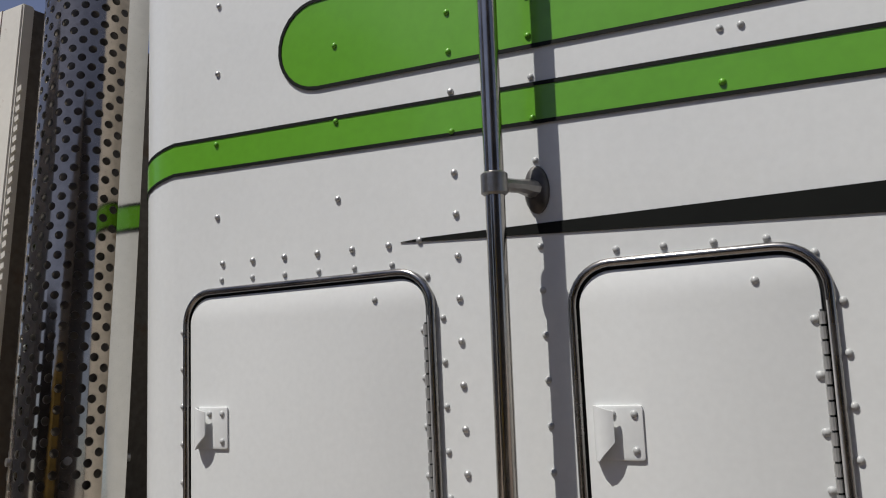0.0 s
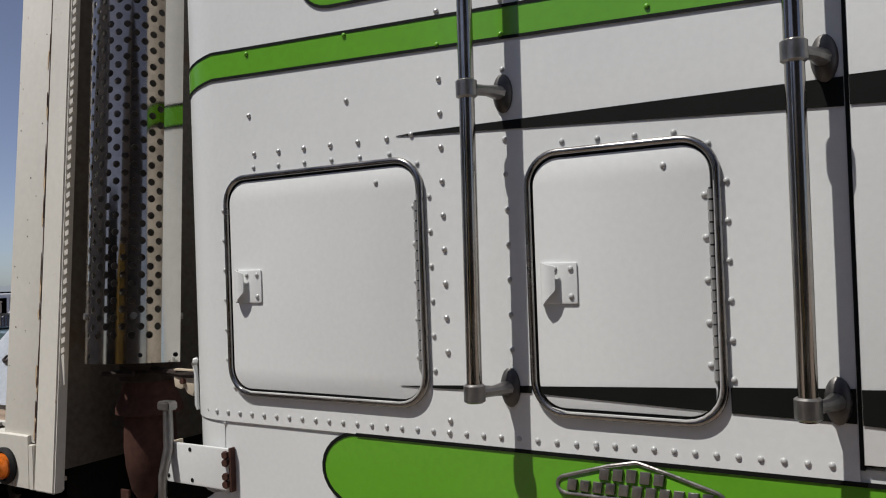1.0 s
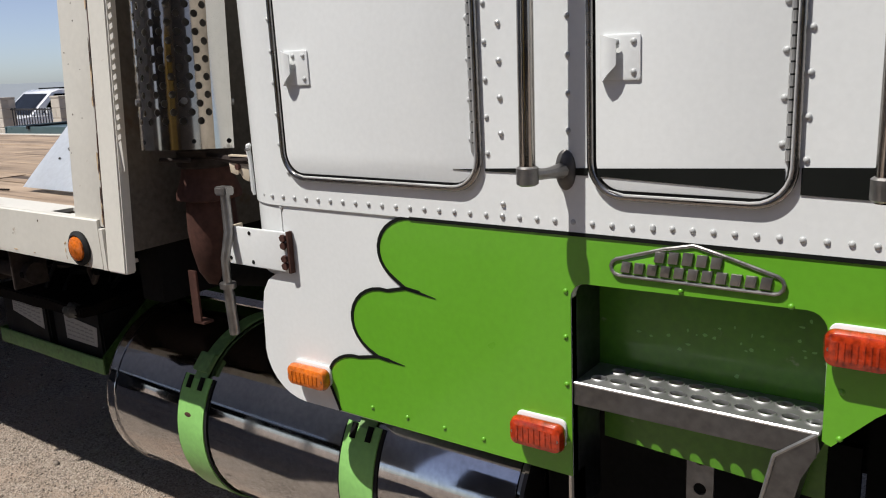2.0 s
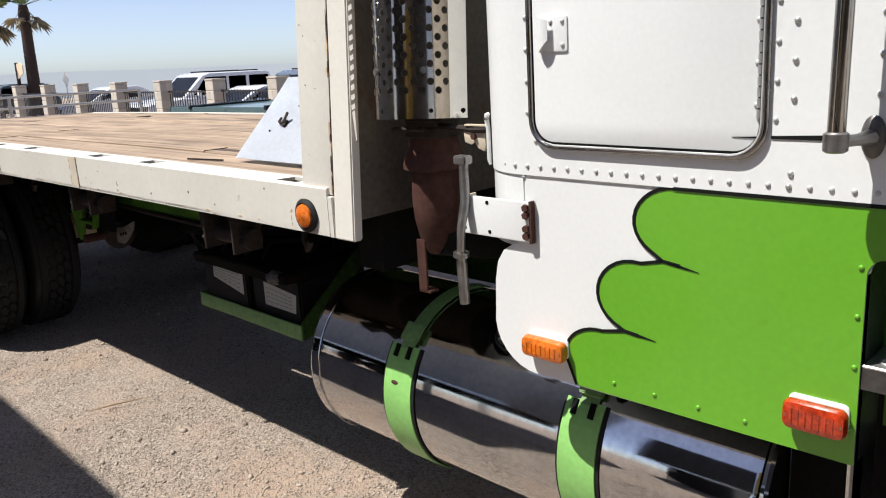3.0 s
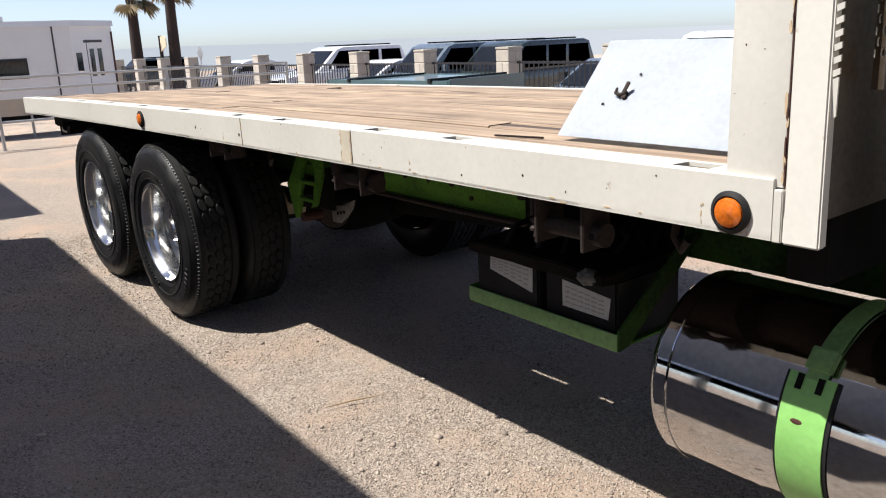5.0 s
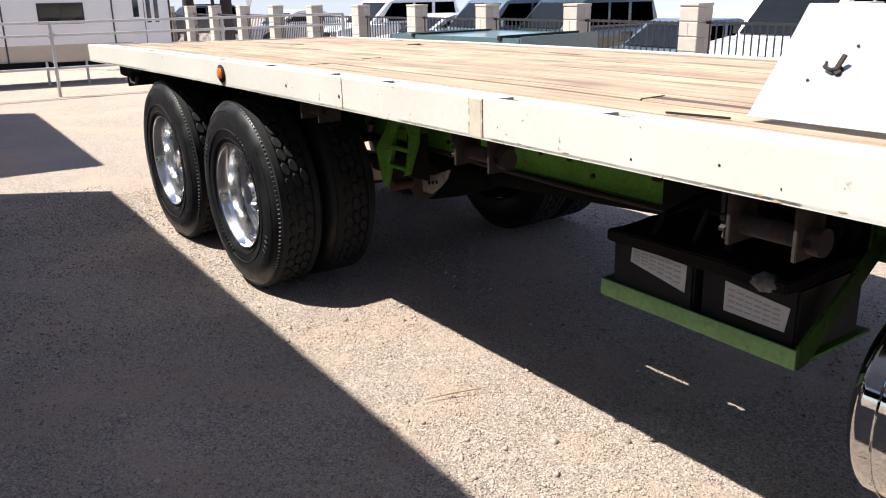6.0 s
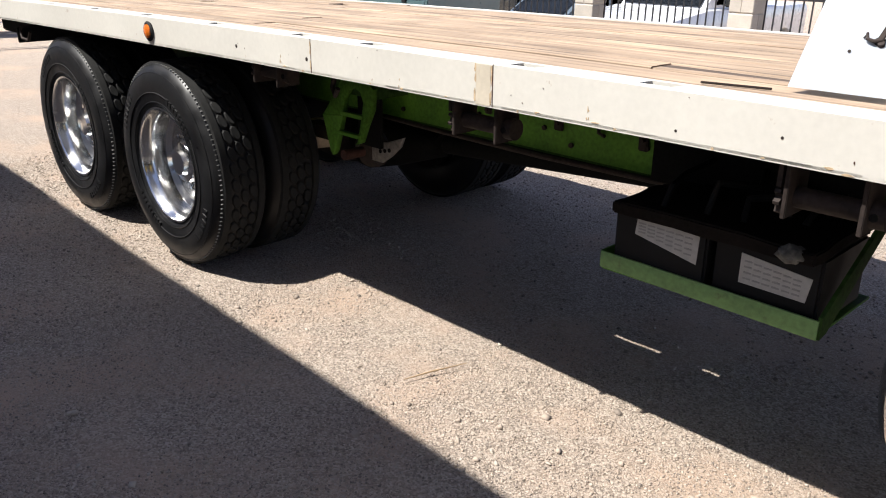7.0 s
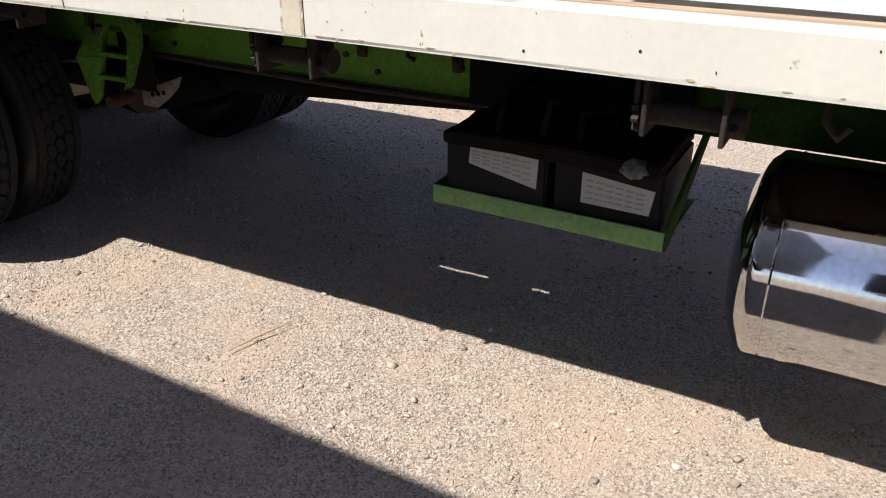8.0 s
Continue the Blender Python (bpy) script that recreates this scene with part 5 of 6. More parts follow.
def build_chassis():
    for y0, far in ((0.72, False), (1.60, True)):
        f = part("frame_rail", box(-7.9, -2.10, y0, y0 + 0.010, 0.80, 1.06, 0.002), frame_green, truck, "green chassis rail with bolts and grime, front part darkened for shade")
        # front part and flanges take the green darkened for shade
        part("front_rail", box(-2.10, 1.4, y0 - 0.006, y0 + 0.010, 0.80, 1.06, 0.002), frame_shade, f)
        part("frame_flange", box(-7.9, 1.4, y0, y0 + 0.08, 0.793, 0.803), frame_shade, f)
        part("frame_flange", box(-7.9, 1.4, y0, y0 + 0.08, 1.055, 1.065), frame_shade, f)
        if not far:
            rnd = random.Random(8)
            for k in range(16):
                x = -4.6 + k * 0.17 + rnd.uniform(-0.03, 0.03)
                z = rnd.choice((0.85, 0.90, 0.98))
                part("frame_bolt", tube([(x, y0, z), (x, y0 - 0.012, z)], 0.011, 6), dark_iron, f)
            for x, w, h in ((-3.33, 0.022, 0.06), (-2.93, 0.020, 0.085), (-3.72, 0.018, 0.04)):
                part("frame_bracket", box(x - w, x + w, y0 - 0.014, y0, 0.93 - h / 2, 0.93 + h / 2, 0.004), dark_iron, f)
                part("bracket_bolt", tube([(x, y0 - 0.014, 0.93), (x, y0 - 0.026, 0.93)], 0.009, 6), dark_iron, f)
            part("bracket_hook", tube([(-3.13, y0 - 0.01, 0.965), (-3.13, y0 - 0.014, 0.925), (-3.10, y0 - 0.014, 0.915)], 0.008, 8), dark_iron, f)
            # plain dark box over the rail above the batteries
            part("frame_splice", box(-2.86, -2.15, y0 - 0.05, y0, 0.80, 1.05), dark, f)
            part("air_line", tube([(-4.6, y0 - 0.02, 0.80), (-4.0, y0 - 0.03, 0.79), (-3.4, y0 - 0.02, 0.782), (-2.8, y0 - 0.02, 0.790)], 0.012, 8), dark_iron, f)
    for x in (-4.6, -3.2, -1.6, -0.3):
        part("frame_cross_member", box(x - 0.06, x + 0.06, 0.73, 1.60, 0.82, 1.02), dark, truck)
    # spring hanger ahead of the wheels
    h = part("spring_hanger", plate([(-4.655, 0.80), (-4.49, 0.815), (-4.475, 0.90), (-4.44, 0.945), (-4.39, 0.96), (-4.35, 0.945), (-4.33, 0.90), (-4.345, 0.83), (-4.365, 0.76), (-4.385, 0.70), (-4.405, 0.685),
                                     (-4.385, 0.69), (-4.36, 0.70), (-4.32, 0.78), (-4.27, 0.87), (-4.255, 0.97), (-4.32, 1.02), (-4.44, 1.02), (-4.50, 0.99), (-4.54, 0.93)], 0.50, 0.03, bevel=0.003), hanger_shade, truck, "green forked spring hanger")
    part("hanger_leg", plate([(-4.655, 0.80), (-4.49, 0.815), (-4.53, 0.71), (-4.56, 0.63), (-4.585, 0.602), (-4.60, 0.62), (-4.63, 0.72)], 0.497, 0.03, bevel=0.003), frame_green, h)
    part("hanger_web", box(-4.60, -4.26, 0.53, 0.72, 0.92, 0.98), frame_shade, h)
    part("hanger_back", box(-4.50, -4.33, 0.60, 0.62, 0.66, 0.98), dark, h)
    part("hanger_rung", box(-4.50, -4.33, 0.49, 0.52, 0.818, 0.838, 0.003), frame_green, h)
    part("hanger_rung", box(-4.53, -4.36, 0.49, 0.52, 0.720, 0.738, 0.003), frame_green, h)
    part("hanger_pin", tube([(-4.47, 0.48, 0.625), (-4.47, 0.60, 0.625)], 0.026, 12), rust, h)
    for x in (-5.278, -6.555):
        ax = part("axle", tube([(x, 0.2, 0.51), (x, 0.9, 0.51), (x, 1.0, 0.52), (x, 1.15, 0.52), (x, 1.3, 0.52), (x, 1.4, 0.51), (x, 2.1, 0.50)], [0.07, 0.075, 0.14, 0.20, 0.14, 0.075, 0.07], 16), dark_iron, truck)
        part("spring_pack", box(x - 0.55, x + 0.55, 0.62, 0.70, 0.62, 0.70, 0.01), dark_iron, ax)
        part("brake_chamber", tube([(x + 0.25, 0.55, 0.62), (x + 0.32, 0.75, 0.62)], 0.085, 14), rusty_cream, ax)
    part("gear_housing", tube([(-4.35, 1.05, 0.60), (-4.75, 1.10, 0.55), (-5.0, 1.12, 0.53)], [0.06, 0.14, 0.19], 14), dark, truck)
    part("drive_shaft", tube([(-4.4, 1.08, 0.60), (-1.2, 1.12, 0.80)], 0.05, 12), dark, truck)
    tag = part("white_bracket", plate([(-4.55, 0.64), (-4.40, 0.665), (-4.265, 0.712), (-4.29, 0.66), (-4.36, 0.60), (-4.43, 0.555), (-4.52, 0.555)], 0.69, 0.02, bevel=0.004), grey_cast, truck)
    for k in range(3):
        part("bracket_hole", tube([(-4.44 + 0.035 * k, 0.695, 0.615 + 0.008 * k), (-4.44 + 0.035 * k, 0.687, 0.615 + 0.008 * k)], 0.011, 10), dark, tag)
    part("brake_can", tube([(-4.62, 0.78, 0.60), (-4.50, 0.70, 0.60)], [0.09, 0.085], 16), dark_iron, tag)
    part("rear_bumper_box", box(-8.12, -7.5, 0.10, 1.9, 0.97, 1.06, 0.01), dark, truck)
    part("mud_flap", box(-7.40, -7.385, -0.03, 0.58, 0.95, 1.05, 0.004), rubber, truck)
    part("rear_chain", tube([(-7.35, -0.02, 1.06), (-7.30, -0.03, 0.99), (-7.22, -0.02, 0.98), (-7.16, -0.02, 1.04)], 0.010, 6), dark_iron, truck)


build_chassis()


def build_winch(x0, x1, y0, top, low):
    """A strap winch under the rail: two side plates, a drum, a toothed wheel."""
    w = part("strap_winch", box(x0, x0 + 0.012, y0, y0 + 0.11, low, top, 0.002), dark_iron, truck, "rusty strap winch hung under the bed rail")
    part("side_plate", box(x1 - 0.012, x1, y0, y0 + 0.11, low, top, 0.002), dark_iron, w)
    zc = low + 0.045
    part("drum", tube([(x0, y0 + 0.055, zc), (x1, y0 + 0.055, zc)], 0.026, 14), dark_iron, w)
    part("capstan", tube([(x1, y0 + 0.055, zc), (x1 + 0.035, y0 + 0.055, zc)], 0.034, 14), dark_iron, w)
    part("capstan_hole", tube([(x1 + 0.012, y0 + 0.018, zc), (x1 + 0.012, y0 + 0.030, zc)], 0.010, 8), dark, w)
    rad = [0.050 if k % 4 in (1, 2) else 0.037 for k in range(40)]
    bm = plate([(rad[k] * math.cos(2 * math.pi * k / 40), rad[k] * math.sin(2 * math.pi * k / 40)) for k in range(40)], -0.008, 0.016)
    moved(bm, Matrix.Rotation(math.pi / 2, 4, "Z"))
    part("ratchet_wheel", moved(bm, pose(x0 - 0.016, y0 + 0.055, zc)), dark_iron, w)
    part("pawl", box(x0 - 0.020, x0 - 0.008, y0 + 0.005, y0 + 0.022, zc + 0.03, top), dark_iron, w)


build_winch(-3.180, -2.984, -0.045, 1.15, 1.026)
build_winch(-2.072, -1.885, -0.045, 1.15, 1.010)
build_winch(-4.385, -4.20, -0.045, 1.15, 1.05)
for hx in (-1.70, -4.02):
    part("rail_hook", tube([(hx, 0.12, 1.13), (hx, 0.10, 1.06), (hx + 0.03, 0.09, 1.03), (hx + 0.05, 0.09, 1.06)], 0.011, 8), dark_iron, truck)


def build_batteries():
    tray = part("battery_tray", plate([(-2.797, 0.580), (-2.056, 0.570), (-2.056, 0.630), (-2.797, 0.638)], 0.295, 0.008, bevel=0.001), tray_green, truck, "green battery tray holding two black batteries")
    part("tray_floor", box(-2.79, -2.06, 0.30, 0.70, 0.574, 0.582), frame_green, tray)
    part("tray_end", box(-2.797, -2.790, 0.30, 0.70, 0.58, 0.64), frame_green, tray)
    bm = bmesh.new()
    for x in (-2.060, -2.048):
        pts = [(x, 0.300, 0.572), (x, 0.300, 0.640), (x + 0.03, 0.60, 0.90), (x + 0.03, 0.69, 0.90), (x, 0.345, 0.580)]
        bm.faces.new([bm.verts.new(p) for p in pts])
    vs = list(bm.verts)
    for k in range(5):
        bm.faces.new((vs[k], vs[(k + 1) % 5], vs[5 + (k + 1) % 5], vs[5 + k]))
    bmesh.ops.recalc_face_normals(bm, faces=bm.faces)
    part("tray_gusset", bm, frame_shade, tray)
    for bx0, bx1, y0 in ((-2.755, -2.420, 0.306), (-2.400, -2.075, 0.318)):
        b = part("battery", box(bx0, bx1, y0, y0 + 0.33, 0.584, 0.80, 0.008), battery_black, tray)
    # labels: parallelogram sheets with rows of small print as bars
    for pts, yy in (([(-2.676, 0.728), (-2.451, 0.683), (-2.447, 0.784), (-2.670, 0.786)], 0.3045), ([(-2.314, 0.666), (-2.111, 0.662), (-2.099, 0.738), (-2.314, 0.760)], 0.3165)):
        lab = part("battery_label", plate(pts, yy, 0.0015), label_paper, tray, "grey printed battery label")
        x0, x1 = pts[0][0] + 0.012, pts[1][0] - 0.012
        for k in range(6):
            for j in range(4):
                xx = x0 + (x1 - x0) * k / 6
                f = (xx - pts[0][0]) / (pts[1][0] - pts[0][0])
                lo = pts[0][1] * (1 - f) + pts[1][1] * f + 0.008
                hi = pts[3][1] * (1 - f) + pts[2][1] * f - 0.012
                zz = lo + (hi - lo) * (j + 0.5) / 4
                part("print_bar", box(xx, xx + (x1 - x0) / 7.5, yy - 0.0008, yy, zz - 0.0025, zz + 0.0025), print_grey, tray)
    lid = box(-2.735, -2.08, 0.255, 0.66, 0.795, 0.838, 0.006)
    bmesh.ops.subdivide_edges(lid, edges=lid.edges[:], cuts=5, use_grid_fill=True)
    for v in lid.verts:
        v.co += 0.011 * noise.noise_vector(v.co * 9.0)
    cover = part("hold_down_cover", lid, hold_down, tray, "rusty dark hold-down frame over the batteries")
    rnd = random.Random(2)
    for k in range(7):
        x, y = rnd.uniform(-2.6, -2.15), rnd.uniform(0.30, 0.6)
        part("cable", tube([(x, y, 0.84), (x + rnd.uniform(-0.1, 0.1), y + 0.05, 0.88 + rnd.uniform(0, 0.05)), (x + rnd.uniform(-0.2, 0.2), y + 0.2, 0.90), (x, 0.72, 0.95)], 0.011, 8), rubber, tray)
    lump = bmesh.new()
    bmesh.ops.create_icosphere(lump, subdivisions=3, radius=1.0)
    for v in lump.verts:
        v.co *= 1.0 + 0.35 * noise.noise(v.co * 2.2)
    part("terminal_clamp", moved(lump, Matrix.Translation((-2.150, 0.268, 0.815)) @ Matrix.Diagonal((0.042, 0.030, 0.027, 1))), corroded, tray, "white corroded battery terminal", smooth=180)
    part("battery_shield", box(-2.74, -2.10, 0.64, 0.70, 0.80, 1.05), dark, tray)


build_batteries()


def build_wheels():
    cz, r = 0.522, 0.525
    # tyre of a drive wheel, its outer side towards -y
    prof = [(0.292, 0.030), (0.300, 0.004), (0.330, -0.012), (0.400, -0.022), (0.455, -0.018), (0.488, 0.000), (0.507, 0.024), (0.513, 0.034), (0.514, 0.14), (0.513, 0.246), (0.507, 0.256), (0.488, 0.280), (0.40, 0.30), (0.292, 0.26)]
    tyre_bm = lathe(prof, (0, 0, 0), "Y", 72, caps=False)
    tread_bm = bmesh.new()
    rnd = random.Random(11)
    count = 42
    # outer and inner shoulder ribs, unbroken; three staggered rows of rounded blocks between them
    lathe([(0.506, 0.024), (0.5225, 0.030), (0.524, 0.064), (0.506, 0.070)], (0, 0, 0), "Y", 84, tread_bm, caps=False)
    lathe([(0.506, 0.212), (0.524, 0.218), (0.5225, 0.250), (0.506, 0.256)], (0, 0, 0), "Y", 84, tread_bm, caps=False)
    for k in range(count):
        for j, yc in enumerate((0.094, 0.141, 0.188)):
            turn = 2 * math.pi * (k + 0.5 * (j % 2)) / count + rnd.uniform(-0.008, 0.008)
            rings = []
            for rad, f in ((0.508, 1.0), (0.520, 0.98), (0.5245, 0.80)):
                row = []
                for i in range(8):
                    t = 2 * math.pi * (i + 0.5) / 8
                    u, v = 0.0355 * f * math.cos(t) * 1.06, 0.0235 * f * math.sin(t) * 1.06
                    ang = turn + u / rad + (yc + v - 0.141) * 0.9
                    row.append(tread_bm.verts.new((rad * math.sin(ang), yc + v, rad * math.cos(ang))))
                rings.append(row)
            for p, q in zip(rings, rings[1:]):
                for i in range(8):
                    tread_bm.faces.new((p[i], p[(i + 1) % 8], q[(i + 1) % 8], q[i]))
            tread_bm.faces.new(rings[-1])
    bmesh.ops.recalc_face_normals(tread_bm, faces=tread_bm.faces)
    rim_prof = [(0.300, 0.004), (0.298, -0.006), (0.288, -0.004), (0.284, 0.010), (0.272, 0.022), (0.262, 0.060), (0.256, 0.125), (0.232, 0.150), (0.170, 0.158), (0.145, 0.150), (0.118, 0.140)]
    rim_bm = lathe(rim_prof, (0, 0, 0), "Y", 64, caps=False)
    hub_bm = lathe([(0.120, 0.150), (0.112, 0.105), (0.102, 0.090), (0.070, 0.082), (0.062, 0.060), (0.0002, 0.056)], (0, 0, 0), "Y", 32)
    base = part("wheel", rim_bm, wheel_metal, truck, "polished deep-dish aluminium wheel with black tyre")
    pieces = [(part("tyre", tyre_bm, sidewall, base, smooth=50), Matrix()), (tagged(part("tread", tread_bm, tread_rubber, base, smooth=30), kind="stuff"), Matrix()), (part("hub", hub_bm, wheel_metal, base), Matrix())]
    nut = part("lug_nut", tube([(0, 0.156, 0), (0, 0.118, 0), (0, 0.112, 0)], [0.017, 0.015, 0.008], 6), chrome, base)
    nuts = [Matrix.Rotation(2 * math.pi * k / 10, 4, "Y") @ Matrix.Translation((0, 0, 0.143)) for k in range(10)]
    nut.matrix_basis = nuts[0]
    holes = part("hand_hole", lathe([(0.024, 0.1545), (0.0002, 0.1535)], (0, 0, 0), "Y", 14), dark, base)
    hole_m = [Matrix.Rotation(2 * math.pi * (k + 0.5) / 5, 4, "Y") @ Matrix.Translation((0, 0, 0.205)) for k in range(5)]
    holes.matrix_basis = hole_m[0]
    for rad in (0.325, 0.470):
        part("sidewall_rib", tube([(rad * math.cos(2 * math.pi * k / 60), -0.0205 if 0.36 < rad < 0.46 else -0.0135 if rad < 0.36 else -0.0105, rad * math.sin(2 * math.pi * k / 60)) for k in range(60)], 0.0028, 5, closed=True), sidewall, base)
    rib = part("sidewall_rib", tube([(0.372 * math.cos(2 * math.pi * k / 60), -0.0205, 0.372 * math.sin(2 * math.pi * k / 60)) for k in range(60)], 0.003, 5, closed=True), rubber, base)
    # rim of small nicks along the shoulder, coloured pale for the sky they reflect
    nick_bm = bmesh.new()
    for k in range(132):
        before = len(nick_bm.verts)
        box(-0.0018, 0.0018, 0.014, 0.025, 0.5045, 0.5095, 0, nick_bm)
        nick_bm.verts.ensure_lookup_table()
        bmesh.ops.rotate(nick_bm, verts=nick_bm.verts[before:], matrix=Matrix.Rotation(2 * math.pi * k / 132, 3, "Y"))
    # raised marks on the sidewall, as plain bars
    for rad, a0, cnt in ((0.365, 20, 9), (0.365, 200, 9), (0.425, 110, 7), (0.425, 290, 7)):
        for k in range(cnt):
            t = radians(a0 + 4.6 * k)
            mark = part("sidewall_mark", moved(box(-0.010, 0.010, -0.0245, -0.010, -0.016, 0.016, 0.001), Matrix.Rotation(t, 4, "Y") @ Matrix.Translation((0, 0, rad))), sidewall, base)
    nicks = tagged(part("shoulder_ribs", nick_bm, nub, base, smooth=0), kind="stuff")
    for m in nuts[1:]:
        again(nut, m, base)
    for m in hole_m[1:]:
        again(holes, m, base)
    full = Matrix.Diagonal((1.022, 1.0, 1.022, 1.0))
    base.matrix_basis = pose(-5.278, -0.060, cz - 0.010) @ full
    outer = copy_thing(base, pose(-6.555, -0.052, cz - 0.010, 0, 20, 0) @ full)
    for o in (outer,):
        o.parent = truck
    # inner duals and far side: rim and tyre only
    far_z = cz - 0.045
    for x in (-5.278, -6.555):
        for m in (pose(x, 0.270, cz - 0.010, 0, 11, 0) @ full, pose(x, 1.80, far_z, 0, 33, 0), pose(x, 2.12, far_z, 0, 40, 0)):
            w = again(base, m, truck)
            for ob, mm in pieces[:2]:
                again(ob, mm, w)
        part("brake_drum", lathe([(0.10, 1.70), (0.29, 1.72), (0.29, 1.86), (0.10, 1.88)], (x, 0, far_z), "Y", 28), dark, truck)
    # steered wheel under the cab
    w = again(base, pose(0.98, 0.02, cz, 0, 25, 0), truck)
    for ob, mm in pieces:
        again(ob, mm, w)
    w = again(base, pose(0.98, 1.95, cz - 0.04, 0, 25, 0), truck)
    for ob, mm in pieces[:2]:
        again(ob, mm, w)
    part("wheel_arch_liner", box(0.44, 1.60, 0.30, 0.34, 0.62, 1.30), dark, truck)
    part("steer_axle", tube([(0.98, 0.2, 0.5), (0.98, 2.1, 0.48)], 0.06, 10), dark_iron, truck)


build_wheels()
part("engine_block", box(-0.9, 1.0, 0.80, 1.55, 0.60, 1.22, 0.03), dark, truck)

# ---- the yard beyond ----
def thing(name, m, label, category, group=""):
    return tagged(new(name), label, category, group) if m is None else set_pose(tagged(new(name), label, category, group), m)


def set_pose(ob, m):
    ob.matrix_basis = m
    return ob


def build_fence():
    n_first, n_last, step = -2, 12, 2.37
    bm = box(0, 0.2, 0, 0.40, 0, 0.192, 0.010, seg=1)
    course = None
    for k in range(n_first, n_last):
        x = -6.405 - step * k
        y = 7.9
        pillar = thing("block_pillar", pose(x, y, -0.07 - 0.018 * k) @ Matrix.Diagonal((0.80, 0.80, 1.0, 1.0)), "square pillar of pale split-face concrete blocks", "pillar", "pillars of the boundary fence")
        part("mortar_core", box(0.012, 0.388, 0.012, 0.388, 0, 1.44), block, pillar)
        for j in range(7):
            for h in range(2):
                if j % 2:
                    m = pose(0.2 * h, 0, 0.205 * j)
                else:
                    m = pose(0.40, 0.2 * h, 0.205 * j, 0, 0, 90)
                if course is None:
                    course = part("block", bm, block, pillar)
                    course.matrix_basis = m
                else:
                    again(course, m, pillar)
        part("pillar_cap", box(-0.01, 0.41, -0.01, 0.41, 1.435, 1.475, 0.008), block, pillar)
    bal_bm = box(-0.008, 0.008, -0.008, 0.008, 0.10, 1.22)
    rail_bm = box(0, step - 0.32, -0.014, 0.014, -0.018, 0.018)
    bal = rl = None
    for k in range(n_first + 1, n_last):
        x = -6.405 - step * k + 0.32
        panel = thing("iron_fence_panel", pose(x, 8.10, -0.05 - 0.018 * k), "black iron fence panel with square bars", "fence", "panels of the boundary fence")
        for z in (0.16, 1.19):
            if rl is None:
                rl = part("fence_rail", rail_bm, iron_fence, panel)
                rl.matrix_basis = pose(0, 0, z)
            else:
                again(rl, pose(0, 0, z), panel)
        for j in range(18):
            m = pose(0.060 + 0.1135 * j, 0, 0)
            if bal is None:
                bal = part("fence_bar", bal_bm, iron_fence, panel)
                bal.matrix_basis = m
            else:
                again(bal, m, panel)


build_fence()


def build_railing():
    r = thing("pipe_railing", pose(-15.9, 0, 0), "galvanised three-bar pipe railing", "railing")
    for z in (1.19, 0.99, 0.46):
        part("rail_pipe", tube([(0, -9, z + 0.02), (0, 6.4, z)], 0.022, 8), pipe_metal, r)
    for y in (-7.9, -4.95, -2.0, 0.99, 3.9, 6.4):
        post = part("rail_post", tube([(0, y, -0.02), (0, y, 1.2)], 0.028, 10), pipe_metal, r)
        part("post_fitting", tube([(0, y, 0.94), (0, y, 1.04)], 0.042, 10), pipe_metal, r)


build_railing()


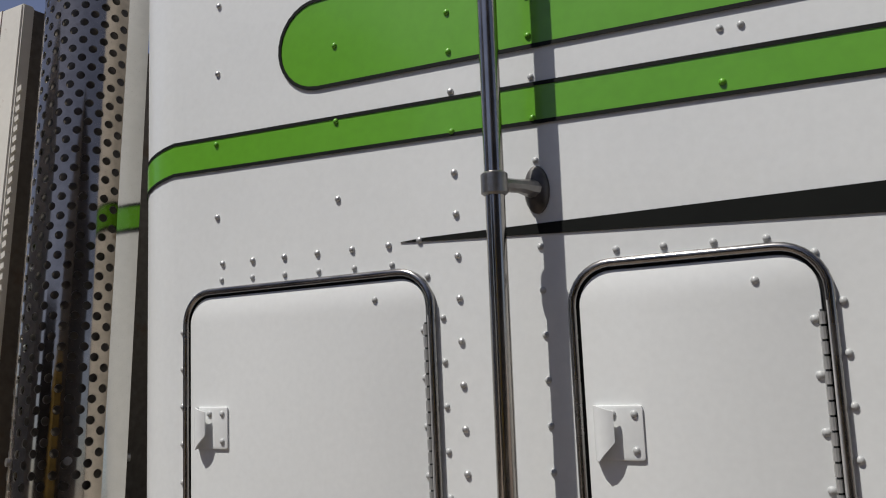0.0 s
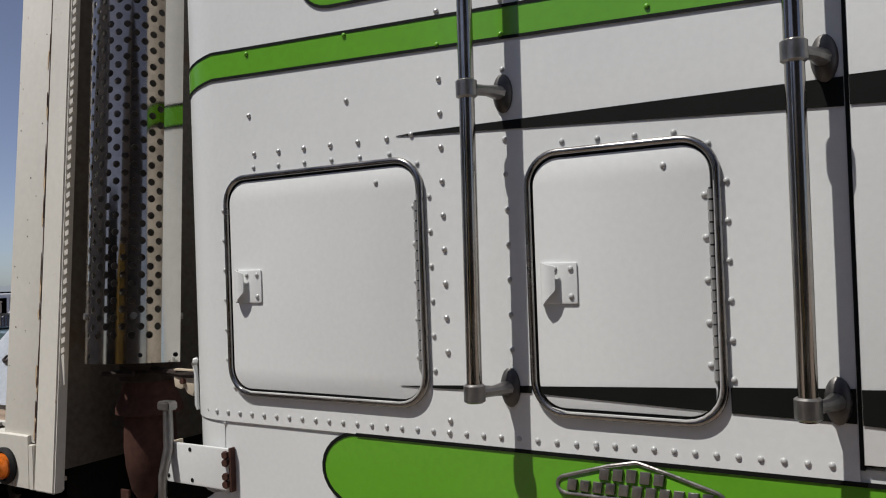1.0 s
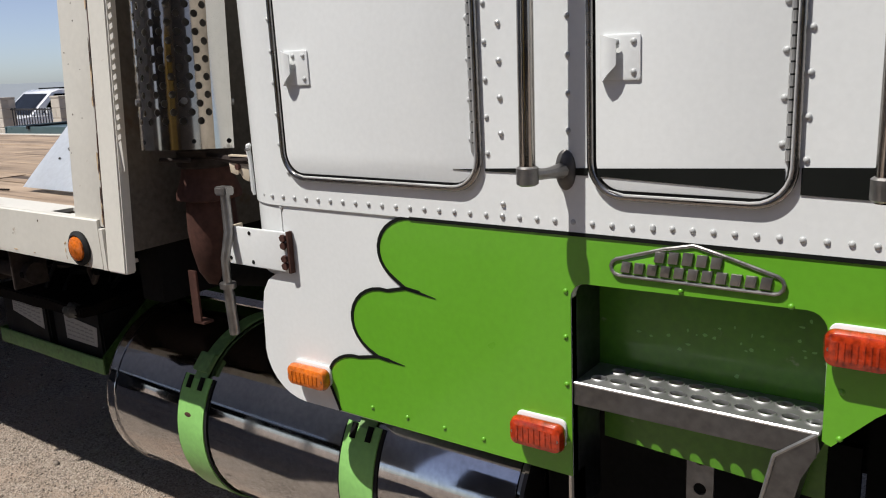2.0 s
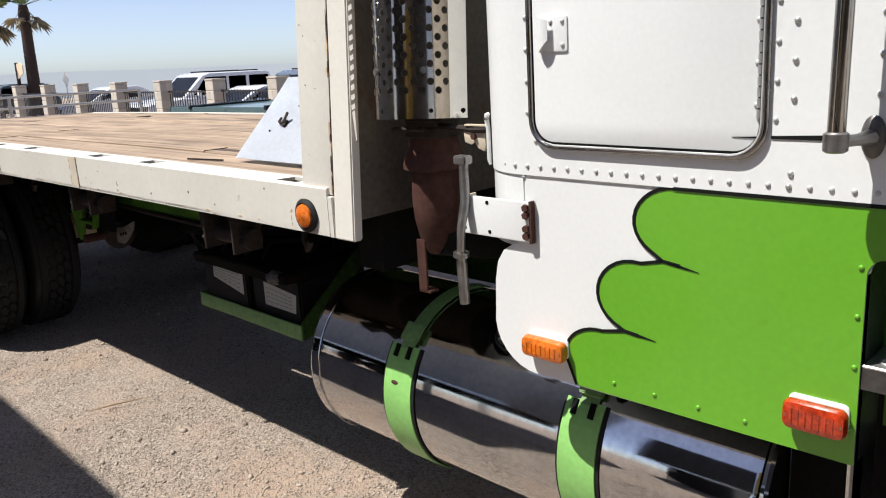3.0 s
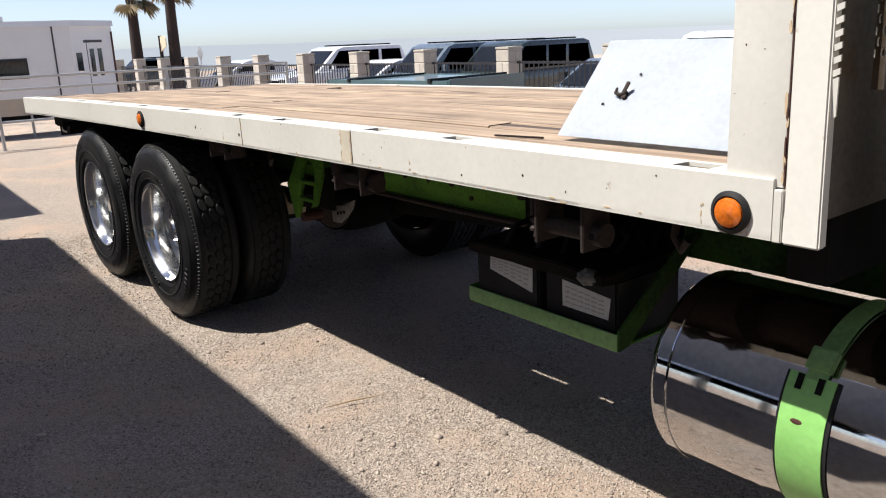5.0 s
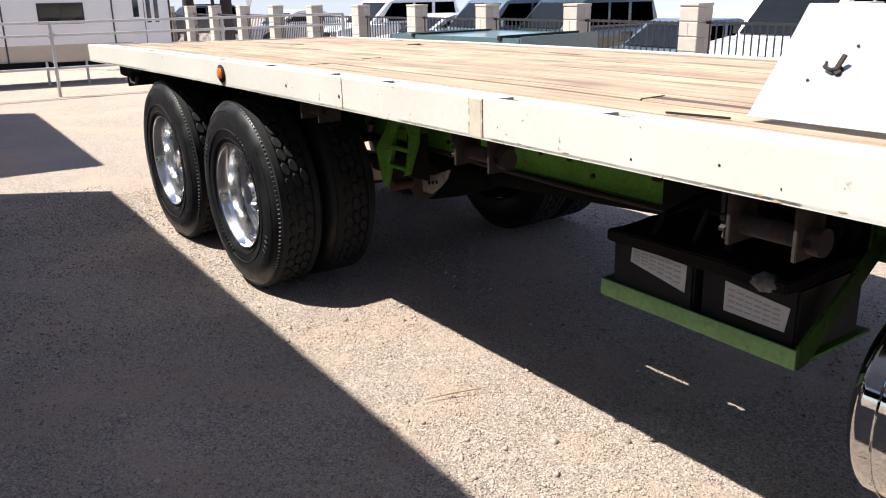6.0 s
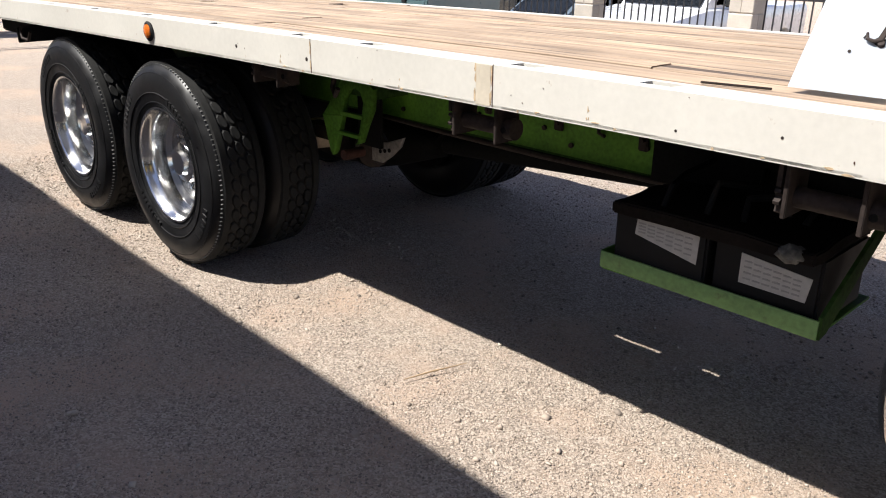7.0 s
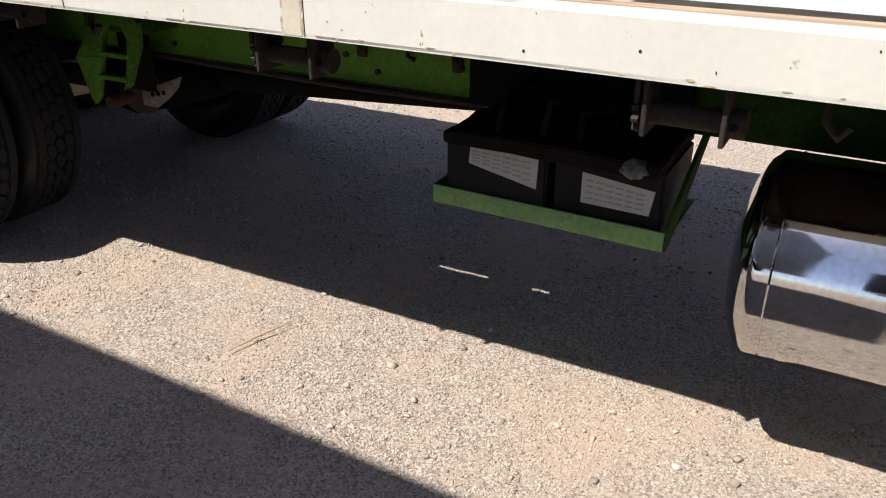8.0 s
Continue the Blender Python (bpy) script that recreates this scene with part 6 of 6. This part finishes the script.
def build_trailer_home():
    """A travel trailer beside the railing: its long side faces the yard, its end door faces the truck."""
    rv = thing("travel_trailer", pose(-17.85, 2.80, 0), "white travel trailer with beige lower band and dark windows", "trailer")
    side = Vector((-0.10, -1.0, 0)).normalized()      # along the long side
    back = Vector((-0.62, 0.86, 0)).normalized()      # along the end wall
    long_, deep = 9.0, 1.25
    def wall(name, o, d, length, z0, z1, mat, lift=0.0, thick=0.04, label=""):
        nrm = Vector((d.y, -d.x, 0))
        if nrm.x < 0:
            nrm = -nrm
        bm = bmesh.new()
        a = o + nrm * lift
        pts = [a, a + d * length, a + d * length - nrm * thick, a - nrm * thick]
        lo = [bm.verts.new((p.x, p.y, z0)) for p in pts]
        hi = [bm.verts.new((p.x, p.y, z1)) for p in pts]
        for k in range(4):
            bm.faces.new((lo[k], lo[(k + 1) % 4], hi[(k + 1) % 4], hi[k]))
        bm.faces.new(lo)
        bm.faces.new(hi)
        bmesh.ops.recalc_face_normals(bm, faces=bm.faces)
        return part(name, bm, mat, rv, label)
    o = Vector((0, 0, 0))
    wall("long_wall", o, side, long_, 0.74, 2.06, rv_white)
    wall("lower_band", o, side, long_, 0.42, 0.74, rv_beige)
    wall("end_wall", o, back, deep, 0.42, 2.06, rv_white)
    far = o + back * deep
    wall("far_wall", far, side, long_, 0.42, 2.06, rv_white)
    bm = bmesh.new()
    e = 0.04
    base = [o - side * e, o + side * long_, far + side * long_, far - side * e]
    lo = [bm.verts.new((p.x + 0.03, p.y, 2.06)) for p in base]
    hi = [bm.verts.new((p.x * 0.98, p.y * 0.99, 2.17)) for p in base]
    for k in range(4):
        bm.faces.new((lo[k], lo[(k + 1) % 4], hi[(k + 1) % 4], hi[k]))
    bm.faces.new(hi)
    bm.faces.new(lo[::-1])
    part("roof", bm, rv_white, rv)
    part("roof_unit", box(-0.75, -0.15, -1.9, -1.1, 2.14, 2.30, 0.04), rv_white, rv)
    # windows, seams and trim
    for s0, w, z0, z1 in ((0.85, 0.74, 1.14, 1.46), (2.55, 0.62, 1.16, 1.50), (4.6, 0.8, 1.14, 1.46)):
        wall("window_frame", o + side * (s0 - 0.03), side, w + 0.06, z0 - 0.03, z1 + 0.03, iron_fence, 0.006, 0.01)
        wall("window_pane", o + side * s0, side, w * 0.49, z0, z1, glass_dark, 0.012, 0.01)
        wall("window_pane", o + side * (s0 + w * 0.51), side, w * 0.49, z0, z1, glass_dark, 0.012, 0.01)
    for s0 in (0.30, 2.2, 3.9):
        wall("wall_seam", o + side * s0, side, 0.03, 0.44, 2.06, gasket, 0.008, 0.012)
    for s0, w, z0, z1 in ((0.10, 0.16, 1.20, 1.55), (0.50, 0.12, 1.08, 1.62), (0.74, 0.12, 1.08, 1.62)):
        wall("end_window", o + back * s0, back, w, z0, z1, glass_dark, 0.010, 0.012)
    wall("door_seam", o + back * 0.42, back, 0.015, 0.5, 1.8, gasket, 0.006, 0.01)
    wall("tail_trim", o + back * (deep - 0.05), back, 0.05, 0.5, 1.95, rust, 0.010, 0.02)
    wall("tail_trim", o + back * 0.35, back, 0.55, 1.74, 1.79, gasket, 0.008, 0.02)
    for s0 in (3.4, 4.2):
        p = o + side * s0 - Vector((0.25, 0, 0))
        part("wheel", lathe([(0.20, 0.0), (0.30, 0.01), (0.31, 0.15), (0.20, 0.18)], (p.x, p.y, 0.31), "X", 24), rubber, rv)
    part("underbody", box(-1.0, -0.15, -8.5, -0.4, 0.30, 0.44), dark, rv)
    for y in (-0.9, -1.6, -5.5):
        part("jack_stand", tube([(-0.05, y, 0.0), (-0.05, y, 0.44)], 0.025, 8), pipe_metal, rv)
    return rv


build_trailer_home()


def build_car(label, category, mat, x, front, ground_z, kind):
    """A parked car with its nose towards the fence."""
    car = thing(category.replace(" ", "_"), pose(x, front, ground_z), label, category, "cars parked beyond the fence")
    spec = {"suv": (4.9, 1.0, 1.12, 1.15, 1.88, 1.2, 2.0, 4.55, 4.86, 1.92), "sedan": (4.6, 0.78, 0.92, 0.98, 1.46, 1.1, 1.95, 3.3, 4.1, 1.78),
            "pickup": (5.4, 1.05, 1.22, 1.24, 1.98, 1.35, 2.05, 3.6, 3.75, 2.0)}[kind]
    length, nose, hood, belt, roof, ws0, ws1, rf1, rear, wide = spec
    def side_plate(pts, w, bevel):
        bm = plate(pts, -w / 2, w, bevel=bevel)
        return moved(bm, Matrix.Rotation(math.pi / 2, 4, "Z"))
    low = 0.42
    arch = lambda cx: arc(cx, 0.36, 0.42, 0.42, 170, 10, 8)
    body = [(0.05, low), (0.0, nose - 0.2), (0.06, nose), (0.35, nose + 0.05), (ws0, hood), (length - 0.1, belt), (length, belt - 0.1), (length - 0.02, low)] + arch(length - 0.95)[::-1] + arch(0.95)[::-1]
    part("body", side_plate(body, wide, 0.05), mat, car)
    cabin = [(ws0, hood - 0.04), (ws1, roof - 0.07), (ws1 + 0.25, roof), (rf1 - 0.2, roof), (rf1, roof - 0.06), (rear, belt - 0.03)]
    part("cabin", side_plate(cabin, wide - 0.22, 0.05), mat, car)
    # glass, lifted a little off the cabin
    def pane(name, pts):
        bm = bmesh.new()
        bm.faces.new([bm.verts.new(p) for p in pts])
        bmesh.ops.solidify(bm, geom=bm.faces[:], thickness=0.012)
        return part(name, bm, glass_dark, car)
    hw = wide / 2 - 0.11
    dz, dy = roof - 0.07 - hood, ws1 - ws0
    off = Vector((0, -dz, dy)).normalized() * 0.016
    def ws(f, s):
        return Vector((s * (hw - 0.10), ws0 + dy * f, hood - 0.02 + (dz + 0.0) * f)) + off
    pane("windscreen", (ws(0.08, -1), ws(0.08, 1), ws(0.94, 0.95), ws(0.94, -0.95)))
    for s in (-1, 1):
        xs = s * (hw + 0.008)
        spans = [(ws1 + 0.12, (ws1 + rf1) / 2 - 0.05), ((ws1 + rf1) / 2 + 0.05, rf1 - 0.15)] if kind != "suv" else [(ws1 + 0.08, ws1 + 0.85), (ws1 + 0.95, ws1 + 1.6), (ws1 + 1.72, rf1 - 0.08)]
        for k, (a, c) in enumerate(spans):
            lead = 0.45 if k == 0 else 0.0
            tail = 0.12 if k == len(spans) - 1 else 0.0
            pane("side_window", ((xs, a - lead, belt + 0.05), (xs, c + tail, belt + 0.05), (xs, c, roof - 0.13), (xs, a, roof - 0.13)))
        mirror = part("mirror", box(s * (wide / 2 + 0.02), s * (wide / 2 + 0.20), ws0 + 0.45, ws0 + 0.55, belt + 0.02, belt + 0.20, 0.02), glass_dark if kind != "suv" else mat, car)
        part("headlight", box(s * (wide / 2 - 0.40), s * (wide / 2 - 0.06), -0.02, 0.10, nose - 0.22, nose - 0.04, 0.02), glass_dark if kind == "sedan" else steel, car)
        if kind == "pickup":
            part("turn_lamp", box(s * (wide / 2 - 0.32), s * (wide / 2 - 0.02), -0.03, 0.12, nose - 0.34, nose - 0.23, 0.02), orange_paint, car)
        for cy in (0.95, length - 0.95):
            w = part("wheel", lathe([(0.19, 0.0), (0.33, 0.0), (0.345, 0.03), (0.345, 0.2), (0.19, 0.22)], (s * (wide / 2) - (0.22 if s > 0 else 0), cy, 0.345), "X", 24), rubber, car)
            part("rim", lathe([(0.20, -0.005), (0.18, 0.02), (0.0002, 0.01)] if s < 0 else [(0.20, 0.225), (0.18, 0.20), (0.0002, 0.21)], (s * (wide / 2) - (0.22 if s > 0 else 0), cy, 0.345), "X", 18), steel, w)
    part("grille", box(-0.5, 0.5, -0.025, 0.05, nose - 0.42, nose - 0.08, 0.02), steel if kind == "pickup" else dark, car)
    part("bumper", box(-wide / 2, wide / 2, -0.10, 0.10, 0.40, 0.60, 0.03), steel if kind == "pickup" else mat, car)
    if kind == "suv":
        for s in (-1, 1):
            part("roof_rack", tube([(s * 0.6, ws1 + 0.4, roof + 0.03), (s * 0.6, rf1 - 0.3, roof + 0.03)], 0.02, 6), dark, car)
    return car


LOW = -0.5
build_car("white four-door sport utility with dark tinted windows", "sport utility", car_white, -24.7, 10.4, LOW, "suv")
build_car("dark van-bodied sport utility with tinted glass", "sport utility", car_grey, -19.05, 10.5, LOW, "suv")
build_car("dark green sport utility parked nose in", "sport utility", car_dark, -17.1, 11.4, LOW, "suv")
build_car("grey-blue four-door sedan parked nose in", "sedan", car_grey, -12.6, 10.5, LOW, "sedan")
build_car("white pickup with chrome grille and orange lamps", "pickup truck", car_white, -9.7, 10.3, LOW, "pickup")
build_car("white sedan parked nose in beyond the fence", "sedan", car_white, -32.0, 10.6, LOW, "sedan")
build_car("dark sport utility far along the fence", "sport utility", car_dark, -47.0, 11.5, -0.85, "suv")
build_car("light sedan parked in the second row", "sedan", car_white, -21.3, 10.3, LOW, "sedan")


def build_teal_bed():
    t = thing("utility_trailer", pose(-9.9, 5.4, -0.06, 0, 0, 8), "low teal steel utility trailer with flat deck", "trailer")
    part("side_wall", box(-1.2, 1.2, -0.75, -0.71, 0.62, 1.10, 0.01), car_teal, t)
    part("side_wall", box(-1.2, 1.2, 0.71, 0.75, 0.62, 1.10, 0.01), car_teal, t)
    part("end_wall", box(-1.24, -1.20, -0.75, 0.75, 0.62, 1.10, 0.01), car_teal, t)
    part("end_wall", box(1.2, 1.24, -0.75, 0.75, 0.62, 1.12, 0.01), car_teal, t)
    part("cover", box(-1.2, 1.2, -0.71, 0.71, 1.06, 1.09), car_teal, t)
    part("strap", box(-0.75, -0.70, -0.77, 0.77, 1.07, 1.115, 0.004), rubber, t)
    part("strap", box(0.85, 0.91, -0.77, 0.77, 1.07, 1.125, 0.004), rubber, t)
    for s in (-1, 1):
        part("wheel", lathe([(0.2, -0.1), (0.33, -0.09), (0.33, 0.09), (0.2, 0.1)], (0, s * 0.86, 0.39), "Y", 24), rubber, t)
    part("axle", tube([(0, -0.85, 0.33), (0, 0.85, 0.33)], 0.04, 8), dark_iron, t)
    part("chassis", box(-1.7, 2.4, -0.05, 0.05, 0.48, 0.62), dark_iron, t)


build_teal_bed()


def build_palm(x, y, base_z, crown_z, seed, tilt):
    rnd = random.Random(seed)
    palm = thing("fan_palm", pose(x, y, base_z, 0, tilt, 0), "fan palm with thick brown trunk and grey-green fronds", "palm tree", "palms by the fence")
    h = crown_z - base_z
    pts = [(0, 0, h * f) for f in (0, 0.15, 0.35, 0.6, 0.85, 0.93, 1.0)]
    part("trunk", tube(pts, [0.28, 0.24, 0.215, 0.195, 0.18, 0.20, 0.14], 20), bark, palm)
    bm = bmesh.new()
    dry = bmesh.new()
    for k in range(58):
        az = rnd.uniform(0, 2 * math.pi)
        el = radians(rnd.choice((88, 84, 80, 76, 72, 66, 60, 54, 48, 42, 34, 24, -40)) + rnd.uniform(-10, 10))
        b = dry if el < radians(-8) else bm
        stem = rnd.uniform(0.5, 0.85)
        d = Vector((math.cos(az) * math.cos(el), math.sin(az) * math.cos(el), math.sin(el)))
        o = Vector((0, 0, h - 0.03))
        tip = o + d * stem
        tube([o + d * 0.1, tip], [0.016, 0.008], 4, b)
        side = d.cross(Vector((0, 0, 1))).normalized()
        up = side.cross(d)
        reach = rnd.uniform(0.55, 0.80)
        n = 15
        for j in range(n):
            a = radians(-85 + 170 * j / (n - 1) + rnd.uniform(-4, 4))
            dirn = (d * math.cos(a) + side * math.sin(a)).normalized()
            ln = reach * (0.72 + 0.28 * math.cos(a)) * rnd.uniform(0.85, 1.1)
            w = dirn.cross(up).normalized() * 0.032
            fold = up * 0.05 * math.cos(a)
            mid = tip + dirn * ln * 0.6 + fold
            end = tip + dirn * ln - Vector((0, 0, 0.04 + 0.10 * rnd.random())) * ln * 1.2
            v = [b.verts.new(p) for p in (tip, mid + w, end, mid - w)]
            b.faces.new((v[0], v[1], v[2]))
            b.faces.new((v[0], v[2], v[3]))
    part("crown", bm, frond, palm, smooth=0)
    part("dry_skirt", dry, dead_frond, palm, smooth=0)


build_palm(-32.66, 8.90, -0.12, 3.66, 5, 1.0)
build_palm(-31.26, 9.83, -0.45, 3.98, 9, 1.5)


def build_far_signs():
    s = thing("banner_post", pose(-31.3, 9.36, -0.12), "dark post with two weathered banner boards", "sign")
    part("post", box(-0.05, 0.05, -0.05, 0.05, 0, 2.12), dark_iron, s)
    part("board", plate([(0.05, 1.55), (0.62, 1.75), (0.62, 2.02), (0.4, 2.12), (0.05, 2.08)], -0.03, 0.03), sign_paint, s)
    part("board", box(0.05, 0.62, -0.03, 0.0, 1.05, 1.30), sign_paint, s)
    d = thing("road_sign", pose(-44.8, 16.3, -0.95), "grey diamond road sign on a thin post seen from behind", "sign")
    part("post", tube([(0, 0, 0), (0, 0, 2.3)], 0.03, 8), pipe_metal, d)
    part("board", moved(box(-0.30, 0.30, -0.01, 0.01, -0.30, 0.30, 0.004), pose(0, 0, 2.15, 0, 45, 0)), pipe_metal, d)
    y = thing("yellow_sign", pose(-21.7, 2.3, 0, 0, 0, 100), "yellow rounded sign board on a steel post", "sign")
    part("board", plate(rounded(-0.9, 0.95, 2.86, 3.5, 0.08), -0.05, 0.10, bevel=0.01), yellow_paint, y)
    part("post", tube([(-0.4, 0.08, -0.02), (-0.4, 0.08, 3.3)], 0.05, 10), pipe_metal, y)


build_far_signs()


def build_neighbour(x0, x1, y0, y1, top, turn, mat, name, label):
    """A box trailer parked alongside, behind the walk: it throws the long shade on the gravel."""
    t = thing(name, pose(x1, y1, 0, 0, 0, turn), label, "trailer")
    length, wide = x1 - x0, y1 - y0
    part("body", box(-length, 0, -wide, 0, 1.15, top, 0.02), mat, t)
    part("floor_rail", box(-length, 0, -0.02, 0.012, 1.08, 1.20), trim_metal, t)
    part("chassis", box(-length + 0.3, -0.3, -wide + 0.6, -0.6, 0.85, 1.15), dark, t)
    for xx in (-length + 0.9, -length + 2.2):
        for yy in (-0.02, -wide + 0.32):
            part("wheel", lathe([(0.28, -0.30), (0.50, -0.28), (0.52, -0.24), (0.52, -0.04), (0.50, 0.0), (0.28, 0.0)], (xx, yy, 0.515), "Y", 28), rubber, t)
    for yy in (-0.5, -wide + 0.5):
        part("landing_leg", box(-1.6, -1.5, yy - 0.05, yy + 0.05, 0.0, 1.1), pipe_metal, t)
    return t


build_neighbour(-9.46, -2.75, -4.65, -2.384, 4.1, -1.9, trailer_grey, "box_trailer", "dull grey box trailer parked across the lane")
build_neighbour(-15.3, -10.60, -4.4, -1.93, 4.1, -1.9, trailer_grey, "box_trailer", "dull grey box trailer parked across the lane")
build_neighbour(-0.1, 0.75, -5.6, -3.2, 2.35, -3.0, faded_yellow, "yellow_equipment_box", "faded yellow steel equipment box parked across the lane")
build_neighbour(0.95, 6.5, -6.2, -3.0, 4.0, -3.0, dark_body, "dark_box_trailer", "dark brown box trailer parked across the lane")
build_neighbour(-2.2, -0.3, -6.6, -4.6, 2.9, -3.0, dark_body, "dark_box_trailer", "dark brown box trailer parked across the lane")


# ---- loose stones and a twig on the gravel ----
def build_stones():
    """Crushed gravel: angular pebbles half sunk in the sand, thinner where the sand shows through."""
    rnd = random.Random(21)
    spots = []
    def strew(count, x0, x1, y0, y1, sizes, bare):
        made = 0
        while made < count:
            x, y = rnd.uniform(x0, x1), rnd.uniform(y0, y1)
            if noise.noise((x * 1.5, y * 1.5, 4.2)) + 0.6 * noise.noise((x * 4.0, y * 4.0, 8.1)) > rnd.uniform(0.0, bare):
                made += 0.25
                continue
            spots.append((x, y, rnd.choice(sizes)))
            made += 1
    strew(62000, -4.9, 0.0, -1.55, 0.75, (0.0024, 0.0027, 0.0030, 0.0034, 0.0040, 0.0048), 0.55)
    strew(16000, -8.5, -4.8, -1.6, 1.2, (0.004, 0.005, 0.006, 0.007), 0.6)
    strew(7000, -7.0, 0.2, 0.75, 3.6, (0.005, 0.006, 0.008), 0.6)
    strew(420, -5.0, 0.0, -1.5, 0.6, (0.007, 0.008, 0.009, 0.011, 0.014), 0.9)
    gen = np.random.default_rng(5)
    place = np.array([(x, y, height(x, y) + size * 0.25) for x, y, size in spots])
    size = np.array([v[2] for v in spots])
    n = len(spots)
    corner = np.array([(a, b, c) for c in (-1, 1) for a, b in ((-1, -1), (1, -1), (1, 1), (-1, 1))], dtype=float)
    stretch = gen.uniform(0.55, 1.35, (n, 1, 3)) * np.array((1.0, 0.85, 0.62))
    pts = corner[None] * stretch * gen.uniform(0.62, 1.0, (n, 8, 1)) * size[:, None, None]
    tip = gen.normal(0, 0.35, (n, 2))
    spin = gen.uniform(0, 2 * math.pi, n)
    cx, sx, cy, sy, cz, sz = np.cos(tip[:, 0]), np.sin(tip[:, 0]), np.cos(tip[:, 1]), np.sin(tip[:, 1]), np.cos(spin), np.sin(spin)
    x, y, z = pts[..., 0], pts[..., 1], pts[..., 2]
    y, z = y * cx[:, None] - z * sx[:, None], y * sx[:, None] + z * cx[:, None]
    x, z = x * cy[:, None] + z * sy[:, None], -x * sy[:, None] + z * cy[:, None]
    x, y = x * cz[:, None] - y * sz[:, None], x * sz[:, None] + y * cz[:, None]
    verts = (np.stack((x, y, z), -1) + place[:, None]).reshape(-1, 3)
    quad = np.array(((0, 3, 2, 1), (4, 5, 6, 7), (0, 1, 5, 4), (1, 2, 6, 5), (2, 3, 7, 6), (3, 0, 4, 7)))
    faces = (quad[None] + 8 * np.arange(n)[:, None, None]).reshape(-1, 4)
    me = bpy.data.meshes.new("loose_stones")
    me.vertices.add(len(verts))
    me.vertices.foreach_set("co", verts.ravel())
    me.loops.add(faces.size)
    me.loops.foreach_set("vertex_index", faces.ravel().astype(np.int32))
    me.polygons.add(len(faces))
    me.polygons.foreach_set("loop_start", np.arange(0, faces.size, 4, dtype=np.int32))
    me.update(calc_edges=True)
    me.materials.append(stone_mat)
    tagged(new("loose_stones", me), "small angular grey and tan stones scattered on the gravel", "stones", kind="stuff")


def stone_material():
    m = bpy.data.materials.new("loose_stone")
    m.use_nodes = True
    nt = m.node_tree
    b = nt.nodes["Principled BSDF"]
    g = nt.nodes.new("ShaderNodeNewGeometry")
    r = nt.nodes.new("ShaderNodeValToRGB")
    e = r.color_ramp.elements
    e[0].color, e[1].color = (0.158, 0.133, 0.112, 1), (0.436, 0.380, 0.318, 1)
    mid = r.color_ramp.elements.new(0.3)
    mid.color = (0.338, 0.275, 0.222, 1)
    pale = r.color_ramp.elements.new(0.75)
    pale.color = (0.411, 0.340, 0.278, 1)
    nt.links.new(g.outputs["Random Per Island"], r.inputs[0])
    nt.links.new(r.outputs["Color"], b.inputs["Base Color"])
    b.inputs["Roughness"].default_value = 0.9
    return m


stone_mat = stone_material()
build_stones()
twig = part("twig", tube([(-3.43, -0.05, 0.008), (-3.40, 0.07, 0.012), (-3.38, 0.15, 0.010), (-3.356, 0.225, 0.012)], [0.002, 0.004, 0.0032, 0.0014], 6), twig_wood)
tagged(twig, "thin dry twig lying on the gravel", "twig")
